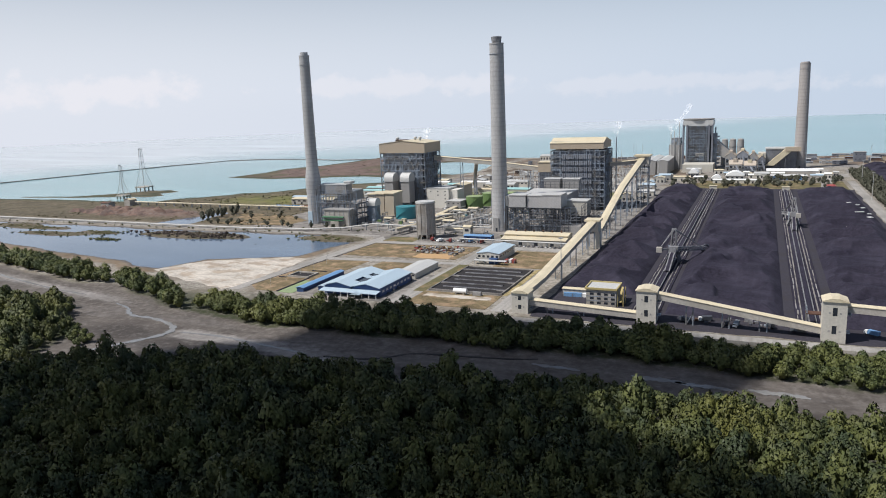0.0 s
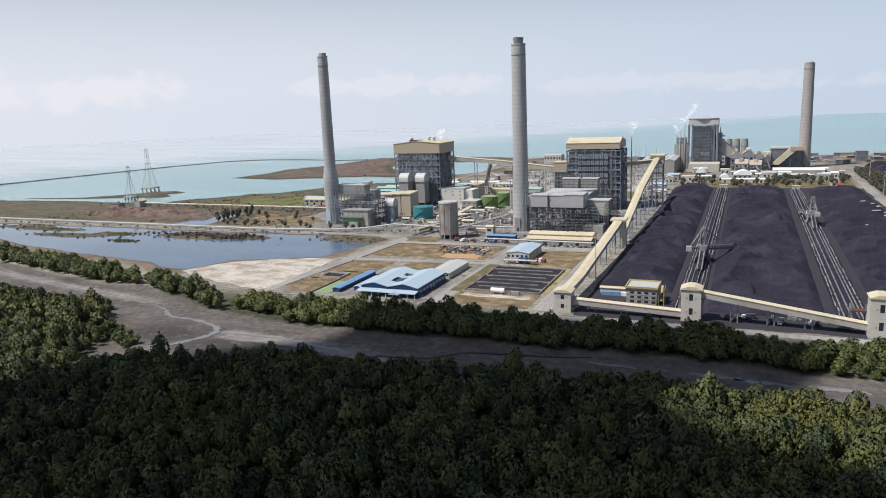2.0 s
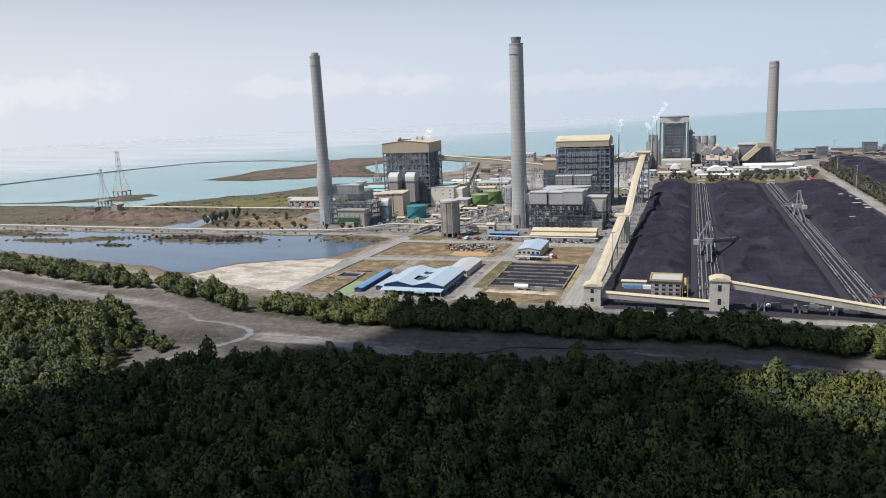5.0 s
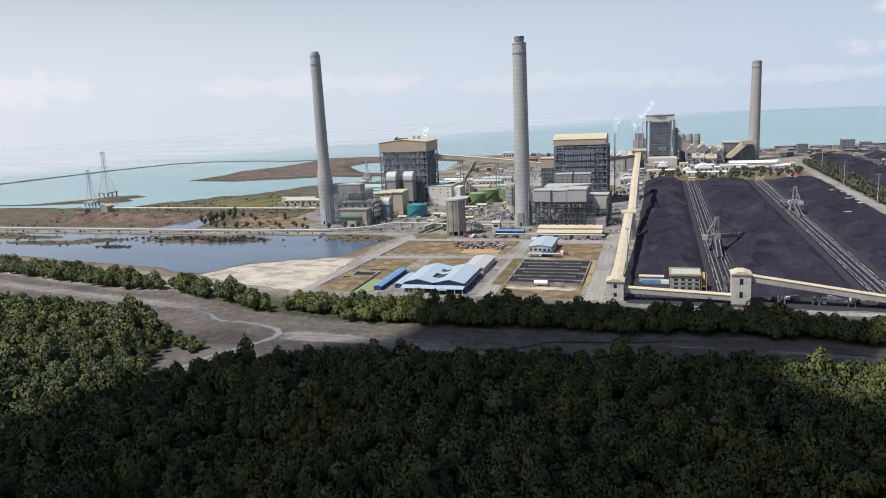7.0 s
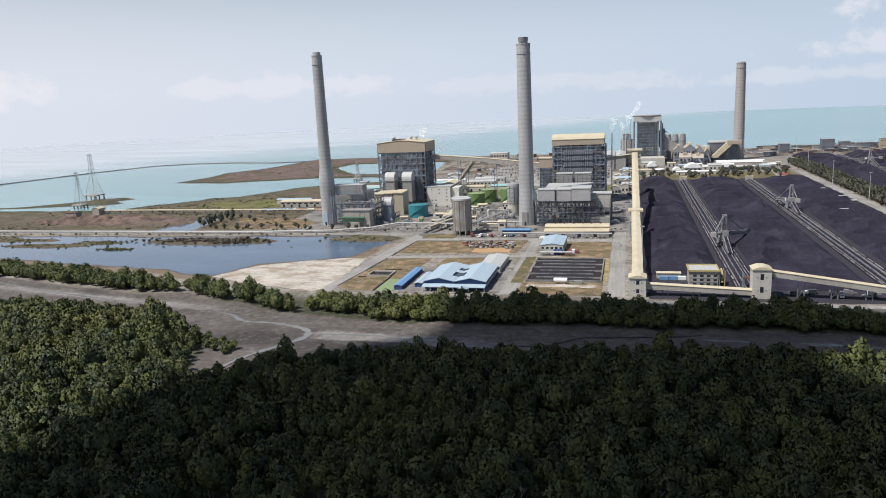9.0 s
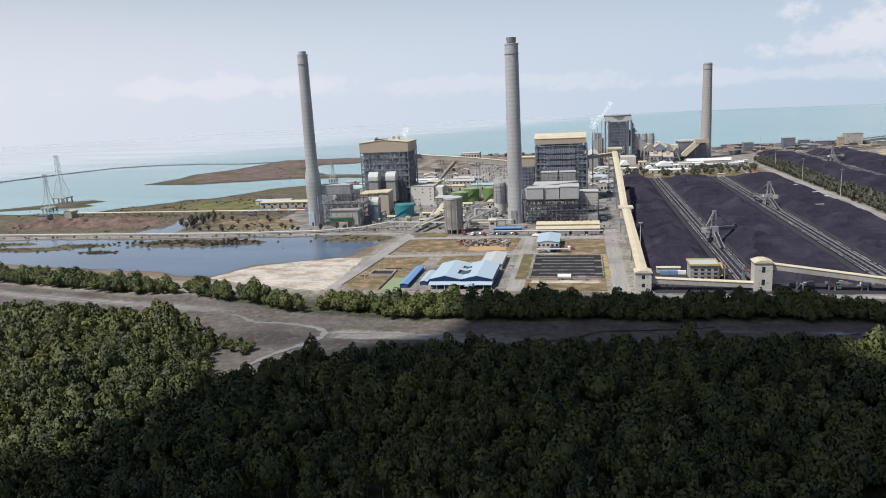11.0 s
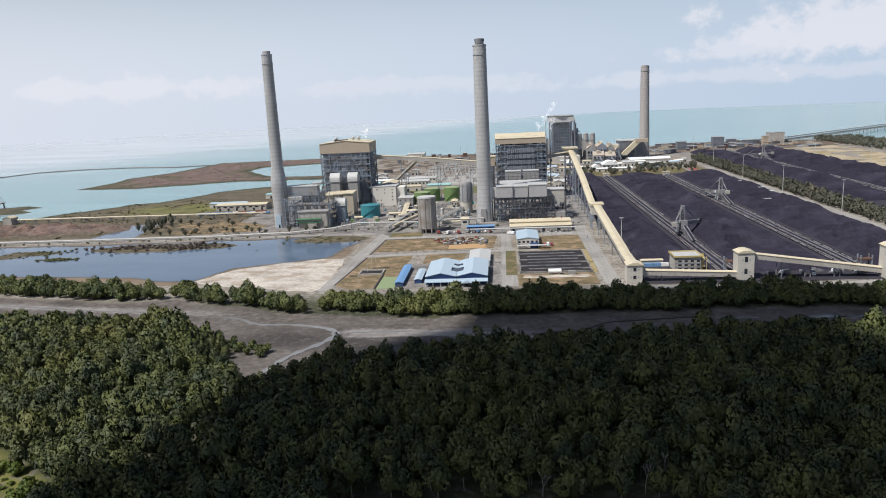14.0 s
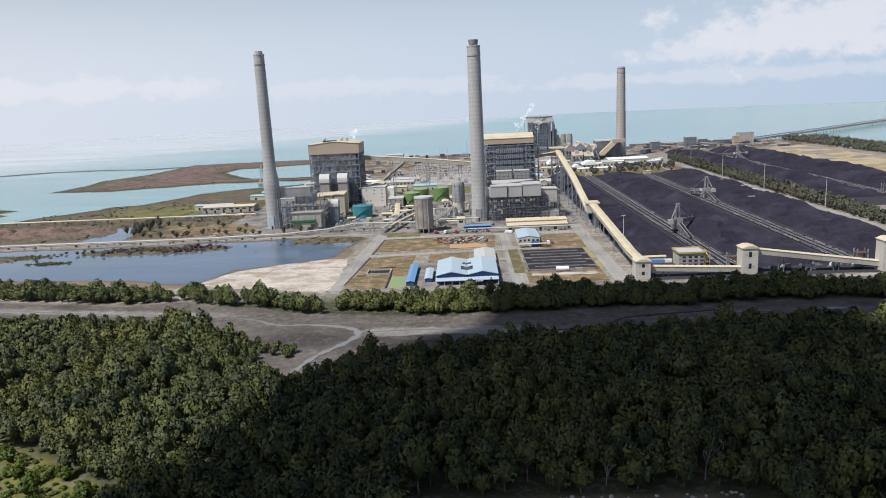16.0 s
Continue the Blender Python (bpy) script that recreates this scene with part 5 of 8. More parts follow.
def stacker_reclaimer(x, y, side, label, turn=0.0):
    """A rail-mounted machine: bogies, portal, slewing deck, mast, boom with wheel, counterweight, ties."""
    t = thing("stacker_reclaimer", (x, y, 0.7), label, "stacker reclaimer", "stacker reclaimers")
    ORIGIN[t] = Vector((0, 0, 0))
    for dx in (-4.9, 4.9):
        for dy in (-5, 5):
            part("bogie", box(dx - 0.6, dx + 0.6, dy - 2.0, dy + 2.0, 0.3, 1.8), DARK_STEEL, t)
            part("portal_leg", beam((dx, dy, 1.6), (dx * 0.6, dy * 0.6, 7), 1.5), MACHINE, t)
    part("portal_deck", box(-4.2, 4.2, -4.5, 4.5, 6.6, 7.8), MACHINE, t)
    part("slew_ring", lathe(0, 0, [(3.2, 7.8), (3.2, 8.8), (2.8, 8.9)], 20), DARK_STEEL, t)
    part("machine_deck", box(-3.5, 3.5, -4, 4, 8.8, 9.8), MACHINE, t)
    for dx in (-2.0, 2.0):
        part("mast_leg", beam((dx, -1.5, 9.8), (dx * 0.6, 0, 27), 1.1), MACHINE, t)
        part("mast_leg", beam((dx, 2.5, 9.8), (dx * 0.6, 0.5, 27), 1.0), MACHINE, t)
    for z in (13, 16.5, 20):
        part("mast_tie", box(-1.9, 1.9, -0.6, 1.0, z, z + 0.5), MACHINE, t)
    part("mast_head", box(-1.8, 1.8, -0.8, 1.2, 26.6, 28), MACHINE, t)
    a = math.radians(turn)
    ux, uy = side * math.cos(a), math.sin(a)
    wx, wy = -uy, ux
    L = 34
    for s in (-1.3, 1.3):
        for zz in (9.6, 12.2):
            part("boom_chord", beam((wx * s, wy * s, zz), (ux * L + wx * s, uy * L + wy * s, zz - 3.0), 0.8), MACHINE, t)
    for k in range(11):
        f = k / 11 * L
        g = (k + 1) / 11 * L
        for s in (-1.3, 1.3):
            part("boom_lattice", beam((ux * f + wx * s, uy * f + wy * s, 9.6 - 3 * f / L), (ux * g + wx * s, uy * g + wy * s, 12.2 - 3 * g / L), 0.5), MACHINE, t)
    part("boom_belt", beam((0, 0, 10.2), (ux * L, uy * L, 7.2), 1.6, 0.3), COAL, t)
    rim = lambda b, r: (ux * L + ux * r * math.cos(b), uy * L + uy * r * math.cos(b), 7 + r * math.sin(b))
    part("bucket_wheel", pipe([rim(2 * math.pi * k / 18, 3.6) for k in range(19)], 0.7, 6), DARK_STEEL, t, "dark bucket wheel rim")
    for k in range(6):
        part("wheel_spoke", beam(rim(0, 0.0), rim(k * math.pi / 3, 3.5), 0.3), DARK_STEEL, t)
    part("machine_house", box(-3.4, 3.4, -4.2, 1.0, 9.8, 13.4), GREY_SHEET, t, "grey sheeted machine house")
    part("stair_tower", box(-4.6, -3.6, 3.0, 4.6, 1.5, 13.0), STEEL, t)
    part("transfer_head", box(-2.6, 2.6, -9, -5.5, 7.5, 14.5), MACHINE, t)
    part("counter_boom", beam((0, 0, 10.6), (-ux * 15, -uy * 15, 12.6), 2.6, 1.4), MACHINE, t)
    part("counterweight", box(-ux * 15 - 2.2, -ux * 15 + 2.2, -uy * 15 - 2.2, -uy * 15 + 2.2, 10.0, 14.0), PALE_CONCRETE, t, "pale counterweight block")
    for s in (-0.9, 0.9):
        part("stay", beam((wx * s, wy * s, 27.3), (ux * L * 0.85, uy * L * 0.85, 9.8), 0.45), MACHINE, t)
        part("stay", beam((wx * s, wy * s, 27.3), (-ux * 14, -uy * 14, 13.5), 0.45), MACHINE, t)
    part("cab", box(ux * 6 + wx * 2.5 - 1.3, ux * 6 + wx * 2.5 + 1.3, uy * 6 + wy * 2.5 - 1.3, uy * 6 + wy * 2.5 + 1.3, 9.4, 12), WHITE, t, "white operator cab")
    # trailing belt that climbs from the yard conveyor
    for dx in (-1.6, 1.6):
        part("tripper_frame", beam((dx, -44, 2.2), (dx, -6, 10), 0.9), MACHINE, t)
    part("tripper_belt", beam((0, -44, 2.6), (0, -6, 10.3), 2.4, 0.3), COAL, t)
    for k in range(7):
        yy = -40 + k * 5
        part("tripper_leg", box(-1.9, 1.9, yy - 0.25, yy + 0.25, 1.0, 2.4 + (yy + 44) * 0.2), MACHINE, t)
    return t


stacker_reclaimer(-62.5, 598, 1, "grey lattice stacker reclaimer straddling yard rails", 48)
stacker_reclaimer(32, 800, 1, "grey lattice stacker reclaimer straddling yard rails", 105)
stacker_reclaimer(246, 1270, -1, "distant grey stacker reclaimer straddling yard rails", 20)


# ---- trees ----
def crown_template(rng, tufts, tuft, squash, lobes_many=24):
    """A crown about 1 m in radius, base at z = 0: billowing clumps coated with leaf sprays round a dark heart; vertices, triangles, quads and leaf normals."""
    heart = np.array([0, 0, 0.75 * squash])
    lobes = []
    for k in range(lobes_many):
        u = 1.0 - 1.25 * (k + 0.5) / lobes_many
        a = 2.4 * k + rng.uniform(-0.5, 0.5)
        s, d = math.sqrt(max(0.0, 1 - u * u)), rng.uniform(0.55, 0.92)
        lobes.append((np.array([s * d * 0.8 * math.cos(a), s * d * 0.8 * math.sin(a), 0.75 * squash + u * d * 0.85 * squash]), rng.uniform(0.19, 0.36)))
    v, vn = [], []
    while len(v) < tufts * 3:
        i = rng.randrange(len(lobes))
        c, r = lobes[i]
        a, u = rng.uniform(0, 2 * math.pi), rng.uniform(-0.35, 1.0)
        s = math.sqrt(max(0.0, 1 - u * u))
        n = np.array([s * math.cos(a), s * math.sin(a), u])
        p = c + n * r * rng.uniform(0.82, 1.12)
        if any(j != i and float((p - o) @ (p - o)) < (0.82 * q) ** 2 for j, (o, q) in enumerate(lobes)):
            continue
        dome = 0.9 * n + 0.45 * (p - heart) + np.array([rng.gauss(0, 0.2), rng.gauss(0, 0.2), rng.gauss(0.26, 0.2)])
        vn += [dome / np.linalg.norm(dome)] * 3
        n = n + np.array([rng.gauss(0, 0.4), rng.gauss(0, 0.4), rng.gauss(0.1, 0.35)])
        n /= np.linalg.norm(n)
        t1 = np.cross(n, [rng.gauss(0, 1), rng.gauss(0, 1), rng.gauss(0, 1)])
        t1 /= np.linalg.norm(t1) + 1e-6
        t2 = np.cross(n, t1)
        q = tuft * rng.uniform(0.6, 1.45)
        v += [p + t1 * q, p - t1 * q * 0.55 + t2 * q * 0.85, p - t1 * q * 0.5 - t2 * q * 0.9]
    f = np.arange(len(v)).reshape(-1, 3)
    # the heart of twigs
    cv, rings, seg = [], 4, 7
    for i in range(rings):
        th = math.pi * (i + 0.3) / rings
        for j in range(seg):
            ph = 2 * math.pi * (j + 0.5 * (i % 2)) / seg
            d = np.array([math.sin(th) * math.cos(ph), math.sin(th) * math.sin(ph), math.cos(th)])
            vn.append(d)
            cv.append(heart + d * np.array([0.52, 0.52, 0.58 * squash]) * rng.uniform(0.85, 1.15))
    cf = np.array([[i * seg + j, (i + 1) * seg + j, (i + 1) * seg + (j + 1) % seg, i * seg + (j + 1) % seg] for i in range(rings - 1) for j in range(seg)]) + len(v)
    return np.array(v + cv), f, cf, np.array(vn)


RNG = random.Random(11)
CROWNS = [crown_template(RNG, 400, 0.118, 1.0 + 0.14 * (k % 3)) for k in range(9)]
LEAN_CROWNS = [crown_template(RNG, 260, 0.145, 1.0 + 0.12 * (k % 3), 18) for k in range(8)]
TUSSOCKS = [crown_template(RNG, 56, 0.26, 0.9, 8) for k in range(5)]
NEEDLE_CROWNS = [crown_template(RNG, 84, 0.24, 1.8, 10) for k in range(5)]


def trunk_template():
    bm = bmesh.new()
    pipe([(0, 0, -0.6), (0.02, 0.03, 0.5), (0.05, -0.02, 1.0)], 0.06, 6, bm)
    for k in range(4):
        a = k * 1.7
        pipe([(0.03, 0.0, 0.45 + 0.1 * k), (0.25 * math.cos(a), 0.25 * math.sin(a), 0.8 + 0.1 * k), (0.45 * math.cos(a), 0.45 * math.sin(a), 1.0 + 0.12 * k)], 0.025, 4, bm)
    return bm


def crown_mesh(name, template, material):
    v, f, core, n = template
    ob = arrays_to_object(name, v, core, material, f)
    me = ob.data
    me.polygons.foreach_set("use_smooth", np.ones(len(me.polygons), bool))
    me.normals_split_custom_set_from_vertices(n)
    bpy.data.objects.remove(ob)
    return me


def plant_stuff(name, trees, templates, material, label):
    """Many crowns in one mesh: trees are (x, y, ground, radius, height factor, turn, template)."""
    vs, fs, cs, ns, base = [], [], [], [], 0
    for x, y, z, r, tall, turn, k in trees:
        v, f, core, n = templates[k % len(templates)]
        c, s = math.cos(turn), math.sin(turn)
        vs.append(np.stack([(v[:, 0] * c - v[:, 1] * s) * r + x, (v[:, 0] * s + v[:, 1] * c) * r + y, v[:, 2] * r * tall + z], -1))
        fs.append(f + base)
        cs.append(core + base)
        ns.append(np.stack([n[:, 0] * c - n[:, 1] * s, n[:, 0] * s + n[:, 1] * c, n[:, 2]], -1))
        base += len(v)
    ob = arrays_to_object(name, np.concatenate(vs), np.concatenate(cs), material, np.concatenate(fs))
    ob.data.polygons.foreach_set("use_smooth", np.ones(len(ob.data.polygons), bool))
    ob.data.normals_split_custom_set_from_vertices(np.concatenate(ns))
    return tagged(ob, label, "trees", kind="stuff")


def single_trees(trees, templates, material, label, group, lift=0.75, name="tree"):
    """Trees that stand as things of their own, each with a trunk and a crown."""
    bm = trunk_template()
    trunk = bpy.data.meshes.new("trunk")
    bm.to_mesh(trunk)
    bm.free()
    trunk.materials.append(BARK)
    crowns = [crown_mesh("crown", c, material) for c in templates]
    for x, y, z, r, tall, turn, k in trees:
        ob = tagged(new(name), label, name, group)
        ob.location, ob.rotation_euler = (x, y, z - r * lift), (0, 0, turn)
        a = new("trunk", trunk)
        a.parent, a.scale = ob, (r, r, r * tall * (0.65 + lift))
        b = new("crown", crowns[k % len(crowns)])
        b.parent, b.location, b.scale = ob, (0, 0, r * lift), (r, r, r * tall)


def scatter(x0, x1, y0, y1, step, accept, radius, ground, seed):
    rng = random.Random(seed)
    out = []
    y = y0
    row = 0
    while y < y1:
        x = x0 + (row % 2) * step / 2
        while x < x1:
            px, py = x + rng.uniform(-0.38, 0.38) * step, y + rng.uniform(-0.38, 0.38) * step
            r = rng.uniform(*radius) * (1.3 if rng.random() < 0.12 else 1.0)
            out.append((px, py, ground * rng.uniform(0.4, 1.5), r, rng.uniform(0.9, 1.25), rng.uniform(0, 6.28), rng.randrange(100)))
            x += step
        y += step * 0.87
        row += 1
    px, py = np.array([t[0] for t in out]), np.array([t[1] for t in out])
    keep = accept(px, py)
    return [t for t, k in zip(out, keep) if k]


def in_forest(px, py):
    wob = 5 * lumps(px, py, 30, 21)
    return (inside_distance(px, py, RIVER) + wob * 0.6 < -3) & (py < 0.22 * np.abs(px + 200) + 420) & (inside_distance(px, py, FOREST_CLEARING) < 0) & (py > np.where(np.abs(px + 232) < 62, 134, 100) + wob * 0.5)


def forest_south(px, py):
    lim = np.interp(px, [-1000, -613, -551, -506, -475, -443, -425, -400, -384, -368, -352, -330, -311, -282, -236, -142, -65, 0, 120, 400], [470, 362, 354, 350, 352, 346, 322, 302, 268, 236, 254, 268, 276, 278, 290, 299, 314, 306, 304, 320])
    return in_forest(px, py) & (py < lim + 2)


NEAR = (-300, -150, 105, 205)
forest = scatter(-760, 140, 92, 430, 7.2, forest_south, (3.5, 5.6), 2.6, 4)
px, py = np.array([t[0] for t in forest]), np.array([t[1] for t in forest])
stand = 0.6 + 3.6 * np.clip(0.5 + lumps(px, py, 34, 41), 0, 1.3) + 2.2 * lumps(px, py, 14, 42)
rim = np.clip((-inside_distance(px, py, RIVER) - 2) / 26, 0, 1)
# a dark gap between two stands, with a taller ridge of trees east of it
cleft = np.interp(py, [120, 160, 177, 199, 231, 262], [-452, -427, -416, -407, -397, -385]) - px
stand = stand - 4.5 * np.exp(-(cleft / 6) ** 2) * (py < 262) * (py > 130) + 2.6 * np.exp(-((cleft + 24) / 14) ** 2) * (py < 262)
forest = [(x, y, min(6.0, max(0.1, (g + s - 2.4) * e)), r * (0.66 + 0.34 * e), tall * 1.26, turn, k) for (x, y, g, r, tall, turn, k), s, e in zip(forest, stand, rim)]
near = [t for t in forest if NEAR[0] < t[0] < NEAR[1] and NEAR[2] < t[1] < NEAR[3]][:190]
near_set = set(near)
rest = [t for t in forest if t not in near_set]
full = lambda t: t[1] < 300 and t[0] > -520 and not (t[0] > -80 and t[1] < 185)
close = [t for t in rest if full(t)]
away = [t for t in rest if not full(t)]
plant_stuff("mangrove_forest", close, CROWNS, LEAF, "dense dark green mangrove forest canopy")
plant_stuff("mangrove_forest", away, LEAN_CROWNS, LEAF, "dense green mangrove forest along the creek")
single_trees(near, CROWNS, LEAF, "dark green mangrove tree with a rounded crown", "mangrove trees", 0.4)


def bank(px, py):
    south = np.interp(px, [-1000, -790, -664, -600, -516, -488, -466, -424, -372, -361, -329, -302, -269, -207, -97, 0, 120, 400], [536, 476, 441, 427, 408, 416, 402, 390, 365, 372, 363, 356, 352, 354, 358, 354, 352, 366])
    deep = np.interp(px, [-1000, -600, -520, -494, -489, -482, -450, -437, -425, -400, -374, -369, -363, -356, -320, -300, -200, -60, 0, 60, 300], [20, 23, 21, 8, -3, 20, 18, 9, 17, 18, 14, -3, -3, 20, 26, 34, 42, 36, 30, 34, 34])
    return (py > south + np.where(px > -330, 5, 2) * lumps(px, py, 17, 32)) & (py < south + deep + 5 * lumps(px, py, 20, 31))


belt = scatter(-900, 330, 340, 540, 5.9, bank, (3.6, 6.2), 0.6, 9)
px, py = np.array([t[0] for t in belt]), np.array([t[1] for t in belt])
grown = 0.90 + 0.26 * np.clip(lumps(px, py, 24, 51), -1, 1) - 0.08 * np.clip((px + 180) / 60, 0, 1) + 0.04 * np.clip((-300 - px) / 60, 0, 1)
plant_stuff("bank_trees", [(x, y, z - 0.7, min(r * e, 5.9), tall * 1.05, turn, k) for (x, y, z, r, tall, turn, k), e in zip(belt, grown)], CROWNS, LEAF_BANK, "belt of bushy green trees along the mud bank")
point = [(rng_p.uniform(-408, -372), 0, -0.5, rng_p.uniform(1.6, 3.2), rng_p.uniform(0.9, 1.2), rng_p.uniform(0, 6), rng_p.randrange(40)) for rng_p in [random.Random(88)] for _ in range(34)]
plant_stuff("point_bushes", [(x, 306 - (x + 408) * 0.45 + 5 * math.sin(i * 2.1), z, r, tall, turn, k) for i, (x, y, z, r, tall, turn, k) in enumerate(point)], LEAN_CROWNS, LEAF_BANK, "small mangrove bushes on a mud point")
plant_stuff("windbreak_trees", scatter(132, 157, 560, 1330, 4.8, lambda px, py: px > 0, (2.3, 3.6), 0.3, 12), NEEDLE_CROWNS, NEEDLE, "windbreak of feathery trees between coal yards")
# lighter needle colour for the far wood: distance haze put into the leaves
plant_stuff("casuarina_wood", scatter(505, 590, 1150, 1690, 8.0, lambda px, py: px > 0, (2.6, 3.8), 0.4, 13), NEEDLE_CROWNS, foliage("hazed_casuarina_needles", (0.085, 0.092, 0.068), (0.115, 0.118, 0.088), (0.12, 0.115, 0.09)), "far casuarina wood on the shore")

rng = random.Random(61)
glade = [(rng.uniform(-520, -395), rng.uniform(90, 178), -0.3, rng.uniform(1.2, 4.2), rng.uniform(0.7, 1.1), rng.uniform(0, 6), rng.randrange(50)) for _ in range(230)]
px, py = np.array([g[0] for g in glade]), np.array([g[1] for g in glade])
ok = inside_distance(px, py, FOREST_CLEARING) > 1
LEAF_GLADE = foliage("glade_leaves", (0.055, 0.085, 0.014), (0.10, 0.125, 0.022), (0.13, 0.14, 0.028))
tufts = [(rng.uniform(-560, -392), rng.uniform(90, 190), -0.2, rng.uniform(0.7, 2.0), rng.uniform(0.4, 0.8), rng.uniform(0, 6), rng.randrange(50)) for _ in range(650)]
tx, ty = np.array([g[0] for g in tufts]), np.array([g[1] for g in tufts])
plant_stuff("glade_grass", [g for g, k in zip(tufts, inside_distance(tx, ty, FOREST_CLEARING) > -3) if k], TUSSOCKS, LEAF_GLADE, "rank green grass and ferns in a glade")
single_trees([g for g, k in zip(glade, ok) if k], LEAN_CROWNS, LEAF_GLADE, "bright green bush in a grassy glade", "glade bushes", 0.1, "bush")


# ---- buildings ----
def gable(name, x0, x1, y0, y1, eave, ridge, axis, wall, roof, label, category="building", group="", doors=0, windows=0, z0=0.0, over=0.5):
    """A shed with walls, a thick gabled roof, doors and windows on its south side."""
    t = thing(name, ((x0 + x1) / 2, (y0 + y1) / 2, z0), label, category, group)
    xm, ym = (x0 + x1) / 2, (y0 + y1) / 2
    o = over
    if axis == "y":
        shell = part("shell", extrude_y([(x0, z0), (x1, z0), (x1, eave), (xm, ridge), (x0, eave)], y0, y1), wall, t)
        k = (ridge - eave) / (xm - x0) * o
        bm = solid([(x0 - o, y0 - o, eave - k), (xm, y0 - o, ridge), (x1 + o, y0 - o, eave - k), (x0 - o, y1 + o, eave - k), (xm, y1 + o, ridge), (x1 + o, y1 + o, eave - k)], [(0, 1, 4, 3), (1, 2, 5, 4)])
    else:
        shell = part("shell", extrude_x([(y0, z0), (y1, z0), (y1, eave), (ym, ridge), (y0, eave)], x0, x1), wall, t)
        k = (ridge - eave) / (ym - y0) * o
        bm = solid([(x0 - o, y0 - o, eave - k), (x0 - o, ym, ridge), (x0 - o, y1 + o, eave - k), (x1 + o, y0 - o, eave - k), (x1 + o, ym, ridge), (x1 + o, y1 + o, eave - k)], [(3, 4, 1, 0), (4, 5, 2, 1)])
    bmesh.ops.translate(bm, verts=bm.verts, vec=(0, 0, 0.08))
    r = bmesh.ops.extrude_face_region(bm, geom=bm.faces[:])
    bmesh.ops.translate(bm, verts=[v for v in r["geom"] if isinstance(v, bmesh.types.BMVert)], vec=(0, 0, 0.3))
    bmesh.ops.recalc_face_normals(bm, faces=bm.faces)
    part("roof", bm, roof, t)
    h = eave - z0
    for i in range(doors):
        x = x0 + (i + 0.5) * (x1 - x0) / doors
        part("door", box(x - 1.4, x + 1.4, y0 - 0.06, y0 + 0.3, z0, z0 + min(3.6, h * 0.7)), GLASS, shell)
    for i in range(windows):
        x = x0 + (i + 0.5) * (x1 - x0) / windows
        w = (x1 - x0) / windows * 0.28
        part("window", box(x - w, x + w, y0 - 0.05, y0 + 0.3, z0 + h * 0.55, z0 + h * 0.8), GLASS, shell)
    return t


def block(name, x0, x1, y0, y1, h, wall, roof, label, category="building", group="", rows=0, cols=0, z0=0.0):
    """A flat-roofed block with a parapet and rows of windows on its south side."""
    t = thing(name, ((x0 + x1) / 2, (y0 + y1) / 2, z0), label, category, group)
    shell = part("shell", box(x0, x1, y0, y1, z0, h), wall, t)
    part("roof", box(x0 - 0.4, x1 + 0.4, y0 - 0.4, y1 + 0.4, h, h + 0.6), roof, t)
    for j in range(rows):
        for i in range(cols):
            x = x0 + (i + 0.5) * (x1 - x0) / cols
            z = z0 + (j + 0.55) * (h - z0) / rows
            part("window", box(x - 0.9, x + 0.9, y0 - 0.06, y0 + 0.3, z - 0.8, z + 0.8), GLASS, shell)
    return t


# the blue workshop
t = thing("workshop", (-270, 459, 0), "navy workshop under twin pale blue gable roofs", "workshop")
for x0, x1 in ((-294, -270.1), (-269.9, -246)):
    xm = (x0 + x1) / 2
    part("hall", extrude_y([(x0 + 0.6, 0), (x1 - 0.6, 0), (x1 - 0.6, 6), (xm, 8.6), (x0 + 0.6, 6)], 434.5, 484.5), BLUE_WALL, t)
    bm = bmesh.new()
    for y0, y1 in ((433, 447), (447, 459), (459, 466), (466, 473), (473, 486)):
        inner = 4.6 if y0 == 447 else (3.4 if y0 == 466 else 0.0)
        xa, xb = x0 + (inner if x0 > -271 else 0), x1 - (inner if x0 < -271 else 0)
        zf = lambda x: 9.3 - abs(x - xm) * 0.225
        solid([(xa, y0, zf(xa)), (xm, y0, 9.3), (xb, y0, zf(xb)), (xa, y1, zf(xa)), (xm, y1, 9.3), (xb, y1, zf(xb)),
               (xa, y0, zf(xa) + .3), (xm, y0, 9.6), (xb, y0, zf(xb) + .3), (xa, y1, zf(xa) + .3), (xm, y1, 9.6), (xb, y1, zf(xb) + .3)],
              [(0, 3, 4, 1), (1, 4, 5, 2), (6, 7, 10, 9), (7, 8, 11, 10), (0, 1, 7, 6), (1, 2, 8, 7), (3, 9, 10, 4), (4, 10, 11, 5), (0, 6, 9, 3), (2, 5, 11, 8)], bm)
    part("roof", bm, BLUE_ROOF, t, "pale blue ribbed roof with openings")
# near-black solid block under the roof openings, in place of the shade inside
part("valley", box(-274, -266, 446, 474, 0, 6.9), GLASS, t, "dark block painting the shade in the roof openings")
part("porch_roof", extrude_x([(427.5, 3.6), (434.4, 4.5), (434.4, 4.8), (427.5, 3.9)], -294, -246), BLUE_ROOF, t)
part("canopy", extrude_y([(-266, 3.4), (-258, 3.4), (-262, 5.2)], 424, 428), BLUE_ROOF, t)
for i in range(9):
    part("post", box(-293.5 + i * 5.85, -293.2 + i * 5.85, 428, 428.3, 0, 3.7), WHITE, t)
for i in range(8):
    part("window", box(-246.65, -246.45, 438 + i * 5.8, 441 + i * 5.8, 2.6, 4.2), LIGHT_SHEET, t)
    part("window", box(-292 + i * 5.6, -289.5 + i * 5.6, 434.4, 434.6, 2.0, 3.2), GLASS, t)
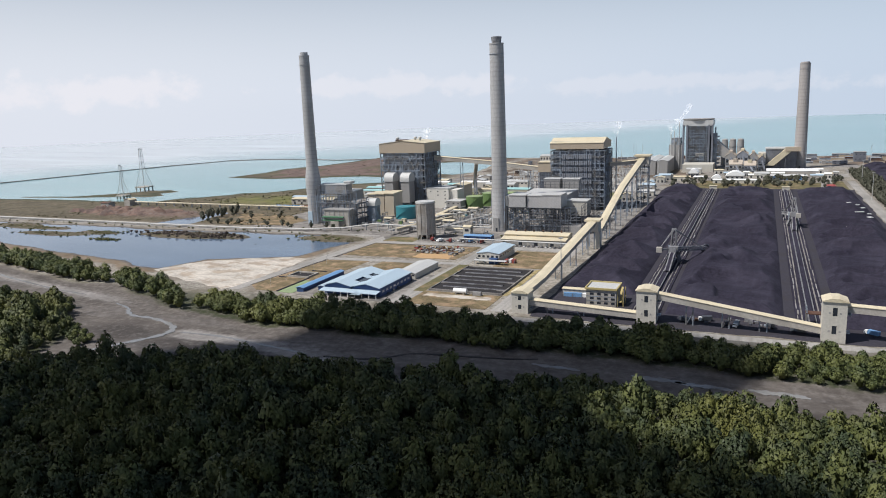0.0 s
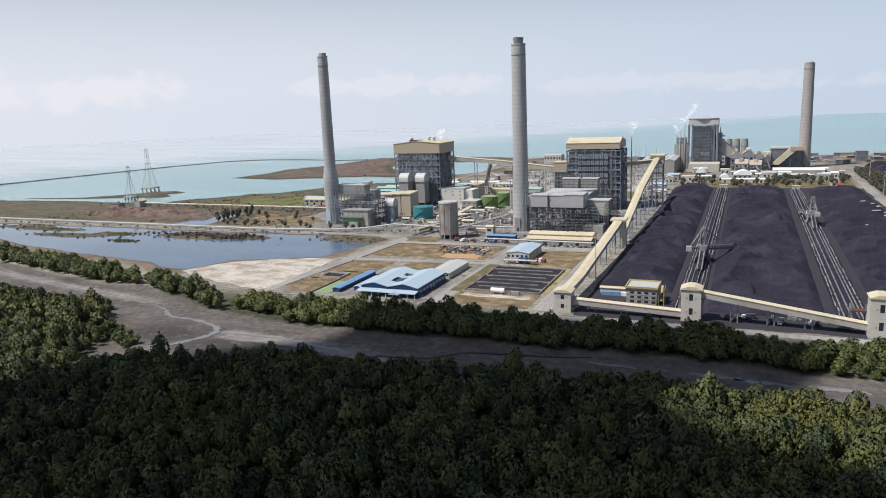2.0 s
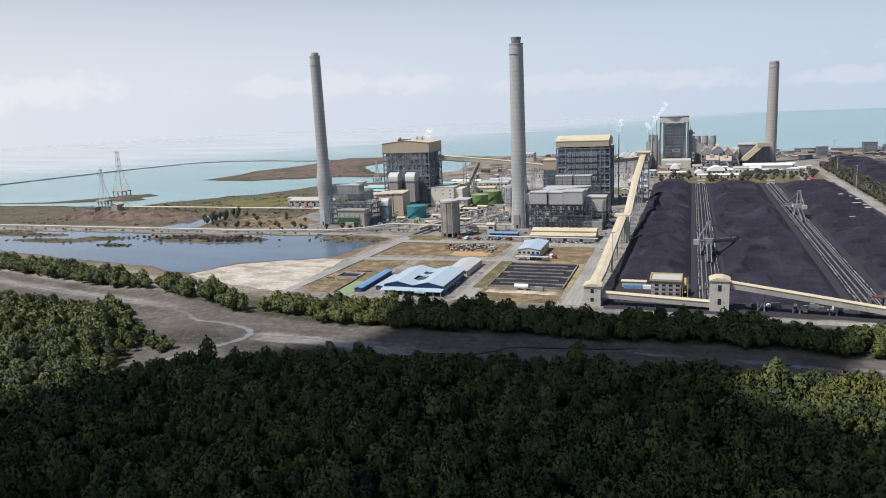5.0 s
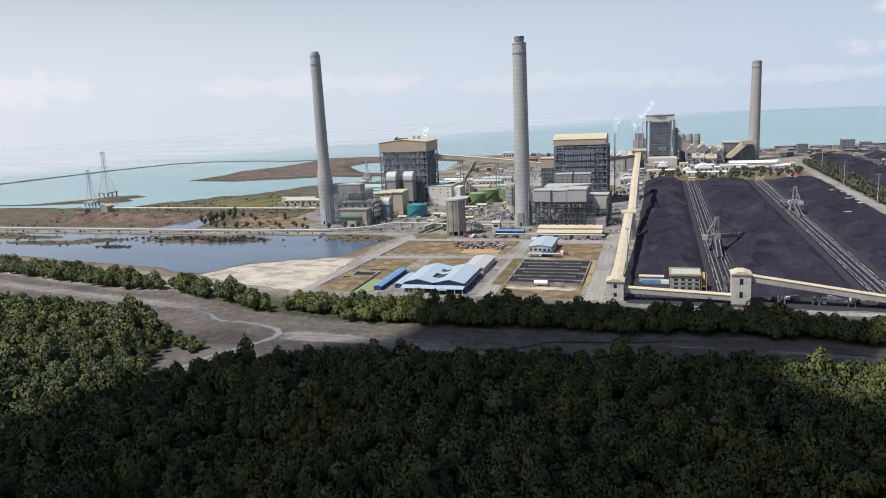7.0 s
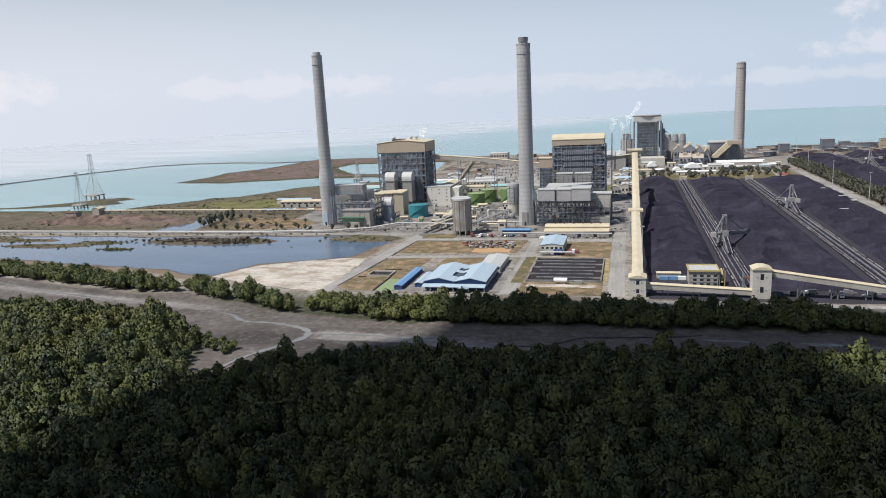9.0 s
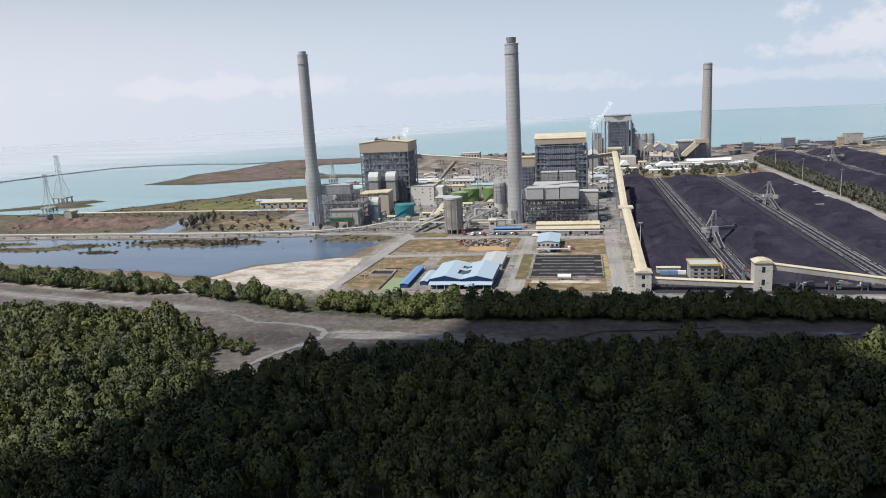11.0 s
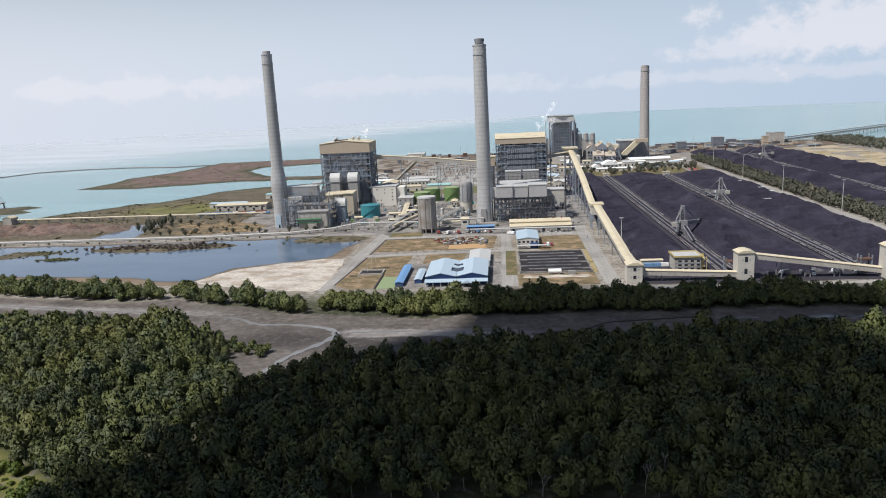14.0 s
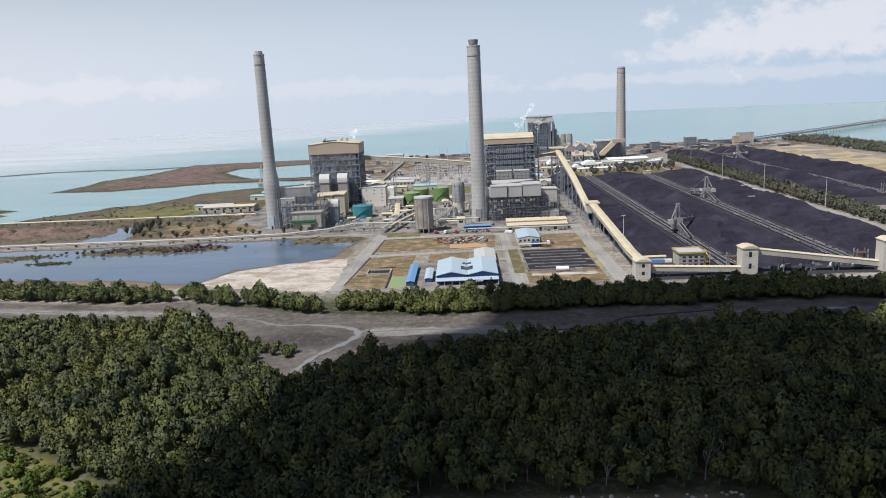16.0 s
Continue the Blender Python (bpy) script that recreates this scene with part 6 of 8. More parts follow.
gable("annex", -263, -245.5, 490, 534, 4.6, 6.2, "y", WHITE_WALL, LIGHT_SHEET, "low annex with a pale grey sheet roof", doors=2, windows=5)
gable("lean_to", -317, -311, 432, 490, 3.0, 3.7, "y", BLUE_WALL, BRIGHT_BLUE, "long open shelter with a bright blue roof", "shelter", "blue shelters")
gable("lean_to", -303, -297.5, 440, 474, 3.0, 3.7, "y", BLUE_WALL, BLUE_ROOF, "open shelter with a bright blue roof", "shelter", "blue shelters")
# the small two-storey office
t = gable("office", -221, -201, 562, 604, 7.8, 9.4, "y", WHITE_WALL, BLUE_ROOF, "white office with a pale blue gable roof", windows=5)
part("stair", beam((-221, 560, 4.2), (-212, 560, 0.3), 1.6, 0.4), DARK_STEEL, t)
part("porch", box(-209, -201.5, 558, 562, 0, 4.4), BLUE_WALL, t, "navy entrance porch")
part("canopy", box(-221, -192, 553, 558, 3.2, 3.5), LIGHT_SHEET, t)
for x in (-220, -211, -202, -193):
    part("post", box(x - 0.12, x + 0.12, 553.2, 553.4, 0, 3.2), STEEL, t)
for i in range(6):
    part("window", box(-201.05, -200.9, 566 + i * 6, 569 + i * 6, 4.6, 6.0), GLASS, t)


def container(x, y, z, long_x, material, label):
    t = thing("container", (x, y, z), label, "container", "freight containers")
    a, b = (6.1, 2.45) if long_x else (2.45, 6.1)
    part("body", box(x - a / 2, x + a / 2, y - b / 2, y + b / 2, z, z + 2.6), material, t)
    for dx in (-a / 2, a / 2):
        for dy in (-b / 2, b / 2):
            part("corner_post", box(x + dx - 0.12, x + dx + 0.12, y + dy - 0.12, y + dy + 0.12, z, z + 2.7), STEEL, t)


for i, m in enumerate((RED, WHITE, RED)):
    container(-195.5 + i * 3.2, 566 + 2 * (i % 2), 0.2, False, m, "freight container on the office yard")
for i, m in enumerate((BRIGHT_BLUE, BRIGHT_BLUE, WHITE)):
    container(-119 + i * 6.4, 474 + i * 0.3, 0.1, True, m, "site container beside the coal pile")
gable("site_shelter", -124, -107, 478, 483, 4.0, 4.5, "x", LIGHT_SHEET, CREAM, "low cream-roofed site shelter", "shelter")

# the yard building with a yellow rim
t = thing("control_building", (-92.5, 464, 0), "grey yard building with a yellow-rimmed flat roof", "building")
part("shell", box(-102.5, -83, 456, 474, 0, 11.0), PALE_CONCRETE, t)
part("roof", box(-103, -82.5, 455.5, 474.5, 11.0, 11.4), LIGHT_SHEET, t)
for a in ((-103.4, -82.1, 455.1, 455.9), (-103.4, -82.1, 474.1, 474.9), (-103.4, -102.6, 455.9, 474.1), (-82.9, -82.1, 455.9, 474.1)):
    part("rim", box(*a, 10.9, 12.2), YELLOW, t, "yellow roof rim")
for k in range(3):
    part("beam", box(-102.6, -82.9, 455.9, 456.1, 3 + 3 * k, 3.5 + 3 * k), STEEL, t)
    for i in range(4):
        part("window", box(-100 + i * 4.6, -97.5 + i * 4.6, 455.88, 456.1, 1.2 + 3 * k, 2.6 + 3 * k), GLASS, t)
for x in (-82, -78.5):
    for y in (457, 466):
        part("stair_post", box(x - 0.25, x + 0.25, y - 0.25, y + 0.25, 0, 11.5), YELLOW, t)
for k in range(4):
    part("stair_flight", beam((-80.2, 457 if k % 2 else 466, 0.4 + 2.7 * k), (-80.2, 466 if k % 2 else 457, 3.1 + 2.7 * k), 1.4, 0.3), YELLOW, t)

# settling basin with its baffles
t = thing("settling_basin", (-192.5, 501, 0), "concrete settling basin with dark slurry and baffles", "basin")
part("slurry", box(-220, -165, 463, 539, 0, 0.8), BASIN, t, "dark wet slurry")
for a in ((-221, -164, 539, 540), (-221, -164, 462, 463), (-221, -220, 463, 539), (-165, -164, 463, 539)):
    part("wall", box(*a, 0, 1.5), BELT, t)
for k in range(6):
    y = 473 + k * 11.2
    x0, x1 = (-220, -171) if k % 2 else (-214, -165)
    part("baffle", box(x0, x1, y - 0.35, y + 0.35, 0, 1.5), MACHINE, t)
    part("weir_slab", box(*((-220, -214) if k % 2 else (-171, -165)), y - 2.2, y + 2.2, 0, 1.3), BELT, t)
    part("sludge_bank", extrude_x([(y + 0.5, 0.8), (y + 4.0, 0.8), (y + 2.6, 1.35), (y + 0.5, 1.6)], x0, x1), COAL_FLOOR, t)
slab("sand_strip", ragged_patch(rect(-163.4, -159.6, 462, 545), 4, 0.5, 9), surface("yellow_sand", (0.34, 0.27, 0.14), 0.95, vary=0.3, big=0.1, small=0.6, second=(0.18, 0.15, 0.06)), "yellow sand beside the basin", 0.17)
t = thing("white_tank", (-193, 458, 0), "white horizontal tank on saddles", "tank")
part("shell", pipe([(-199, 458, 2.7), (-198.6, 458, 2.7), (-189.4, 458, 2.7), (-189, 458, 2.7)], 1.8, 16), WHITE, t)
for x in (-197, -191):
    part("saddle", box(x - 0.5, x + 0.5, 456.5, 459.5, 0, 2.0), PALE_CONCRETE, t)
container(-181, 458, 0.1, True, GREY_SHEET, "grey plant container beside the basin")
# clarifier pit and drains on the dry field
t = thing("clarifier_pit", (-343, 478, 0), "low concrete pit with dark water", "pit")
part("water", box(-352, -334, 471, 485, 0.16, 0.5), BASIN, t)
for a in ((-353, -333, 485, 486), (-353, -333, 470, 471), (-353, -352, 471, 485), (-334, -333, 471, 485)):
    part("wall", box(*a, 0.1, 1.6), PALE_CONCRETE, t)
for x0, x1, y0, y1 in ((-333, -331.6, 428, 470), (-360, -353, 468, 469.2), (-345, -331, 494, 495)):
    single("drain", box(x0, x1, y0, y1, 0.1, 0.7), COAL_FLOOR, ((x0 + x1) / 2, (y0 + y1) / 2, 0.1), "dark open drain in dry grass", "drain")
for pts in ([(-367, 440), (-365.6, 440), (-357.4, 537), (-358.8, 537)], [(-358, 549), (-356.6, 549), (-352.6, 618), (-354, 618)], [(-354, 618.5), (-240, 622.5), (-240, 623.7), (-354, 619.7)]):
    slab("kerb", pts, COAL_FLOOR, "dark roadside drain", 0.2)

# long cream shed
t = thing("cream_shed", (-195, 652, 0), "long cream shed with stepped roof and vents", "shed")
part("shell", box(-226.5, -163.5, 641, 668, 0, 5.6), PALE_CONCRETE, t)
part("lower_roof", extrude_x([(640, 5.4), (651, 6.8), (651, 7.1), (640, 5.8)], -227, -163), CREAM, t)
part("clerestory", box(-226.5, -163.5, 651, 668, 5.6, 8.6), CREAM, t)
part("upper_roof", extrude_x([(650, 8.4), (659.5, 10.0), (669, 8.4), (669, 8.8), (659.5, 10.4), (650, 8.8)], -227, -163), CREAM, t)
for i in range(6):
    part("roof_vent", lathe(-217 + i * 9, 659.5, [(0.8, 10.2), (0.8, 11.4), (1.2, 11.6), (0.3, 12.2)], 10), RUST, t)
for i in range(12):
    part("bay_door", box(-225 + i * 5.2, -221.5 + i * 5.2, 640.9, 641.2, 0.1, 3.8), GREY_SHEET if i % 3 else GLASS, t)
gable("blue_shed", -272, -243, 656, 666, 4.0, 4.6, "x", BLUE_WALL, BRIGHT_BLUE, "low shed with bright blue roof", doors=3)

# silos and tanks
t = thing("ash_silo", (-314, 657, 0), "tall stained concrete ash silo over a truck bay", "silo", "ash silos")
part("barrel", lathe(-314, 657, [(9.4, 4.6), (9.4, 37.2), (9.0, 37.3)], 40), SILO_WALL, t)
part("rim", lathe(-314, 657, [(9.4, 36.8), (10.0, 36.8), (10.0, 38.4), (9.3, 38.4)], 40), LIGHT_SHEET, t)
part("roof", lathe(-314, 657, [(9.2, 37.4), (3.0, 38.9), (0.6, 39.0)], 32), LIGHT_SHEET, t)
for k in range(10):
    a = 2 * math.pi * k / 10 + 0.2
    x, y = -314 + 9.5 * math.cos(a), 657 + 9.5 * math.sin(a)
    part("pilaster", box(x - 0.45, x + 0.45, y - 0.45, y + 0.45, 0, 37), SILO_WALL, t)
for a in (0, 1, 2, 3):
    x, y = -314 + 7 * math.cos(a * math.pi / 2 + 0.785), 657 + 7 * math.sin(a * math.pi / 2 + 0.785)
    part("leg", box(x - 1, x + 1, y - 1, y + 1, 0, 4.8), PALE_CONCRETE, t)
part("hopper", lathe(-314, 657, [(1.5, 2.4), (8.5, 4.8)], 24), DARK_STEEL, t)
part("bay_wall", box(-320, -308, 660, 664, 0, 4.6), RUST, t)
t = thing("ash_silo", (-278, 779, 0), "grey ribbed steel silo on a white drum base", "silo", "ash silos")
part("base_drum", lathe(-278, 779, [(7.4, 0), (7.4, 14)], 32), WHITE_WALL, t)
part("barrel", lathe(-278, 779, [(7.7, 14), (7.7, 36), (6.8, 38.2), (1.0, 40)], 32), GREY_SHEET, t)
for z in (18, 23, 28, 33):
    part("hoop", lathe(-278, 779, [(7.75, z), (8.0, z), (8.0, z + 0.6), (7.75, z + 0.6)], 32), STEEL, t)
for k in range(9):
    a = k * 2 * math.pi / 9
    part("rib", box(-278 + 7.9 * math.cos(a) - 0.25, -278 + 7.9 * math.cos(a) + 0.25, 779 + 7.9 * math.sin(a) - 0.25, 779 + 7.9 * math.sin(a) + 0.25, 14, 36), STEEL, t)


PALE_GREEN = surface("pale_green_roof", (0.27, 0.34, 0.17), 0.55, vary=0.08)


def tank(x, y, r, h, material, label, group, rail=True):
    t = thing("storage_tank", (x, y, 0), label, "tank", group)
    shell = part("shell", lathe(x, y, [(r, 0), (r, h)], 40), material, t)
    roof = part("roof", lathe(x, y, [(r + 0.15, h), (r + 0.15, h + 0.25), (r * 0.4, h + 1.2), (0.3, h + 1.5)], 40), PALE_GREEN if material is GREEN else material, t)
    stair = bmesh.new()
    for k in range(24):
        a = -2.4 + k * 0.07
        z = h * k / 24
        cx, cy = x + (r + 0.5) * math.cos(a), y + (r + 0.5) * math.sin(a)
        box(cx - 0.5, cx + 0.5, cy - 0.5, cy + 0.5, z, z + 0.5, stair)
    part("stair", stair, material, shell)
    bm = bmesh.new()
    for k in range(24):
        a, b = 2 * math.pi * k / 24, 2 * math.pi * (k + 1) / 24
        beam((x + r * math.cos(a), y + r * math.sin(a), h + 1.2), (x + r * math.cos(b), y + r * math.sin(b), h + 1.2), 0.12, bm=bm)
        beam((x + r * math.cos(a), y + r * math.sin(a), h), (x + r * math.cos(a), y + r * math.sin(a), h + 1.2), 0.1, bm=bm)
    part("handrail", bm, STEEL, roof)


tank(-397, 775, 12.2, 14.5, TEAL, "teal water tank with a spiral stair", "storage tanks")
tank(-342, 866, 11, 16, GREEN, "green oil tank with a spiral stair", "storage tanks")
tank(-331, 896, 11, 17, GREEN, "green oil tank with a spiral stair", "storage tanks")
tank(-303, 893, 11, 18, GREEN, "green oil tank beside the steel silo", "storage tanks")

# service buildings round the first unit
t = block("service_block", -410, -377, 862, 892, 26, OFF_WHITE, LIGHT_SHEET, "white windowed service block beside the boiler house")
for i, j in ((1, 4), (3, 4), (5, 4), (5, 3), (5, 2), (1, 1), (2, 1), (5, 1), (3, 3)):
    x, z = -408 + i * 5.2, 3 + j * 4.8
    part("window", box(x - 0.8, x + 0.8, 861.9, 862.2, z - 0.7, z + 0.7), GLASS, t)
part("side_wing", box(-376.6, -366, 866, 890, 0, 24), OFF_WHITE, t)
gable("beige_hall", -408, -388, 935, 975, 21, 23, "y", BEIGE, CREAM, "beige hall with a pale roof behind the boiler house")
gable("low_hall", -400, -352, 1060, 1085, 9, 11, "x", WHITE_WALL, LIGHT_SHEET, "long low hall with a pale roof", windows=8)
gable("low_hall", -395, -345, 1110, 1130, 8, 10, "x", WHITE_WALL, LIGHT_SHEET, "long low hall with a pale roof", windows=8)
block("store_block", -372, -352, 842, 866, 12, GREY_SHEET, LIGHT_SHEET, "grey store between tanks", rows=2, cols=3)
for i, (x, y, w, d, h) in enumerate(((-372, 760, 14, 8, 5), (-358, 745, 12, 8, 5), (-352, 770, 16, 9, 6), (-345, 800, 18, 8, 7), (-330, 812, 12, 10, 8), (-412, 745, 10, 7, 4), (-366, 720, 10, 7, 4), (-330, 735, 14, 6, 5), (-300, 820, 8, 22, 8), (-290, 850, 8, 26, 8))):
    gable("pump_house", x, x + w, y, y + d, h, h + 1.0, "x" if w > d else "y", WHITE_WALL, CREAM, "small cream-roofed pump house", group="pump houses", doors=1, windows=2)


def esp(x0, x1, y0, y1, label, casings, deck):
    """Gas cleaning plant: an open steel frame carrying casings, hoppers and ducts."""
    t = thing("gas_cleaning_plant", ((x0 + x1) / 2, (y0 + y1) / 2, 0), label, "gas plant", "gas cleaning plants")
    nx = max(3, int((x1 - x0) / 8))
    steel_frame(t, x0, x1, y0, y1, deck, nx, 3, [deck * 0.25, deck * 0.5, deck * 0.75, deck - 0.5], 0.8, DARK_STEEL)
    for k in range(nx):
        xa, xb = x0 + (x1 - x0) * k / nx, x0 + (x1 - x0) * (k + 1) / nx
        part("brace", beam((xa, y0 - 0.2, deck * 0.25), (xb, y0 - 0.2, deck * 0.5), 0.45), DARK_STEEL, t)
        part("hopper", solid([(xa + 1, y0 + 3, deck), (xb - 1, y0 + 3, deck), (xb - 1, y0 + 12, deck), (xa + 1, y0 + 12, deck), ((xa + xb) / 2 - 0.5, y0 + 7, deck - 7), ((xa + xb) / 2 + 0.5, y0 + 7, deck - 7), ((xa + xb) / 2 + 0.5, y0 + 8, deck - 7), ((xa + xb) / 2 - 0.5, y0 + 8, deck - 7)],
                             [(0, 1, 2, 3), (4, 7, 6, 5), (0, 4, 5, 1), (1, 5, 6, 2), (2, 6, 7, 3), (3, 7, 4, 0)]), GREY_SHEET, t)
    for ax, bx, ay, by, za, zb, m in casings:
        part("casing", box(ax, bx, ay, by, za, zb), m, t)
        part("casing_roof", box(ax - 0.5, bx + 0.5, ay - 0.5, by + 0.5, zb, zb + 0.8), LIGHT_SHEET if m is not TAN else CREAM, t)
    for f in (0.25, 0.5, 0.75):
        bm = bmesh.new()
        railing(bm, x0, x1, y0 - 0.8, deck * f + 0.4)
        box(x0, x1, y0 - 1.2, y0, deck * f, deck * f + 0.3, bm)
        part("walkway", bm, STEEL, t)
    rng = random.Random(int(y0 + x0))
    for k in range(22):
        x, z = rng.uniform(x0, x1 - 6), rng.choice((0, 0, deck * 0.25, deck * 0.5)) + 0.4
        w, h = rng.uniform(2, 7), rng.uniform(2, deck * 0.22)
        y = y0 + rng.uniform(0.5, 4)
        part("equipment", box(x, x + w, y, y + 3, z, z + h), rng.choice((GREY_SHEET, BLUE_STEEL, DARK_STEEL, STEEL, LIGHT_SHEET)), t)
    for k in range(8):
        x = rng.uniform(x0 + 2, x1 - 2)
        x2 = min(x1, x + rng.uniform(3, 12))
        z = deck * rng.choice((0.25, 0.5, 0.75)) + 2
        part("pipe", pipe([(x, y0 - 0.6, 0), (x, y0 - 0.6, z), (x2, y0 - 0.6, z), (x2, y0 + 3, z)], 0.4, 8), rng.choice((LIGHT_SHEET, STEEL)), t)
    return t


E1 = esp(-481, -431, 716, 770, "grey gas cleaning plant on a steel frame by a chimney",
         [(-486, -449, 724, 738, 35, 46, GREY_SHEET), (-472, -450, 740, 766, 25, 36, GREY_SHEET), (-454, -445, 728, 738, 46.8, 49, LIGHT_SHEET)], 25)
lattice(E1, "x", 716, -484, -446, 20, 46, 10, 9, 0.4, STEEL, 91)
lattice(E1, "x", 722, -484, -434, 2, 40, 12, 12, 0.4, STEEL, 92)
lattice(E1, "x", 708, -488, -468, 1, 34, 5, 11, 0.35, STEEL, 93)
lattice(E1, "y", -431, 700, 768, 1, 30, 12, 9, 0.4, STEEL, 94)
part("compressor_house", box(-468, -434, 703, 719, 0, 19), PALE_CONCRETE, E1, "stained concrete house")
part("house_roof", box(-469, -433, 702, 720, 19, 20), GREY_SHEET, E1)
part("green_awning", extrude_x([(700.5, 10.4), (703, 11.2), (703, 11.8), (700.5, 11.0)], -470, -441), DARK_GREEN, E1, "green awning")
part("green_awning", extrude_x([(700.5, 6.8), (703, 7.4), (703, 7.8), (700.5, 7.2)], -470, -441), DARK_GREEN, E1, "green awning")
part("lean_shed", box(-457, -446, 698, 703, 0, 6.0), PALE_CONCRETE, E1)
for k in range(6):
    part("pilaster", box(-467.5 + k * 6.4, -466.7 + k * 6.4, 702.6, 703.2, 0, 19), CONCRETE, E1)
# beige fan houses and hood between gas plant and boiler
t = thing("fan_house", (-438, 802, 0), "beige fan house with stepped cream roofs", "building")
for k, (x0, x1) in enumerate(((-458, -447), (-446, -435), (-434, -421))):
    part("bay", box(x0, x1, 790, 814, 0, 26 + k * 0.6), BEIGE, t)
    part("roof", extrude_x([(789, 26 + k * 0.6), (815, 26 + k * 0.6), (815, 28 + k * 0.6), (789, 27 + k * 0.6)], x0 - 0.4, x1 + 0.4), CREAM, t, "cream monopitch roof")
t = thing("air_duct", (-430, 752, 0), "small rounded duct hood on a grey trunk", "duct", "boiler air ducts")
hood = [(742 + 7 + 7 * math.cos(a * math.pi / 10), 21 + 7 * math.sin(a * math.pi / 10)) for a in range(11)]
part("hood", extrude_x([(756, 19)] + hood + [(742, 19)], -434, -421), LIGHT_SHEET, t)
part("trunk", box(-433.5, -421.5, 743, 755, 0, 19.2), STEEL, t)
E2 = esp(-243, -176, 712, 790, "pale grey gas cleaning plant on a dark steel frame",
         [(-240, -222, 706, 728, 27, 39, MID_SHEET), (-221.2, -205, 708, 730, 26, 38.5, MID_SHEET), (-204, -184, 704, 728, 27, 40, MID_SHEET), (-236, -186, 732, 788, 26, 36, GREY_SHEET), (-229, -210, 800, 812, 30, 46, GREY_SHEET), (-207, -188, 800, 812, 30, 46, GREY_SHEET)], 26)
lattice(E2, "x", 703, -242, -176, 1, 27, 16, 9, 0.4, DARK_STEEL, 81)
lattice(E2, "x", 709, -242, -164, 1, 27, 14, 8, 0.4, STEEL, 82)
lattice(E2, "y", -163, 704, 790, 1, 30, 14, 9, 0.4, DARK_STEEL, 83)
lattice(E2, "x", 795, -242, -176, 1, 44, 12, 12, 0.4, DARK_STEEL, 84)
part("shield", box(-186, -163, 728, 746, 16, 31), WHITE_WALL, E2, "off-white sheeted box")
part("shield_roof", box(-186.6, -162.4, 727.4, 746.6, 31, 31.8), LIGHT_SHEET, E2)
for x in (-185, -174, -164):
    for y in (729, 745):
        part("column", box(x - 0.5, x + 0.5, y - 0.5, y + 0.5, 0, 16), DARK_STEEL, E2)
part("switch_house", box(-184, -164, 704, 722, 0, 9), GREY_SHEET, E2)
part("elbow_duct", box(-250, -238, 712, 722, 27, 38), LIGHT_SHEET, E2)
for x in (-229, -218, -207, -196):
    part("support", box(x - 0.6, x + 0.6, 801, 811, 0, 30.2), DARK_STEEL, E2)


# pipe racks: tubes carried on goalposts
def pipe_rack(points, count, label, wide=4.0):
    t = thing("pipe_rack", (points[0][0], points[0][1], 0), label, "pipe rack", "pipe racks")
    for k in range(count):
        off = (k - (count - 1) / 2) * wide / max(count, 1)
        pts = []
        for i, p in enumerate(points):
            q = points[min(i + 1, len(points) - 1)]
            o = points[max(i - 1, 0)]
            d = Vector((q[0] - o[0], q[1] - o[1], 0)).normalized()
            pts.append((p[0] - d.y * off, p[1] + d.x * off, p[2] + 0.5))
        part("pipe", pipe(pts, 0.42 if k % 2 else 0.6, 8), (LIGHT_SHEET, GREY_SHEET, PALE_CONCRETE)[k % 3], t)
    for p, q in zip(points, points[1:]):
        p, q = Vector(p), Vector(q)
        d = (q - p)
        s = Vector((-d.y, d.x, 0)).normalized() * wide / 2
        n = max(1, int(d.length / 13))
        for i in range(n):
            c = p + d * ((i + 0.5) / n)
            bm = bmesh.new()
            for e in (-1, 1):
                beam((c.x + s.x * e, c.y + s.y * e, 0), (c.x + s.x * e, c.y + s.y * e, c.z), 0.35, bm=bm)
            beam((c.x - s.x, c.y - s.y, c.z - 0.1), (c.x + s.x, c.y + s.y, c.z - 0.1), 0.35, bm=bm)
            part("goalpost", bm, STEEL, t)


pipe_rack([(-1120, 672, 2.0), (-560, 660, 2.0), (-470, 668, 2.0), (-425, 676, 3.5), (-395, 690, 6.5), (-324, 682, 6.5)], 3, "long pale pipeline along the pond, rising to the silo")
pipe_rack([(-304, 690, 7), (-255, 690, 7)], 3, "pipe rack on steel goalposts")
pipe_rack([(-360, 660, 5), (-345, 760, 6), (-315, 800, 7)], 4, "pipe rack on steel goalposts")
pipe_rack([(-308, 672, 8), (-285, 760, 8), (-278, 860, 8)], 4, "pipe rack on steel goalposts", 6)
pipe_rack([(-268, 640, 4), (-160, 636, 4)], 2, "low pipe rack on steel goalposts")
t = gable("transfer_house", -279, -271, 672, 680, 10, 11.4, "x", WHITE_WALL, CREAM, "small beige transfer house", windows=1)
gallery([(-330, 760, 3), (-345, 690, 5), (-352, 662, 5)], 3.2, 2.6, "narrow conveyor gallery beside the pipe racks")
gallery([(-352, 742, 4), (-356, 800, 4), (-361, 862, 4)], 6.0, 1.6, "long low turquoise-roofed pipe gallery between the tanks", (), "pipe galleries")
gallery([(-270, 676, 5), (-300, 676, 5)], 3.0, 2.4, "narrow pale conveyor gallery")

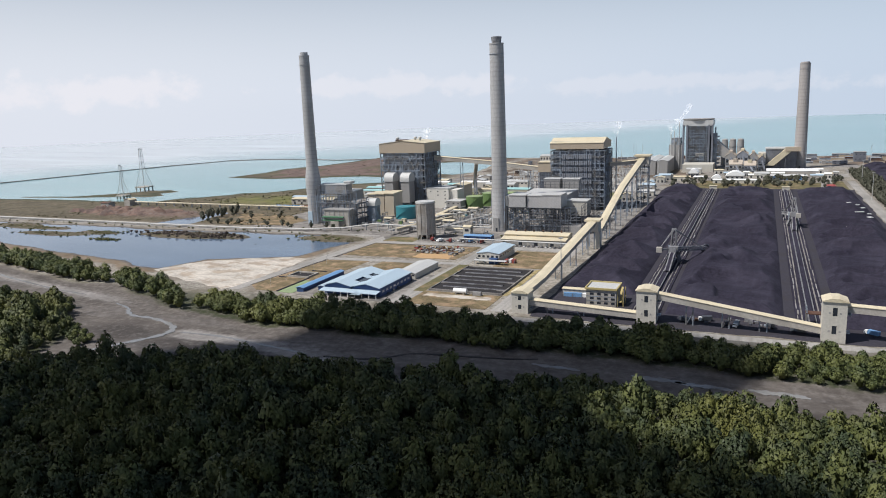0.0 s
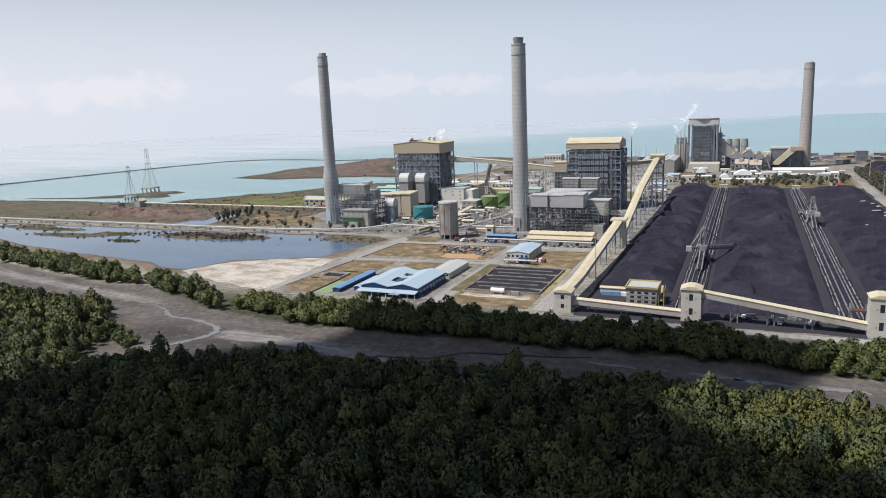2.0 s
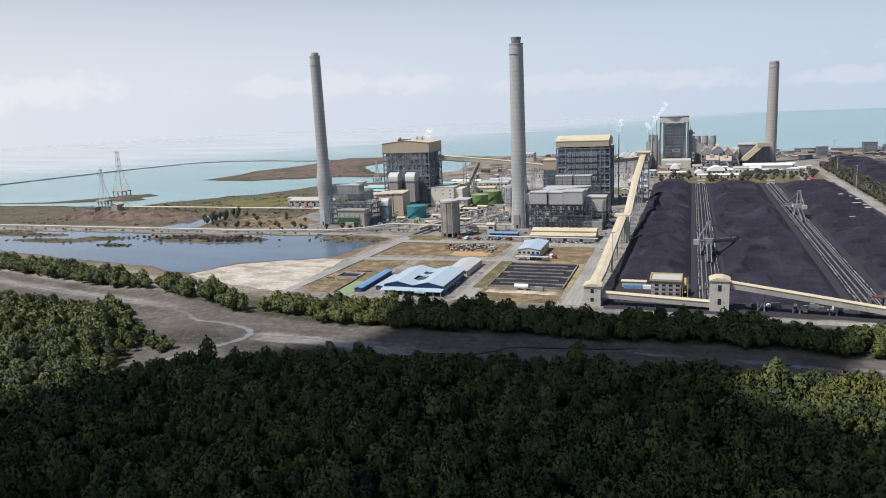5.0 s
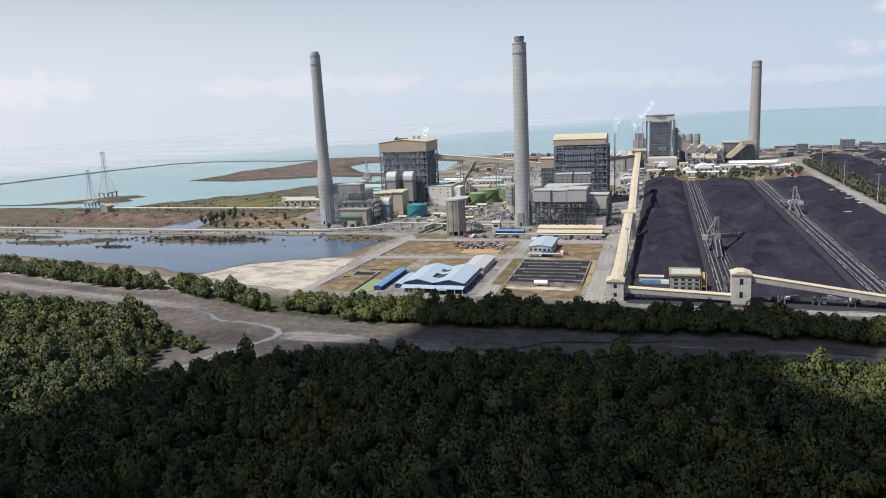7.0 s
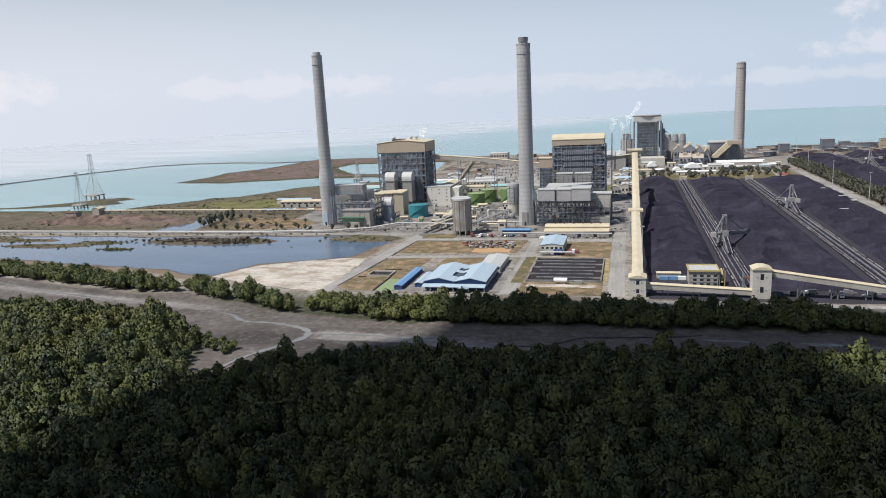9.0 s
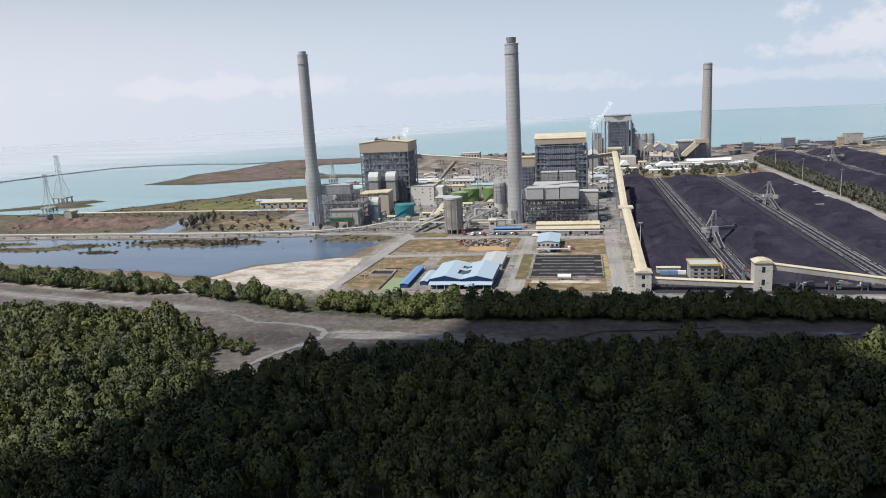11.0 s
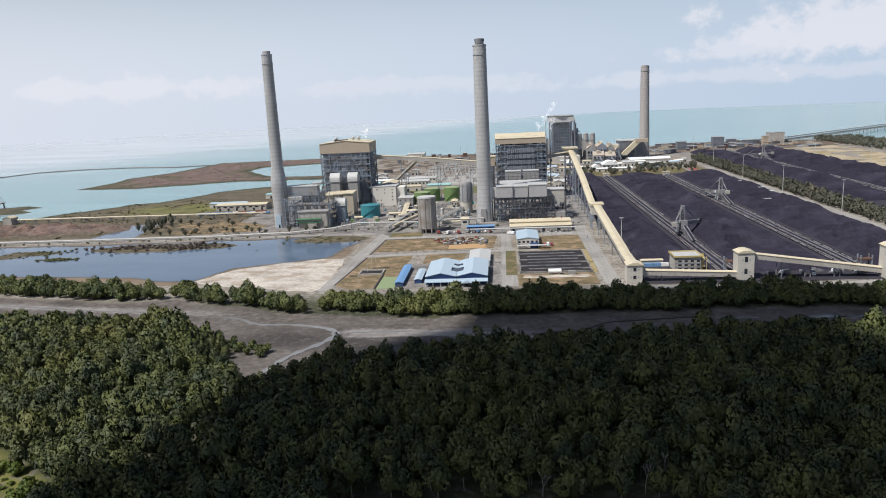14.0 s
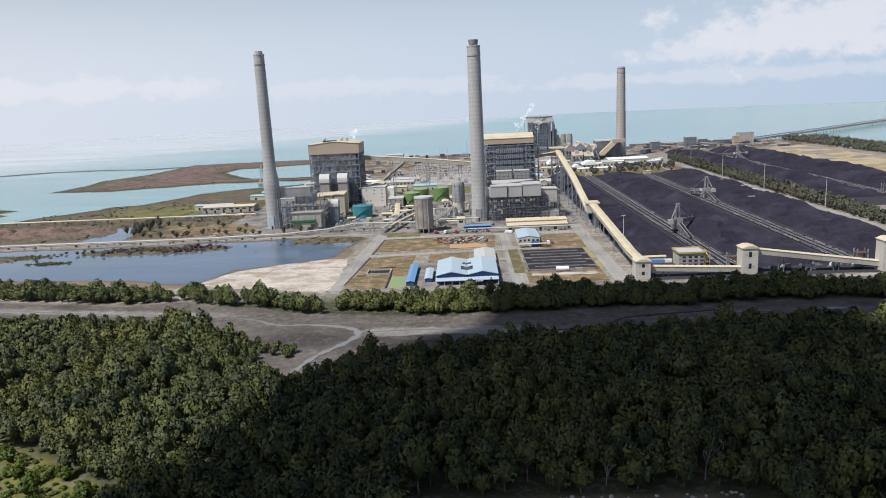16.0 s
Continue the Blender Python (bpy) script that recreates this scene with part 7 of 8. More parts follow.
rng = random.Random(303)
for k in range(140):
    x, y = rng.uniform(-425, -250), rng.uniform(692, 850)
    if any((x - a) ** 2 + (y - c) ** 2 < r * r for a, c, r in ((-397, 775, 18), (-342, 866, 15), (-331, 896, 15), (-303, 893, 15), (-278, 779, 13), (-253, 716, 16), (-378, 800, 10))):
        continue
    w, d, h = rng.uniform(1.5, 7), rng.uniform(1.5, 5), rng.uniform(1.2, 5)
    kind = rng.random()
    if kind < 0.45:
        t = thing("equipment_skid", (x, y, 0), "grey pump skid with a pipe loop", "equipment", "yard equipment")
        part("housing", box(x, x + w, y, y + d, 0.3, h), rng.choice((LIGHT_SHEET, GREY_SHEET, WHITE_WALL, TEAL, GREEN, CREAM)), t)
        part("base", box(x - 0.4, x + w + 0.4, y - 0.4, y + d + 0.4, 0, 0.3), PALE_CONCRETE, t)
        part("pipe_loop", pipe([(x + w * 0.3, y - 0.3, 0.2), (x + w * 0.3, y - 0.3, h + 1), (x + w + 1.5, y - 0.3, h + 1), (x + w + 1.5, y - 0.3, 0)], 0.25, 6), STEEL, t)
    elif kind < 0.7:
        t = thing("vessel", (x, y, 0), "small upright process vessel", "vessel", "yard vessels")
        part("shell", lathe(x, y, [(w * 0.3, 0.6), (w * 0.32, h * 1.6), (w * 0.1, h * 1.6 + 0.8)], 14), rng.choice((LIGHT_SHEET, WHITE_WALL, STEEL)), t)
        part("skirt", lathe(x, y, [(w * 0.34, 0), (w * 0.34, 0.6)], 14), PALE_CONCRETE, t)
    else:
        t = thing("pipe_trestle", (x, y, 0), "short pipe trestle between process units", "pipe rack", "pipe trestles")
        l, z = rng.uniform(8, 22), rng.uniform(3, 8)
        ux, uy = (1, 0) if rng.random() < 0.5 else (0, 1)
        for s in (-0.8, 0, 0.8):
            part("pipe", pipe([(x + uy * s, y + ux * s, z), (x + ux * l + uy * s, y + uy * l + ux * s, z)], 0.28, 6), rng.choice((LIGHT_SHEET, STEEL, GREY_SHEET)), t)
        for f in (0.08, 0.5, 0.92):
            part("post", box(x + ux * l * f - 0.2, x + ux * l * f + 0.2, y + uy * l * f - 0.2, y + uy * l * f + 0.2, 0, z), STEEL, t)


# ---- far unit and northern buildings ----
t = thing("boiler_house", (-109, 1420, 0), "tall grey boiler house with a glazed frame front", "boiler house", "boiler houses")
part("core", box(-128, -88, 1400, 1444, 0, 84), BLUE_STEEL, t)
lattice(t, "x", 1395.4, -127, -90, 4, 80, 10, 22, 0.5, STEEL, 33)
lattice(t, "y", -80, 1400, 1440, 4, 76, 8, 16, 0.5, STEEL, 34)
part("top_band", box(-135, -83, 1396, 1446, 80, 90), LIGHT_SHEET, t, "pale top band")
part("roof_dish", lathe(-110, 1420, [(26, 90), (28, 92.5), (27, 92.8)], 28), GREY_SHEET, t)
for x in (-134, -127.5, -90, -84):
    part("pier", box(x - 1.6, x + 1.6, 1395, 1400, 0, 82), BLUE_STEEL, t)
for z in range(6, 80, 6):
    part("floor_edge", box(-126, -91, 1396.5, 1404, z, z + 1.0), STEEL, t)
    part("rail", box(-126, -91, 1396.3, 1396.6, z + 2.0, z + 2.3), STEEL, t)
for k in range(6):
    x = -122 + 5.6 * k
    part("mullion", box(x - 0.35, x + 0.35, 1397, 1399, 6, 80), STEEL, t)
part("name_board", box(-112, -98, 1395.9, 1396.3, 26, 31), WHITE_WALL, t, "pale board with dark bars")
part("name_bar", box(-110, -100, 1395.7, 1395.95, 27.8, 29.2), DARK_STEEL, t)
part("flank_stair", box(-83, -76, 1402, 1416, 0, 66), STEEL, t)
for k in range(8):
    part("flank_deck", box(-82.8, -72, 1400, 1436, 10 + 7 * k, 11 + 7 * k), STEEL, t)
part("west_annex", box(-160, -136, 1404, 1440, 0, 46), GREY_SHEET, t)
part("west_annex_top", box(-156, -140, 1408, 1436, 46, 58), STEEL, t)
part("front_block", box(-130, -78, 1350, 1394, 0, 14), WHITE_WALL, t)
part("shoulder_duct", solid([(-86, 1404, 30), (-86, 1440, 30), (-86, 1440, 62), (-86, 1404, 62), (-55, 1404, 18), (-55, 1440, 18), (-55, 1440, 34), (-55, 1404, 34)], [(0, 1, 2, 3), (7, 6, 5, 4), (0, 4, 5, 1), (1, 5, 6, 2), (2, 6, 7, 3), (3, 7, 4, 0)]), GREY_SHEET, t)
for x, y, h in ((-156, 1398, 66), (-150, 1398, 72), (-142, 1402, 88)):
    part("vent_pipe", lathe(x, y, [(0.7, 0), (0.7, h), (0.5, h + 0.2)], 10), LIGHT_SHEET, t)
for k, x in enumerate((-150, -170, -190)):
    gable("turbine_hall", x - 18, x, 1300, 1420, 24, 27, "y", GREY_SHEET, LIGHT_SHEET, "grey sawtooth turbine hall bay", "hall", "turbine hall bays")
for k, x in enumerate((-66, -52, -38)):
    t = thing("limestone_silo", (x, 1480, 0), "grey far silo with a flat cap", "silo", "limestone silos")
    part("barrel", lathe(x, 1480, [(6.2, 0), (6.2, 44), (5.6, 46), (5.6, 50), (1.2, 52)], 24), GREY_SHEET, t)
    part("hoop", lathe(x, 1480, [(6.25, 36), (6.6, 36), (6.6, 37), (6.25, 37)], 24), STEEL, t)
FAR_ROOF = surface("tan_far_roof", (0.42, 0.36, 0.30), 0.7, vary=0.15)
for k, (x, w, y, d, h) in enumerate(((-60, 19, 1384, 40, 26), (-40.5, 19, 1376, 46, 29), (-21, 15, 1382, 40, 25), (-5.5, 12, 1378, 34, 20), (-52, 22, 1350, 20, 14), (-28, 20, 1352, 18, 12))):
    t = gable("filter_house", x, x + w - 0.8, y, y + d, h, h + 7, "y" if k < 4 else "x", (GREY_SHEET, PALE_CASING, GREY_SHEET, BLUE_STEEL)[k % 4], FAR_ROOF, "grey far filter house with a pitched tan roof", group="filter houses", doors=2, windows=3)
    part("roof_monitor", box(x + w * 0.3, x + w * 0.6, y + 4, y + d - 4, h + 4, h + 9), CREAM if k % 2 else FAR_ROOF, t)
    for z in (7, 13, 19):
        if z < h - 3:
            part("walkway", box(x + 0.3, x + w - 1.2, y - 1.4, y - 0.08, z, z + 0.4), STEEL, t)
    part("chute", beam((x + w * 0.5, y - 1.0, h - 2), (x + w * 0.5 + 5, y - 9, 3), 2.2, 2.0), PALE_CASING, t)
t = thing("scrubber_house", (34, 1412, 0), "dark far scrubber house with a sloping cream duct", "building")
part("shell", box(6, 56, 1404, 1440, 0, 36), BLUE_STEEL, t)
part("roof", box(5, 57, 1403, 1441, 36, 38), LIGHT_SHEET, t)
part("sloping_duct", solid([(6, 1392, 8), (20, 1392, 8), (50, 1392, 36), (36, 1392, 36), (6, 1402, 8), (20, 1402, 8), (50, 1402, 36), (36, 1402, 36)], [(0, 1, 2, 3), (7, 6, 5, 4), (0, 4, 5, 1), (1, 5, 6, 2), (2, 6, 7, 3), (3, 7, 4, 0)]), CREAM, t, "cream sloping duct")
part("top_duct", box(37, 62, 1391, 1403, 33, 40), TAN, t)
for x in (10, 24, 38):
    part("frame_leg", box(x - 0.8, x + 0.8, 1393, 1395, 0, 12 + (x - 10) * 0.7), DARK_STEEL, t)
part("end_block", box(-6, 6, 1396, 1430, 0, 30), WHITE_WALL, t)


def dome_shed(x0, x1, y0, y1, h, label):
    t = thing("dome_shed", ((x0 + x1) / 2, (y0 + y1) / 2, 0), label, "shed", "white sheds")
    prof = [(x0 + (x1 - x0) * k / 10, h * 0.55 + h * 0.45 * math.sin(math.pi * k / 10)) for k in range(10, -1, -1)]
    part("roof", extrude_y([(x0, h * 0.5), (x1, h * 0.5)] + prof, y0 - 0.6, y1 + 0.6), WHITE, t, "white curved roof")
    part("shell", box(x0 + 0.3, x1 - 0.3, y0, y1, 0, h * 0.52), GREY_SHEET, t)
    for i in range(4):
        x = x0 + (i + 0.5) * (x1 - x0) / 4
        part("door", box(x - 1.6, x + 1.6, y0 - 0.05, y0 + 0.3, 0, h * 0.4), GLASS, t)


dome_shed(-112, -96, 1262, 1290, 14, "white dome-roofed shed at the end of the coal yard")
dome_shed(-72, -58, 1205, 1225, 10, "white dome-roofed shed at the end of the coal yard")
dome_shed(-52, -24, 1222, 1250, 14, "large white dome-roofed shed at the end of the coal yard")
gable("long_shed", -68, -6, 1178, 1194, 5.0, 6.2, "x", WHITE_WALL, WHITE, "long low white-roofed shed", group="yard sheds", doors=6)
gable("long_shed", -10, 12, 1260, 1280, 7, 9, "x", WHITE_WALL, LIGHT_SHEET, "grey-roofed shed at the end of the coal yard", group="yard sheds", doors=3)
gable("long_shed", 8, 84, 1290, 1330, 8, 10.5, "x", PALE_CONCRETE, WHITE, "long white-roofed workshop near the far unit", group="yard sheds", doors=6)
gable("long_shed", 14, 58, 1232, 1252, 6, 8, "x", BRIGHT_BLUE, LIGHT_SHEET, "blue-walled shed with a pale roof", group="yard sheds", doors=4)
gable("long_shed", -130, -104, 1210, 1226, 6, 7.5, "x", WHITE_WALL, CREAM, "cream-roofed shed at the end of the coal yard", group="yard sheds", doors=3)
gable("long_shed", -120, -96, 1320, 1338, 8, 10, "x", WHITE_WALL, LIGHT_SHEET, "grey-roofed shed at the end of the coal yard", group="yard sheds", doors=3)
single("red_tarpaulin", solid([(84, 1150, 0.3), (98, 1148, 0.3), (100, 1168, 0.3), (86, 1170, 0.3), (90, 1156, 2.4), (95, 1160, 2.2)], [(0, 1, 4), (1, 5, 4), (1, 2, 5), (2, 3, 5), (3, 4, 5), (3, 0, 4), (3, 2, 1, 0)]), RED, (92, 1160, 0.3), "red tarpaulin over a heap", "tarpaulin")
# jetty side
for x, y, w, d, h, label in ((388, 1640, 34, 24, 24, "pale grey far transfer house"), (360, 1600, 12, 12, 20, "tan far tower house"), (330, 1640, 30, 14, 10, "low grey far shed"), (250, 1600, 24, 20, 22, "small grey far house"), (160, 1560, 20, 18, 18, "small grey far house"), (200, 1640, 40, 14, 8, "low grey far shed"), (290, 1560, 26, 12, 8, "low grey far shed"), (130, 1640, 30, 12, 9, "low grey far shed"), (120, 1500, 24, 12, 7, "low grey far shed"), (300, 1660, 20, 16, 12, "small grey far house")):
    block("far_house", x, x + w, y, y + d, h, PALE_CONCRETE if "pale" in label else (TAN if "tan" in label else BLUE_STEEL), GREY_SHEET, label + " near the jetty", group="jetty houses", rows=2, cols=3)
t = thing("jetty", (434, 1660, -1), "long grey coal jetty on piles running out to sea", "jetty")
J0, J1 = Vector((424, 1652, 0)), Vector((1720, 2760, 0))
dj = (J1 - J0)
sj = Vector((-dj.y, dj.x, 0)).normalized()
part("deck", beam(J0 + Vector((0, 0, 5)), J1 + Vector((0, 0, 5)), 14, 1.4), PALE_CONCRETE, t)
for e in (-3.5, 3.5):
    for z in (6.5, 11.5):
        part("truss_chord", beam(J0 + sj * e + Vector((0, 0, z)), J1 + sj * e + Vector((0, 0, z)), 0.9), GREY_SHEET, t)
part("belt_cover", beam(J0 + Vector((0, 0, 12.5)), J1 + Vector((0, 0, 12.5)), 7, 1.2), LIGHT_SHEET, t)
for k in range(84):
    c = J0 + dj * (k / 84)
    n = J0 + dj * ((k + 1) / 84)
    part("truss_diagonal", beam(c + sj * -3.5 + Vector((0, 0, 6.5)), n + sj * -3.5 + Vector((0, 0, 11.5)), 0.7), STEEL, t)
    part("footing", beam(c + sj * -5 + Vector((0, 0, -4)), c + sj * -5 + Vector((0, 0, 4.6)), 1.2), PALE_CONCRETE, t)
rng = random.Random(78)
for k in range(90):
    x, y = rng.uniform(60, 430), rng.uniform(1500, 1690)
    w, d, h = rng.uniform(5, 26), rng.uniform(4, 12), rng.uniform(2.5, 8)
    t = thing("stored_crate", (x, y, 0.1), "low covered crate of stored steel near the jetty", "crate", "shore stores")
    part("crate_body", box(x, x + w, y, y + d, 0.1, h), rng.choice((RUST, STEEL, DARK_STEEL, GREY_SHEET, BLUE_STEEL, TAN)), t)
    part("cover", box(x - 0.3, x + w + 0.3, y - 0.3, y + d + 0.3, h, h + 0.4), rng.choice((RUST, GREY_SHEET, LIGHT_SHEET, STEEL)), t)
for k in range(26):
    x, y = rng.uniform(-130, 110), rng.uniform(1222, 1345)
    if -60 < x < -2 and y > 1330 or 0 < x < 90 and 1280 < y < 1335 or 10 < x < 62 and y < 1258:
        continue
    w, d, h = rng.uniform(6, 20), rng.uniform(6, 12), rng.uniform(3, 7)
    gable("long_shed", x, x + w, y, y + d, h, h + 1.4, "x", rng.choice((WHITE_WALL, GREY_SHEET, PALE_CONCRETE)), rng.choice((WHITE, LIGHT_SHEET, WHITE, CREAM, BLUE_ROOF)), "small pale-roofed shed at the end of the coal yard", group="yard sheds", doors=2)
# northern plant clutter and switchyard
rng = random.Random(77)
for k in range(26):
    x, y = rng.uniform(-170, -150) if k % 3 else rng.uniform(-480, -380), rng.uniform(960, 1250)
    w, d, h = rng.uniform(8, 20), rng.uniform(10, 20), rng.uniform(5, 9)
    gable("north_shed", x, x + w, y, y + d, h, h + 2, "x" if w > d else "y", rng.choice((WHITE_WALL, GREY_SHEET, PALE_CONCRETE)), rng.choice((LIGHT_SHEET, CREAM, BLUE_ROOF, LIGHT_SHEET)), "far low shed standing behind the boiler houses", group="northern sheds", doors=2)
gable("intake_house", -446, -408, 1530, 1560, 18, 20, "x", WHITE_WALL, LIGHT_SHEET, "far pale intake house", windows=6)
GRAVEL = grain(surface("switchyard_gravel", (0.40, 0.385, 0.365), 0.95, vary=0.2, big=0.04, small=0.5, second=(0.30, 0.285, 0.265), bump=0.1), (0.08, 0.03, 1.0), 0.0, 0.8, 1.1)
LAWN = grain(surface("switchyard_grass", (0.115, 0.125, 0.045), 0.95, vary=0.25, second=(0.16, 0.145, 0.07)), (0.05, 0.15, 1.0), 0.2, 0.75, 1.2)
slab("field", ragged_patch([(-518, 1260), (-142, 1255), (-100, 1330), (-190, 1690), (-515, 1680)], 22, 5, 31), SHORE_SOIL, "rough brown ground along the shore", 0.13)
slab("lawn", rect(-470, -362, 985, 1055), LAWN, "green lawn by the switchyard", 0.15)
slab("lawn", rect(-345, -262, 960, 1040), LAWN, "green lawn by the switchyard", 0.15)
slab("lawn", rect(-240, -170, 985, 1050), LAWN, "green lawn behind the boiler house", 0.15)
slab("gravel", rect(-362, -160, 1066, 1250), GRAVEL, "pale switchyard gravel", 0.14)
gantry = thing("switch_gantry", (0, 0, 0), "pale lattice switchyard gantry with hanging insulators", "gantry", "switchyard gantries")
for x in (-9, 9):
    for dx in (-1.3, 1.3):
        part("leg", beam((x + dx, 0, 0), (x + dx * 0.3, 0, 21), 0.4), LIGHT_SHEET, gantry)
    for z in (4, 9, 14):
        part("lacing_bar", beam((x - 1.2 + z * 0.04, 0, z), (x + 1.0 - z * 0.04, 0, z + 4), 0.25), LIGHT_SHEET, gantry)
    part("spike", beam((x, 0, 21), (x, 0, 30), 0.3), STEEL, gantry)
part("cross_beam", box(-10, 10, -0.4, 0.4, 18.4, 19.6), LIGHT_SHEET, gantry)
for x in (-6, 0, 6):
    part("insulator", lathe(x, 0, [(0.25, 14.5), (0.45, 16), (0.25, 18.4)], 8), RUST, gantry)
spots = [(x, y) for y in range(1080, 1245, 27) for x in range(-350, -165, 24)]
gantry.location = (spots[0][0], spots[0][1], 0.14)
for x, y in spots[1:]:
    copy_thing(gantry, pose(x + rng.uniform(-3, 3), y + rng.uniform(-4, 4), 0.14, 0, 0, rng.choice((0, 0, 0, 90))))
for k in range(24):
    x, y = rng.uniform(-355, -170), rng.uniform(1072, 1240)
    t = thing("transformer", (x, y, 0.1), "grey switchyard transformer with bushings", "transformer", "transformers")
    part("tank", box(x - 2.5, x + 2.5, y - 1.8, y + 1.8, 0.1, 4), GREY_SHEET, t)
    for dx in (-1.5, 0, 1.5):
        part("bushing", lathe(x + dx, y, [(0.35, 4), (0.2, 7)], 8), RUST, t)
    part("radiator", box(x + 2.5, x + 3.4, y - 1.5, y + 1.5, 0.6, 3.4), STEEL, t)
for k in range(14):
    x, y = rng.uniform(-420, -180), rng.uniform(960, 1640)
    t = thing("lightning_mast", (x, y, 0.1), "slim steel lightning mast near the switchyard", "mast", "lightning masts")
    part("pole", lathe(x, y, [(0.5, 0.1), (0.2, 36)], 8), LIGHT_SHEET, t)
    part("base", box(x - 0.9, x + 0.9, y - 0.9, y + 0.9, 0, 0.9), PALE_CONCRETE, t)
for k in range(46):
    x, y = rng.uniform(-480, -160), rng.uniform(1300, 1660)
    w, d, h = rng.uniform(5, 22), rng.uniform(4, 10), rng.uniform(3, 8)
    t = thing("stored_crate", (x, y, 0.1), "low covered crate of stored steel near the shore", "crate", "shore stores")
    part("crate_body", box(x, x + w, y, y + d, 0.1, h), rng.choice((RUST, STEEL, DARK_STEEL, GREY_SHEET, BLUE_STEEL, TAN)), t)
    part("cover", box(x - 0.3, x + w + 0.3, y - 0.3, y + d + 0.3, h, h + 0.4), rng.choice((RUST, GREY_SHEET, LIGHT_SHEET, STEEL)), t)


# ---- west side ----
def pylon(x, y, top, base, label, platform=0.0):
    t = thing("pylon", (x, y, -1), label, "pylon", "lattice pylons")
    b, c = base / 2, base * 0.10
    zb = platform
    if platform:
        part("platform", box(x - b - 2, x + b + 2, y - b - 2, y + b + 2, platform - 1.5, platform), PALE_CONCRETE, t, "concrete platform")
        for sx in (-1, 0, 1):
            for sy in (-1, 1):
                part("footing", box(x + sx * b - 0.8, x + sx * b + 0.8, y + sy * b - 0.8, y + sy * b + 0.8, -3, platform - 1.5), PALE_CONCRETE, t)
    waist = zb + (top - zb) * 0.45
    w = lambda z: b + (c * 1.6 - b) * (z - zb) / (waist - zb) if z < waist else c * 1.6 + (c - c * 1.6) * (z - waist) / (top - waist)
    zs = [zb + (top - zb) * k / 12 for k in range(13)]
    for sx in (-1, 1):
        for sy in (-1, 1):
            bm = bmesh.new()
            for z0, z1 in ((zb, waist), (waist, top)):
                beam((x + sx * w(z0), y + sy * w(z0), z0), (x + sx * w(z1), y + sy * w(z1), z1), 0.45, bm=bm)
            part("leg", bm, LIGHT_SHEET, t)
    for i, (z0, z1) in enumerate(zip(zs, zs[1:])):
        for s in (-1, 1):
            part("lacing_bar", beam((x - w(z0), y + s * w(z0), z0), (x + w(z1), y + s * w(z1), z1), 0.2), LIGHT_SHEET, t)
            part("lacing_bar", beam((x + w(z0), y + s * w(z0), z0), (x - w(z1), y + s * w(z1), z1), 0.2), LIGHT_SHEET, t)
            part("lacing_bar", beam((x + s * w(z0), y - w(z0), z0), (x + s * w(z1), y + w(z1), z1), 0.2), LIGHT_SHEET, t)
    for f in (0.62, 0.78, 0.95):
        z = zb + (top - zb) * f
        bm = bmesh.new()
        for s in (-1, 1):
            beam((x, y, z + 1.2), (x + s * base * 0.30, y, z), 0.4, bm=bm)
            beam((x, y, z - 1.2), (x + s * base * 0.30, y, z), 0.4, bm=bm)
        part("crossarm", bm, STEEL, t)
    return t


pylon(-995, 889, 57, 14, "tall lattice pylon on a concrete platform in the shallows", 5)
pylon(-1051, 989, 79.5, 20, "tall lattice pylon on a concrete platform in the shallows", 8)
pylon(-640, 1200, 37, 11, "lattice pylon at the water's edge", 4)
# stone breakwater far out
STONE = surface("weathered_stone", (0.21, 0.18, 0.175), 0.9, vary=0.3)
t = thing("breakwater", (-1500, 1500, -2), "low dark stone breakwater in the sea", "breakwater")
line = [(-1640, 900), (-1592, 1082), (-1540, 1348), (-1500, 1520), (-1440, 1680), (-1330, 1726), (-1200, 1722), (-1064, 1680), (-980, 1700)]
for (ax, ay), (bx, by) in zip(line, line[1:]):
    n = int(math.hypot(bx - ax, by - ay) / 30) + 1
    for i in range(n):
        p, q = i / n, (i + 1) / n
        part("rock_bank", beam((ax + (bx - ax) * p, ay + (by - ay) * p, -1.2), (ax + (bx - ax) * q, ay + (by - ay) * q, -1.2), 9 + rng.uniform(-2, 2), 2.4 + rng.uniform(0, 1.4)), STONE, t)
EARTH = grain(surface("red_earth", (0.160, 0.106, 0.086), 0.95, vary=0.3, big=0.08, small=0.6, second=(0.095, 0.068, 0.060), bump=0.4), (0.1, 0.1, 0.4), 0.0, 0.75, 1.25)


def earth_heap(x, y, rx, ry, h, seed):
    """A tipped heap of fill with slumped flanks."""
    px, py = np.meshgrid(np.linspace(-1, 1, 25), np.linspace(-1, 1, 25))
    d = np.hypot(px, py) + 0.12 * lumps(px, py, 0.5, seed)
    z = h * np.clip(1 - d, 0, 0.62) / 0.62 * (1 + 0.25 * lumps(px, py, 0.35, seed + 1)) - 0.3
    ob = arrays_to_object("earth_heap", np.stack([px * rx, py * ry, z], -1).reshape(-1, 3), grid_quads(25, 25), EARTH)
    ob.location = (x, y, 0)
    ob.data.polygons.foreach_set("use_smooth", np.ones(len(ob.data.polygons), bool))
    tagged(ob, "slumped heap of red-brown fill earth", "earth heap", "earth heaps")


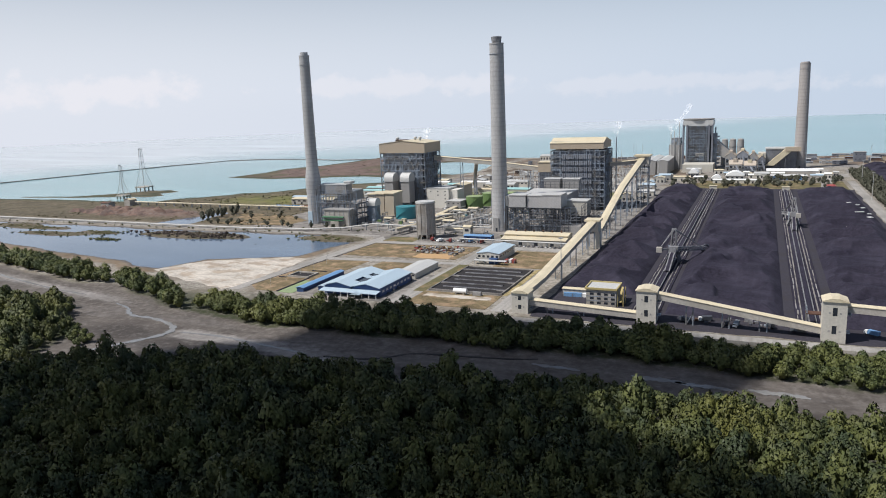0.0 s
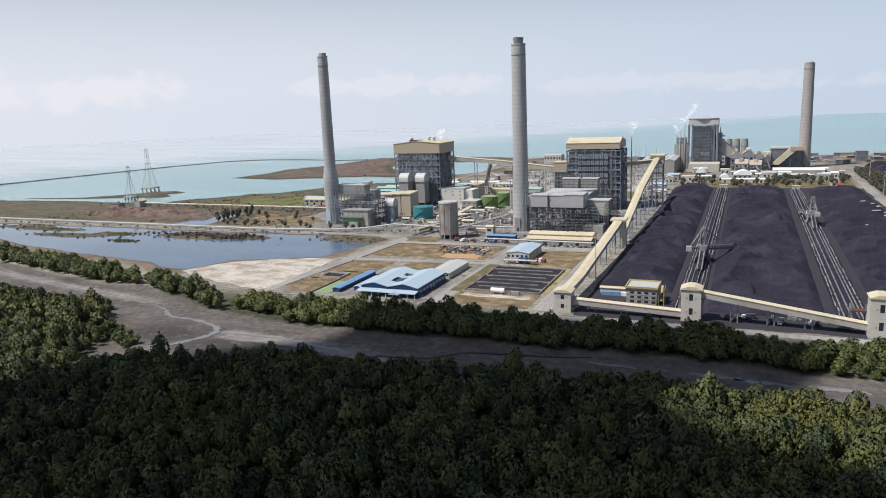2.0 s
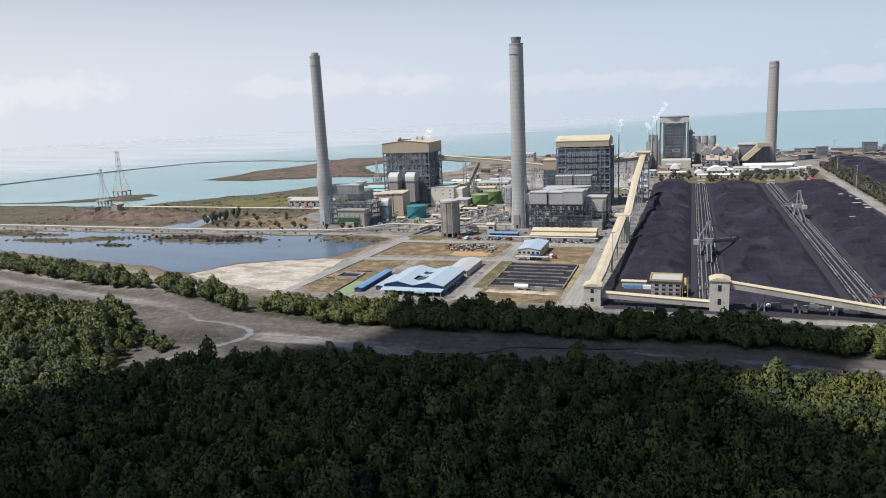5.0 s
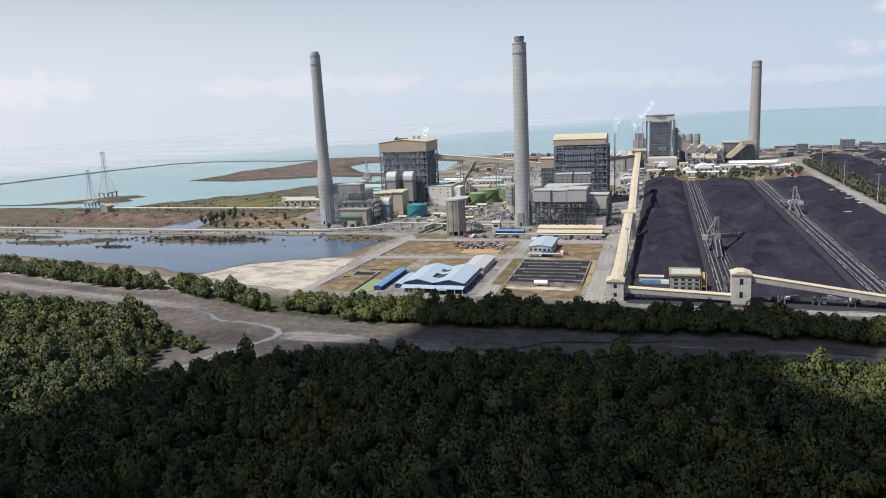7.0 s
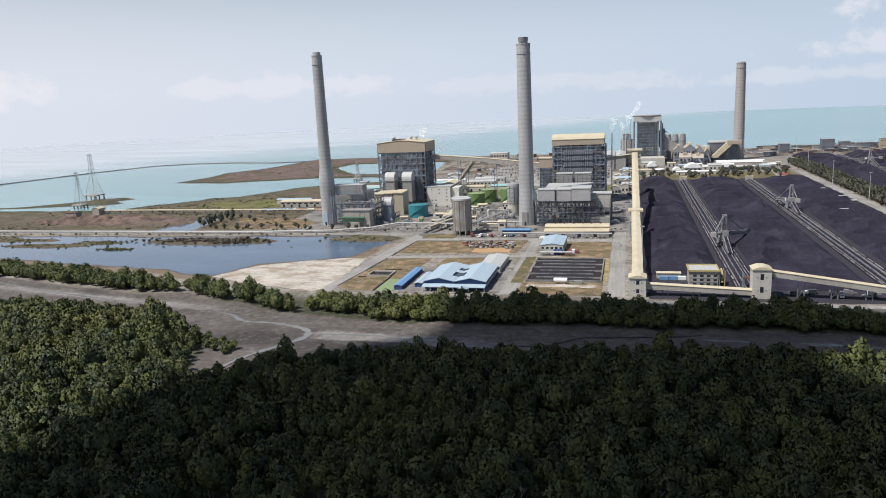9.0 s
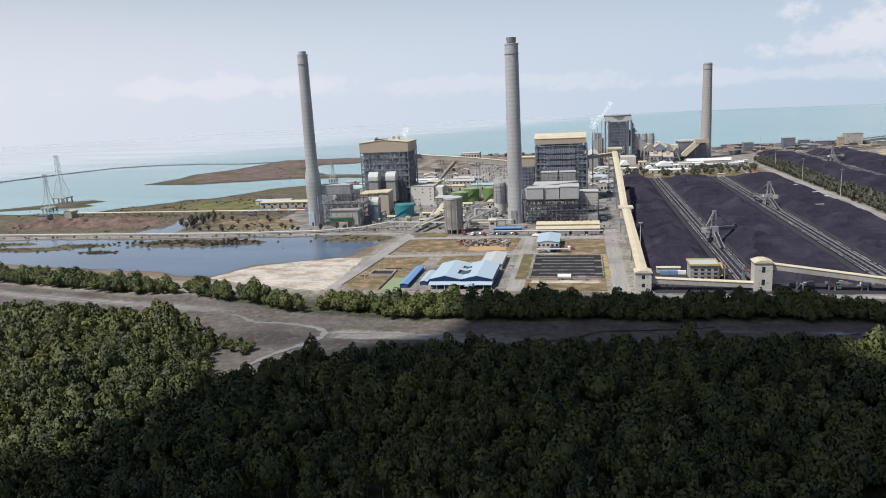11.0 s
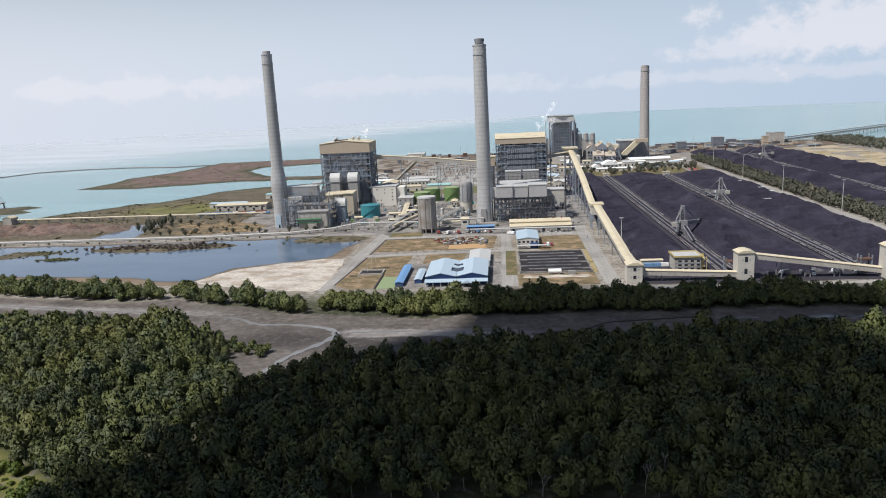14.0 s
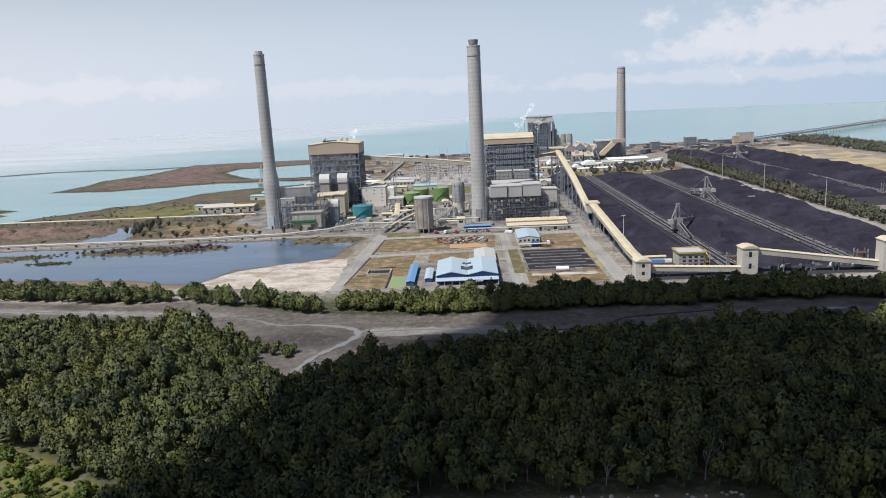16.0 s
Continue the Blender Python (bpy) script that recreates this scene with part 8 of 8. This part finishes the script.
for k, (x, y, rx, ry, h) in enumerate(((-862, 752, 26, 16, 8), (-828, 742, 20, 14, 9), (-800, 756, 24, 15, 7), (-772, 744, 18, 14, 8.5), (-744, 750, 22, 13, 6), (-716, 742, 16, 10, 4.5), (-890, 738, 24, 12, 5), (-930, 746, 22, 12, 4), (-846, 722, 20, 10, 5), (-786, 722, 24, 9, 4), (-905, 766, 18, 12, 6))):
    earth_heap(x, y, rx, ry, h, k)
# trestle conveyor to the earth works
gallery([(-912, 818, 4.6), (-720, 812, 4.6), (-540, 806, 4.6)], 2.4, 0.9, "long low trestle conveyor across the marsh", [(-900 + 18 * k, 818 - 0.03 * 18 * k, 5) for k in range(20)])
gable("earthworks_house", -905, -893, 808, 822, 9, 11, "y", PALE_CONCRETE, CREAM, "small transfer house by the red earth heaps")
gable("crusher_shed", -935, -918, 790, 802, 6, 7.5, "x", GREY_SHEET, RUST, "rusty crusher shed by the red earth heaps")
TURQUOISE = surface("turquoise_roof", (0.30, 0.50, 0.50), 0.5, vary=0.06)
gable("stores_hall", -632, -560, 866, 890, 7.5, 9, "x", PALE_CONCRETE, CREAM, "long stores hall with a cream roof", doors=6, windows=8)
gable("stores_hall", -655, -600, 900, 915, 6, 7.2, "x", WHITE_WALL, BLUE_ROOF, "stores hall with a pale blue roof", doors=4)
gable("stores_hall", -545, -505, 930, 960, 7, 8.5, "x", WHITE_WALL, LIGHT_SHEET, "stores hall with a pale roof", doors=4)
gable("stores_hall", -600, -530, 985, 1005, 6, 7, "x", WHITE_WALL, TURQUOISE, "low hall with a turquoise roof", doors=4)
for k, (x, y, w, d) in enumerate(((-590, 1015, 70, 16), (-585, 1038, 60, 12), (-548, 1070, 50, 16), (-540, 1100, 60, 14), (-535, 1130, 40, 20), (-470, 1010, 50, 18), (-468, 1040, 40, 14), (-470, 1070, 36, 18), (-460, 1105, 50, 16), (-400, 1010, 40, 16), (-350, 1015, 36, 22))):
    gable("depot_hall", x, x + w, y, y + d, 7, 8.6, "x", WHITE_WALL, (TURQUOISE, LIGHT_SHEET, TURQUOISE, WHITE, CREAM)[k % 5], "low depot hall with a bright sheet roof", group="depot halls", doors=3)


def vehicle(x, y, turn, material, long, label, category, group):
    """A car or truck: body, cab, windows, four wheels."""
    t = thing(category.replace(" ", "_"), (0, 0, 0), label, category, group)
    w = 0.9 if long < 6 else 1.2
    if long < 6:
        part("body", extrude_x([(-long / 2, 0.4), (long / 2, 0.4), (long / 2, 0.9), (-long / 2, 1.0)], -w, w), material, t)
        part("cabin", extrude_x([(-long * 0.32, 0.95), (long * 0.3, 0.95), (long * 0.18, 1.5), (-long * 0.22, 1.5)], -w * 0.9, w * 0.9), GLASS, t)
    else:
        part("body", box(-w, w, -long / 2, long * 0.22, 0.9, 3.2), material, t)
        part("cab", extrude_x([(long * 0.26, 0.7), (long / 2, 0.7), (long / 2, 1.7), (long * 0.44, 2.7), (long * 0.26, 2.7)], -w, w), WHITE, t)
        part("windscreen", box(-w * 0.9, w * 0.9, long * 0.455, long * 0.48, 1.7, 2.4), GLASS, t)
        part("chassis", box(-w * 0.5, w * 0.5, -long / 2, long / 2, 0.6, 0.9), DARK_STEEL, t)
    for sx in (-1, 1):
        for sy in (-0.32, 0.32):
            part("wheel", pipe([(sx * w * 0.75, sy * long, 0.42), (sx * w * 1.02, sy * long, 0.42)], 0.42, 10), SOOT, t)
    t.location, t.rotation_euler = (x, y, 0.16), (0, 0, turn)


rng = random.Random(5)
for k in range(16):
    vehicle(-302 + k * 3.6 + rng.uniform(-0.8, 0.8), 643 + rng.uniform(-2, 4), rng.uniform(-0.3, 0.3), rng.choice((RED, WHITE, BRIGHT_BLUE, GREY_SHEET, RED)), 4.4 if k % 3 else 9, "parked works vehicle on the apron", "truck" if k % 3 == 0 else "car", "parked vehicles")
for k in range(14):
    vehicle(-222 + k * 4.2, 633.5 + rng.uniform(-0.5, 0.5), 0, rng.choice((WHITE, GREY_SHEET, DARK_STEEL, WHITE)), 4.4, "parked car before the cream shed", "car", "parked vehicles")
for k in range(15):
    vehicle(-640 + k * 6.5, 832 + rng.uniform(-4, 6), 1.57, (RED, RED, BRIGHT_BLUE, WHITE)[k % 4] if k > 5 else BRIGHT_BLUE, 11, "parked truck by the stores hall", "truck", "parked vehicles")
for k in range(8):
    vehicle(-40 + k * 16 + rng.uniform(-4, 4), 436 + rng.uniform(-4, 4), rng.uniform(0, 3), rng.choice((DARK_STEEL, STEEL, BRIGHT_BLUE, DARK_STEEL)), 8, "works truck beside the coal yard", "truck", "parked vehicles")
for k in range(12):
    vehicle(-250 + rng.uniform(-3, 3), 446 + k * 4.0, 1.57, rng.choice((WHITE, GREY_SHEET, DARK_STEEL)), 4.3, "parked car beside the workshop", "car", "parked vehicles") if k % 2 == 0 else None
vehicle(-226, 628, 1.2, WHITE, 8, "white truck on the service road", "truck", "parked vehicles")
vehicle(-152, 600, 0, WHITE, 4.4, "white car on the conveyor road", "car", "parked vehicles")
# scrap heap on the dry field: each piece of its own
for k in range(130):
    x, y = rng.gauss(-272, 17), rng.gauss(600, 9)
    if not (-304 < x < -245 and 568 < y < 618):
        continue
    w, d, h = rng.uniform(0.8, 3.4), rng.uniform(0.8, 3.0), rng.uniform(0.5, 1.8)
    ob = single("scrap_piece", beam((0, 0, h / 2), (w, d * 0.5, h / 2 + rng.uniform(-0.2, 0.4)), d, h), rng.choice((RUST, RUST, MACHINE, DARK_STEEL, GREY_SHEET, LIGHT_SHEET, RED)), (0, 0, 0), "rusty piece of scrap on the dry field", "scrap", "scrap yard")
    ob.location, ob.rotation_euler = (x, y, 0.18), (0, 0, rng.uniform(0, 6.28))
slab("bare_earth", ragged_patch(rect(-286, -250, 566, 584), 5, 1.5, 44), surface("orange_earth", (0.42, 0.27, 0.14), 0.95, vary=0.15), "orange bare earth", 0.19)


# ---- masts and lamps ----
def mast(x, y, h, label):
    t = thing("light_mast", (x, y, 0), label, "light mast", "light masts")
    part("pole", lathe(x, y, [(0.45, 0), (0.22, h)], 10), LIGHT_SHEET, t)
    ring = part("head_ring", lathe(x, y, [(0.4, h - 0.8), (1.5, h - 0.6), (1.5, h - 0.2), (0.4, h)], 12), STEEL, t)
    for k in range(6):
        a = k * math.pi / 3
        part("lamp", box(x + 1.5 * math.cos(a) - 0.35, x + 1.5 * math.cos(a) + 0.35, y + 1.5 * math.sin(a) - 0.35, y + 1.5 * math.sin(a) + 0.35, h - 0.7, h - 0.1), GREY_SHEET, ring)


for x, y in ((-134, 512), (128, 860), (126, 1010), (134, 1190), (350, 900), (352, 1100), (350, 1300), (130, 700), (-150, 1180), (180, 1500)):
    mast(x, y, 34, "tall floodlight mast by the coal yards")
rng = random.Random(21)
for k in range(10):
    x, y = (-347 - 0.02 * k, 440 + 20 * k) if k < 5 else (-238, 440 + 34 * (k - 5))
    t = thing("street_lamp", (x, y, 0.1), "slim street lamp beside the service road", "lamp", "street lamps")
    part("pole", lathe(x, y, [(0.12, 0.1), (0.08, 8)], 8), LIGHT_SHEET, t)
    part("arm", beam((x, y, 8), (x + 1.6, y, 8.3), 0.12), LIGHT_SHEET, t)
    part("head", box(x + 1.3, x + 2.1, y - 0.15, y + 0.15, 8.15, 8.35), GREY_SHEET, t)
# fence along the coal yard road
t = thing("fence", (0, 402, 0), "pale concrete post fence along the coal yard road", "fence")
for k in range(60):
    x = -150 + k * 9
    part("post", box(x - 0.15, x + 0.15, 401.9, 402.2, 0, 2.4), PALE_CONCRETE, t)
part("panel", box(-150, 390, 402.0, 402.1, 0.1, 1.9), PALE_CONCRETE, t)

# ---- shrubs and reeds ----
shrubs = [(-668, 718), (-655, 704), (-655, 725), (-660, 738), (-658, 752), (-653, 771), (-648, 760), (-664, 730), (-609, 704), (-587, 690), (-569, 695), (-552, 702), (-540, 690), (-600, 735), (-560, 740), (-530, 735), (-620, 760), (-575, 765), (-530, 704), (-520, 690), (-640, 700), (-628, 690), (-510, 686), (-500, 682), (-472, 684), (-455, 684), (-444, 686), (-432, 690), (-615, 690), (-595, 682)]
rng = random.Random(8)
shrubs = [(x, y, 1.55 if x < -645 and y > 700 else 1.0) for x, y in shrubs + [(-650, 712), (-646, 732), (-643, 748), (-652, 744), (-640, 768), (-657, 764)]]
single_trees([(x + rng.uniform(-2, 2), y + rng.uniform(-2, 2), 0.3, rng.uniform(2.6, 3.8) * e ** 0.5, rng.uniform(0.9, 1.2) * e, rng.uniform(0, 6), rng.randrange(20)) for x, y, e in shrubs], LEAN_CROWNS, NEEDLE, "small dark shrub on the parched lawn", "lawn shrubs", 0.1, "shrub")
verge = [(rng.uniform(-125, 112), rng.uniform(1118, 1230), 0.4, rng.uniform(2.4, 5.2), rng.uniform(0.9, 1.4), rng.uniform(0, 6), rng.randrange(20)) for _ in range(95)]
single_trees([v for v in verge if not (-75 < v[0] < 0 and 1170 < v[1] < 1230)], LEAN_CROWNS, NEEDLE, "dark green tree at the end of the coal yard", "yard trees", 0.2)
reeds = [(rng.gauss(cx, rx * 0.55), rng.gauss(cy, ry * 0.6), -0.9, rng.uniform(1.0, 2.6), rng.uniform(0.35, 0.6), rng.uniform(0, 6), rng.randrange(20)) for cx, cy, rx, ry in SPITS for _ in range(85)]
heap = [(rng.gauss(-590, 30), rng.gauss(616, 6), -0.2, rng.uniform(1.2, 3.0), rng.uniform(0.4, 0.9), rng.uniform(0, 6), rng.randrange(20)) for _ in range(260)]
plant_stuff("brush_heap", heap, TUSSOCKS, foliage("dead_brush", (0.075, 0.058, 0.050), (0.11, 0.088, 0.078), (0.12, 0.10, 0.07)), "dark heap of dead brush on a spit in the pond")
verge_bush = [(rng.uniform(-560, -150), rng.uniform(676, 684), 0, rng.uniform(0.8, 1.6), 0.8, rng.uniform(0, 6), rng.randrange(20)) for _ in range(60)]
plant_stuff("verge_bushes", verge_bush, TUSSOCKS, LEAF_BANK, "small roadside bushes along the causeway")
marsh_tuft = [(rng.uniform(-1000, -560), rng.uniform(690, 1000), 0, rng.uniform(0.8, 2.4), 0.5, rng.uniform(0, 6), rng.randrange(20)) for _ in range(1100)]
px, py = np.array([s[0] for s in marsh_tuft]), np.array([s[1] for s in marsh_tuft])
ok = (inside_distance(px, py, COAST) > 6) & (inside_distance(px, py, CHANNEL) < -4) & (np.abs(py - 814) > 6) & ~((px > -650) & (py > 820)) & (lumps(px, py, 60, 77) > -0.1)
plant_stuff("marsh_tufts", [s for s, k in zip(marsh_tuft, ok) if k], TUSSOCKS, foliage("marsh_leaves", (0.06, 0.058, 0.026), (0.09, 0.085, 0.03), (0.10, 0.075, 0.045)), "tussocks of marsh grass and scrub on the flats")
reeds += [(x + rng.uniform(-8, 8), y + rng.uniform(-2, 3), 0, rng.uniform(0.9, 2.2), 0.7, rng.uniform(0, 6), rng.randrange(20)) for x, y in [(-1000 + 11 * k, 653 + 3 * math.sin(k)) for k in range(50)]]
plant_stuff("reeds", reeds, TUSSOCKS, foliage("reed_leaves", (0.085, 0.095, 0.034), (0.12, 0.118, 0.045), (0.13, 0.10, 0.052)), "reeds and scrub at the edge of the pond")
scrub = [(rng.uniform(-1100, -560), rng.uniform(1210, 1700), 0.0, rng.uniform(1.2, 3), 0.3, rng.uniform(0, 6), rng.randrange(20)) for _ in range(200)]
px, py = np.array([s[0] for s in scrub]), np.array([s[1] for s in scrub])
ok = (inside_distance(px, py, COAST) > 8) & (inside_distance(px, py, INLET) < -8)
plant_stuff("spit_scrub", [s for s, k in zip(scrub, ok) if k], TUSSOCKS, foliage("scrub_leaves", (0.09, 0.075, 0.045), (0.12, 0.085, 0.06), (0.11, 0.09, 0.05)), "low scrub on the red spit")


# ---- the cumulus over the creek, whose shade lies on the mangroves ----
def cumulus(label, outline, height):
    """A flat-based cumulus whose shade has the given outline on the treetops."""
    rise = SUN * (height / SUN.z)
    px, py = np.meshgrid(np.arange(-700, 330, 13.0), np.arange(-60, 420, 13.0))
    deep = inside_distance(px, py, outline)
    spots = sorted(((d, x, y) for d, x, y in zip(deep.ravel(), px.ravel(), py.ravel()) if d > 7), reverse=True)
    puffs = []
    for d, x, y in spots:
        r = min(d, 85.0)
        if all((x - a) ** 2 + (y - b) ** 2 > (0.42 * max(r, 20)) ** 2 or q < r * 0.8 for a, b, q in puffs):
            puffs.append((x, y, r))
    bm = bmesh.new()
    for x, y, r in puffs:
        bmesh.ops.create_icosphere(bm, subdivisions=2, radius=r + 3, matrix=Matrix.Translation((x, y, 0.12 * r)) @ Matrix.Diagonal((1, 1, 0.45, 1)))
    for v in bm.verts:
        v.co += Vector((1, 1, 0.6)) * 5 * noise.fractal(v.co * 0.03, 0.8, 2.2, 3)
    for f in bm.faces:
        f.smooth = True
    at = Vector((rise.x, rise.y, rise.z + 8))
    bmesh.ops.translate(bm, verts=bm.verts, vec=at)
    single("cloud", bm, surface("cloud_white", (0.9, 0.9, 0.9), 1.0, vary=0.02, bump=0.0, spec=0.0), at, label, "cloud", kind="structure")


cumulus("white cumulus cloud high over the creek",
        [(-470, -40), (-406, 100), (-386, 132), (-371, 160), (-359, 190), (-353, 222), (-356, 250), (-332, 280), (-300, 308), (-262, 330), (-258, 372), (-262, 396), (-240, 404), (-120, 403), (-10, 402),
         (6, 392), (0, 350), (-18, 312), (-48, 302), (-56, 287), (-60, 265), (-44, 247), (-6, 233), (40, 214), (100, 190), (240, 150), (300, -40)], 1400)


# ---- dead trees at the edge of the mangroves ----
def dead_tree(x, y, h, seed):
    r = random.Random(seed)
    bm = bmesh.new()
    tips = [(Vector((0, 0, 0)), Vector((r.uniform(-.1, .1), r.uniform(-.1, .1), 1)), h * 0.55, h * 0.022, 0)]
    while tips:
        p, d, l, w, k = tips.pop()
        q = p + d.normalized() * l
        pipe([p, (p + q) / 2 + Vector((r.uniform(-.2, .2), r.uniform(-.2, .2), 0)), q], w, 5, bm)
        if k < 3:
            for _ in range(3):
                tips.append((p + (q - p) * r.uniform(0.6, 1.0), d + Vector((r.uniform(-.9, .9), r.uniform(-.9, .9), r.uniform(-0.1, .4))), l * 0.62, w * 0.62, k + 1))
    ob = single("dead_tree", bm, surface("bleached_wood", (0.24, 0.22, 0.20), 0.9, vary=0.2), (0, 0, 0), "bleached leafless dead tree among mangroves", "tree", "dead trees")
    ob.location = (x, y, -0.3)


for k, (x, y) in enumerate(((-222, 139), (-214, 146), (-186, 141), (-178, 144), (-243, 150), (-160, 150), (-150, 158), (-262, 143), (-120, 150))):
    dead_tree(x, y, 9 + k % 4, k)


# ---- steam ----
def steam(x, y, z, h, lean, seed):
    r = random.Random(seed)
    bm = bmesh.new()
    rings, seg = 26, 18
    loops = []
    for k in range(rings):
        f = k / (rings - 1)
        cx, cy, cz = x + lean * h * f + 1.2 * math.sin(f * 7 + seed), y + 1.0 * math.cos(f * 5 + seed), z + h * f
        wide = (0.8 + 4.6 * f ** 0.8) * (1 + 0.25 * math.sin(f * 19 + seed)) * (1 if k < rings - 2 else 0.4)
        loops.append([bm.verts.new((cx + wide * math.cos(2 * math.pi * i / seg) * (1 + 0.3 * noise.noise((f * 9, i, seed))), cy + wide * math.sin(2 * math.pi * i / seg), cz + 0.8 * noise.noise((i, f * 7, seed)))) for i in range(seg)])
    for a, c in zip(loops, loops[1:]):
        for i in range(seg):
            bm.faces.new((a[i], a[(i + 1) % seg], c[(i + 1) % seg], c[i])).smooth = True
    single("steam_plume", bm, STEAM, (x, y, z), "thin white wisp of steam drifting from a vent", "steam", "steam plumes")


STEAM = bpy.data.materials.new("steam")
STEAM.use_nodes = True
tree = STEAM.node_tree
tree.nodes.clear()
vapour = node(tree, "ShaderNodeAddShader")
for k, (kind, tone) in enumerate((("ShaderNodeBsdfDiffuse", 0.95), ("ShaderNodeBsdfTranslucent", 0.95))):
    shade = node(tree, kind)
    shade.inputs["Color"].default_value = (tone, tone, tone, 1)
    tree.links.new(shade.outputs[0], vapour.inputs[k])
clear = node(tree, "ShaderNodeBsdfTransparent")
veil = node(tree, "ShaderNodeMixShader")
tree.links.new(clear.outputs[0], veil.inputs[1])
tree.links.new(vapour.outputs[0], veil.inputs[2])
tree.links.new(veil.outputs[0], node(tree, "ShaderNodeOutputMaterial").inputs["Surface"])
spots = node(tree, "ShaderNodeTexNoise", Scale=0.22, Detail=5.0)
tree.links.new(node(tree, "ShaderNodeNewGeometry").outputs["Position"], spots.inputs["Vector"])
thin = node(tree, "ShaderNodeMapRange")
for key, value in zip(("From Min", "From Max", "To Min", "To Max"), (0.40, 0.78, 0.0, 0.34)):
    thin.inputs[key].default_value = value
tree.links.new(spots.outputs["Fac"], thin.inputs["Value"])
tree.links.new(thin.outputs[0], veil.inputs[0])
steam(-420, 890, 90, 14, 0.15, 1)
t = thing("vent_mast", (-166, 905, 0), "slim steel steam vent beside the boiler house", "vent pipe")
part("pipe", lathe(-166, 905, [(0.7, 0), (0.7, 87), (0.6, 87.6)], 10), STEEL, t)
steam(-166, 905, 87.5, 20, 0.1, 2)
steam(-142, 1402, 87, 34, 0.55, 3)
steam(-150, 1399, 71, 24, 0.3, 4)
steam(-156, 1400, 65, 18, -0.1, 5)


# ---- pale rubble at the foot of the mangroves ----
def rubble():
    r = random.Random(64)
    bm = bmesh.new()
    for k in range(170):
        x, y, w = r.uniform(-292, -176), r.uniform(116, 132), r.uniform(0.25, 1.1)
        bmesh.ops.create_icosphere(bm, subdivisions=1, radius=w, matrix=Matrix.Translation((x, y, w * 0.2)) @ Matrix.Rotation(r.uniform(0, 6), 4, "Z") @ Matrix.Diagonal((r.uniform(0.8, 1.6), 1, 0.6, 1)))
    single("rubble", bm, PALE_CONCRETE, (-234, 124, 0), "pale broken rubble at the forest edge", "rubble", kind="stuff")


rubble()


# ---- loose gear under the conveyor and round the coal yard ----
rng = random.Random(404)
for k in range(30):
    x, y = rng.uniform(-172, -146), rng.uniform(680, 1000)
    w, d, h = rng.uniform(2, 6), rng.uniform(2, 6), rng.uniform(1.5, 5)
    t = thing("equipment_skid", (x, y, 0.16), "dark machine skid on the works floor", "equipment", "works floor gear")
    part("housing", box(x, x + w, y, y + d, 0.46, h), rng.choice((DARK_STEEL, BLUE_STEEL, GREY_SHEET, STEEL, MACHINE, LIGHT_SHEET)), t)
    part("base", box(x - 0.4, x + w + 0.4, y - 0.4, y + d + 0.4, 0.16, 0.46), DARK_STEEL, t)
for k in range(18):
    x, y = rng.uniform(-48, 36), rng.uniform(434, 445)
    w, d, h = rng.uniform(1, 4), rng.uniform(1, 3), rng.uniform(0.8, 2.6)
    t = thing("spare_part", (x, y, 0.1), "dark machine spare lying beside the coal yard", "spare part", "coal yard spares")
    part("block", box(x, x + w, y, y + d, 0.1, h), rng.choice((DARK_STEEL, RUST, MACHINE, STEEL)), t)
    part("skid", box(x - 0.3, x + w + 0.3, y + d * 0.2, y + d * 0.4, 0.1, 0.35), RUST, t)
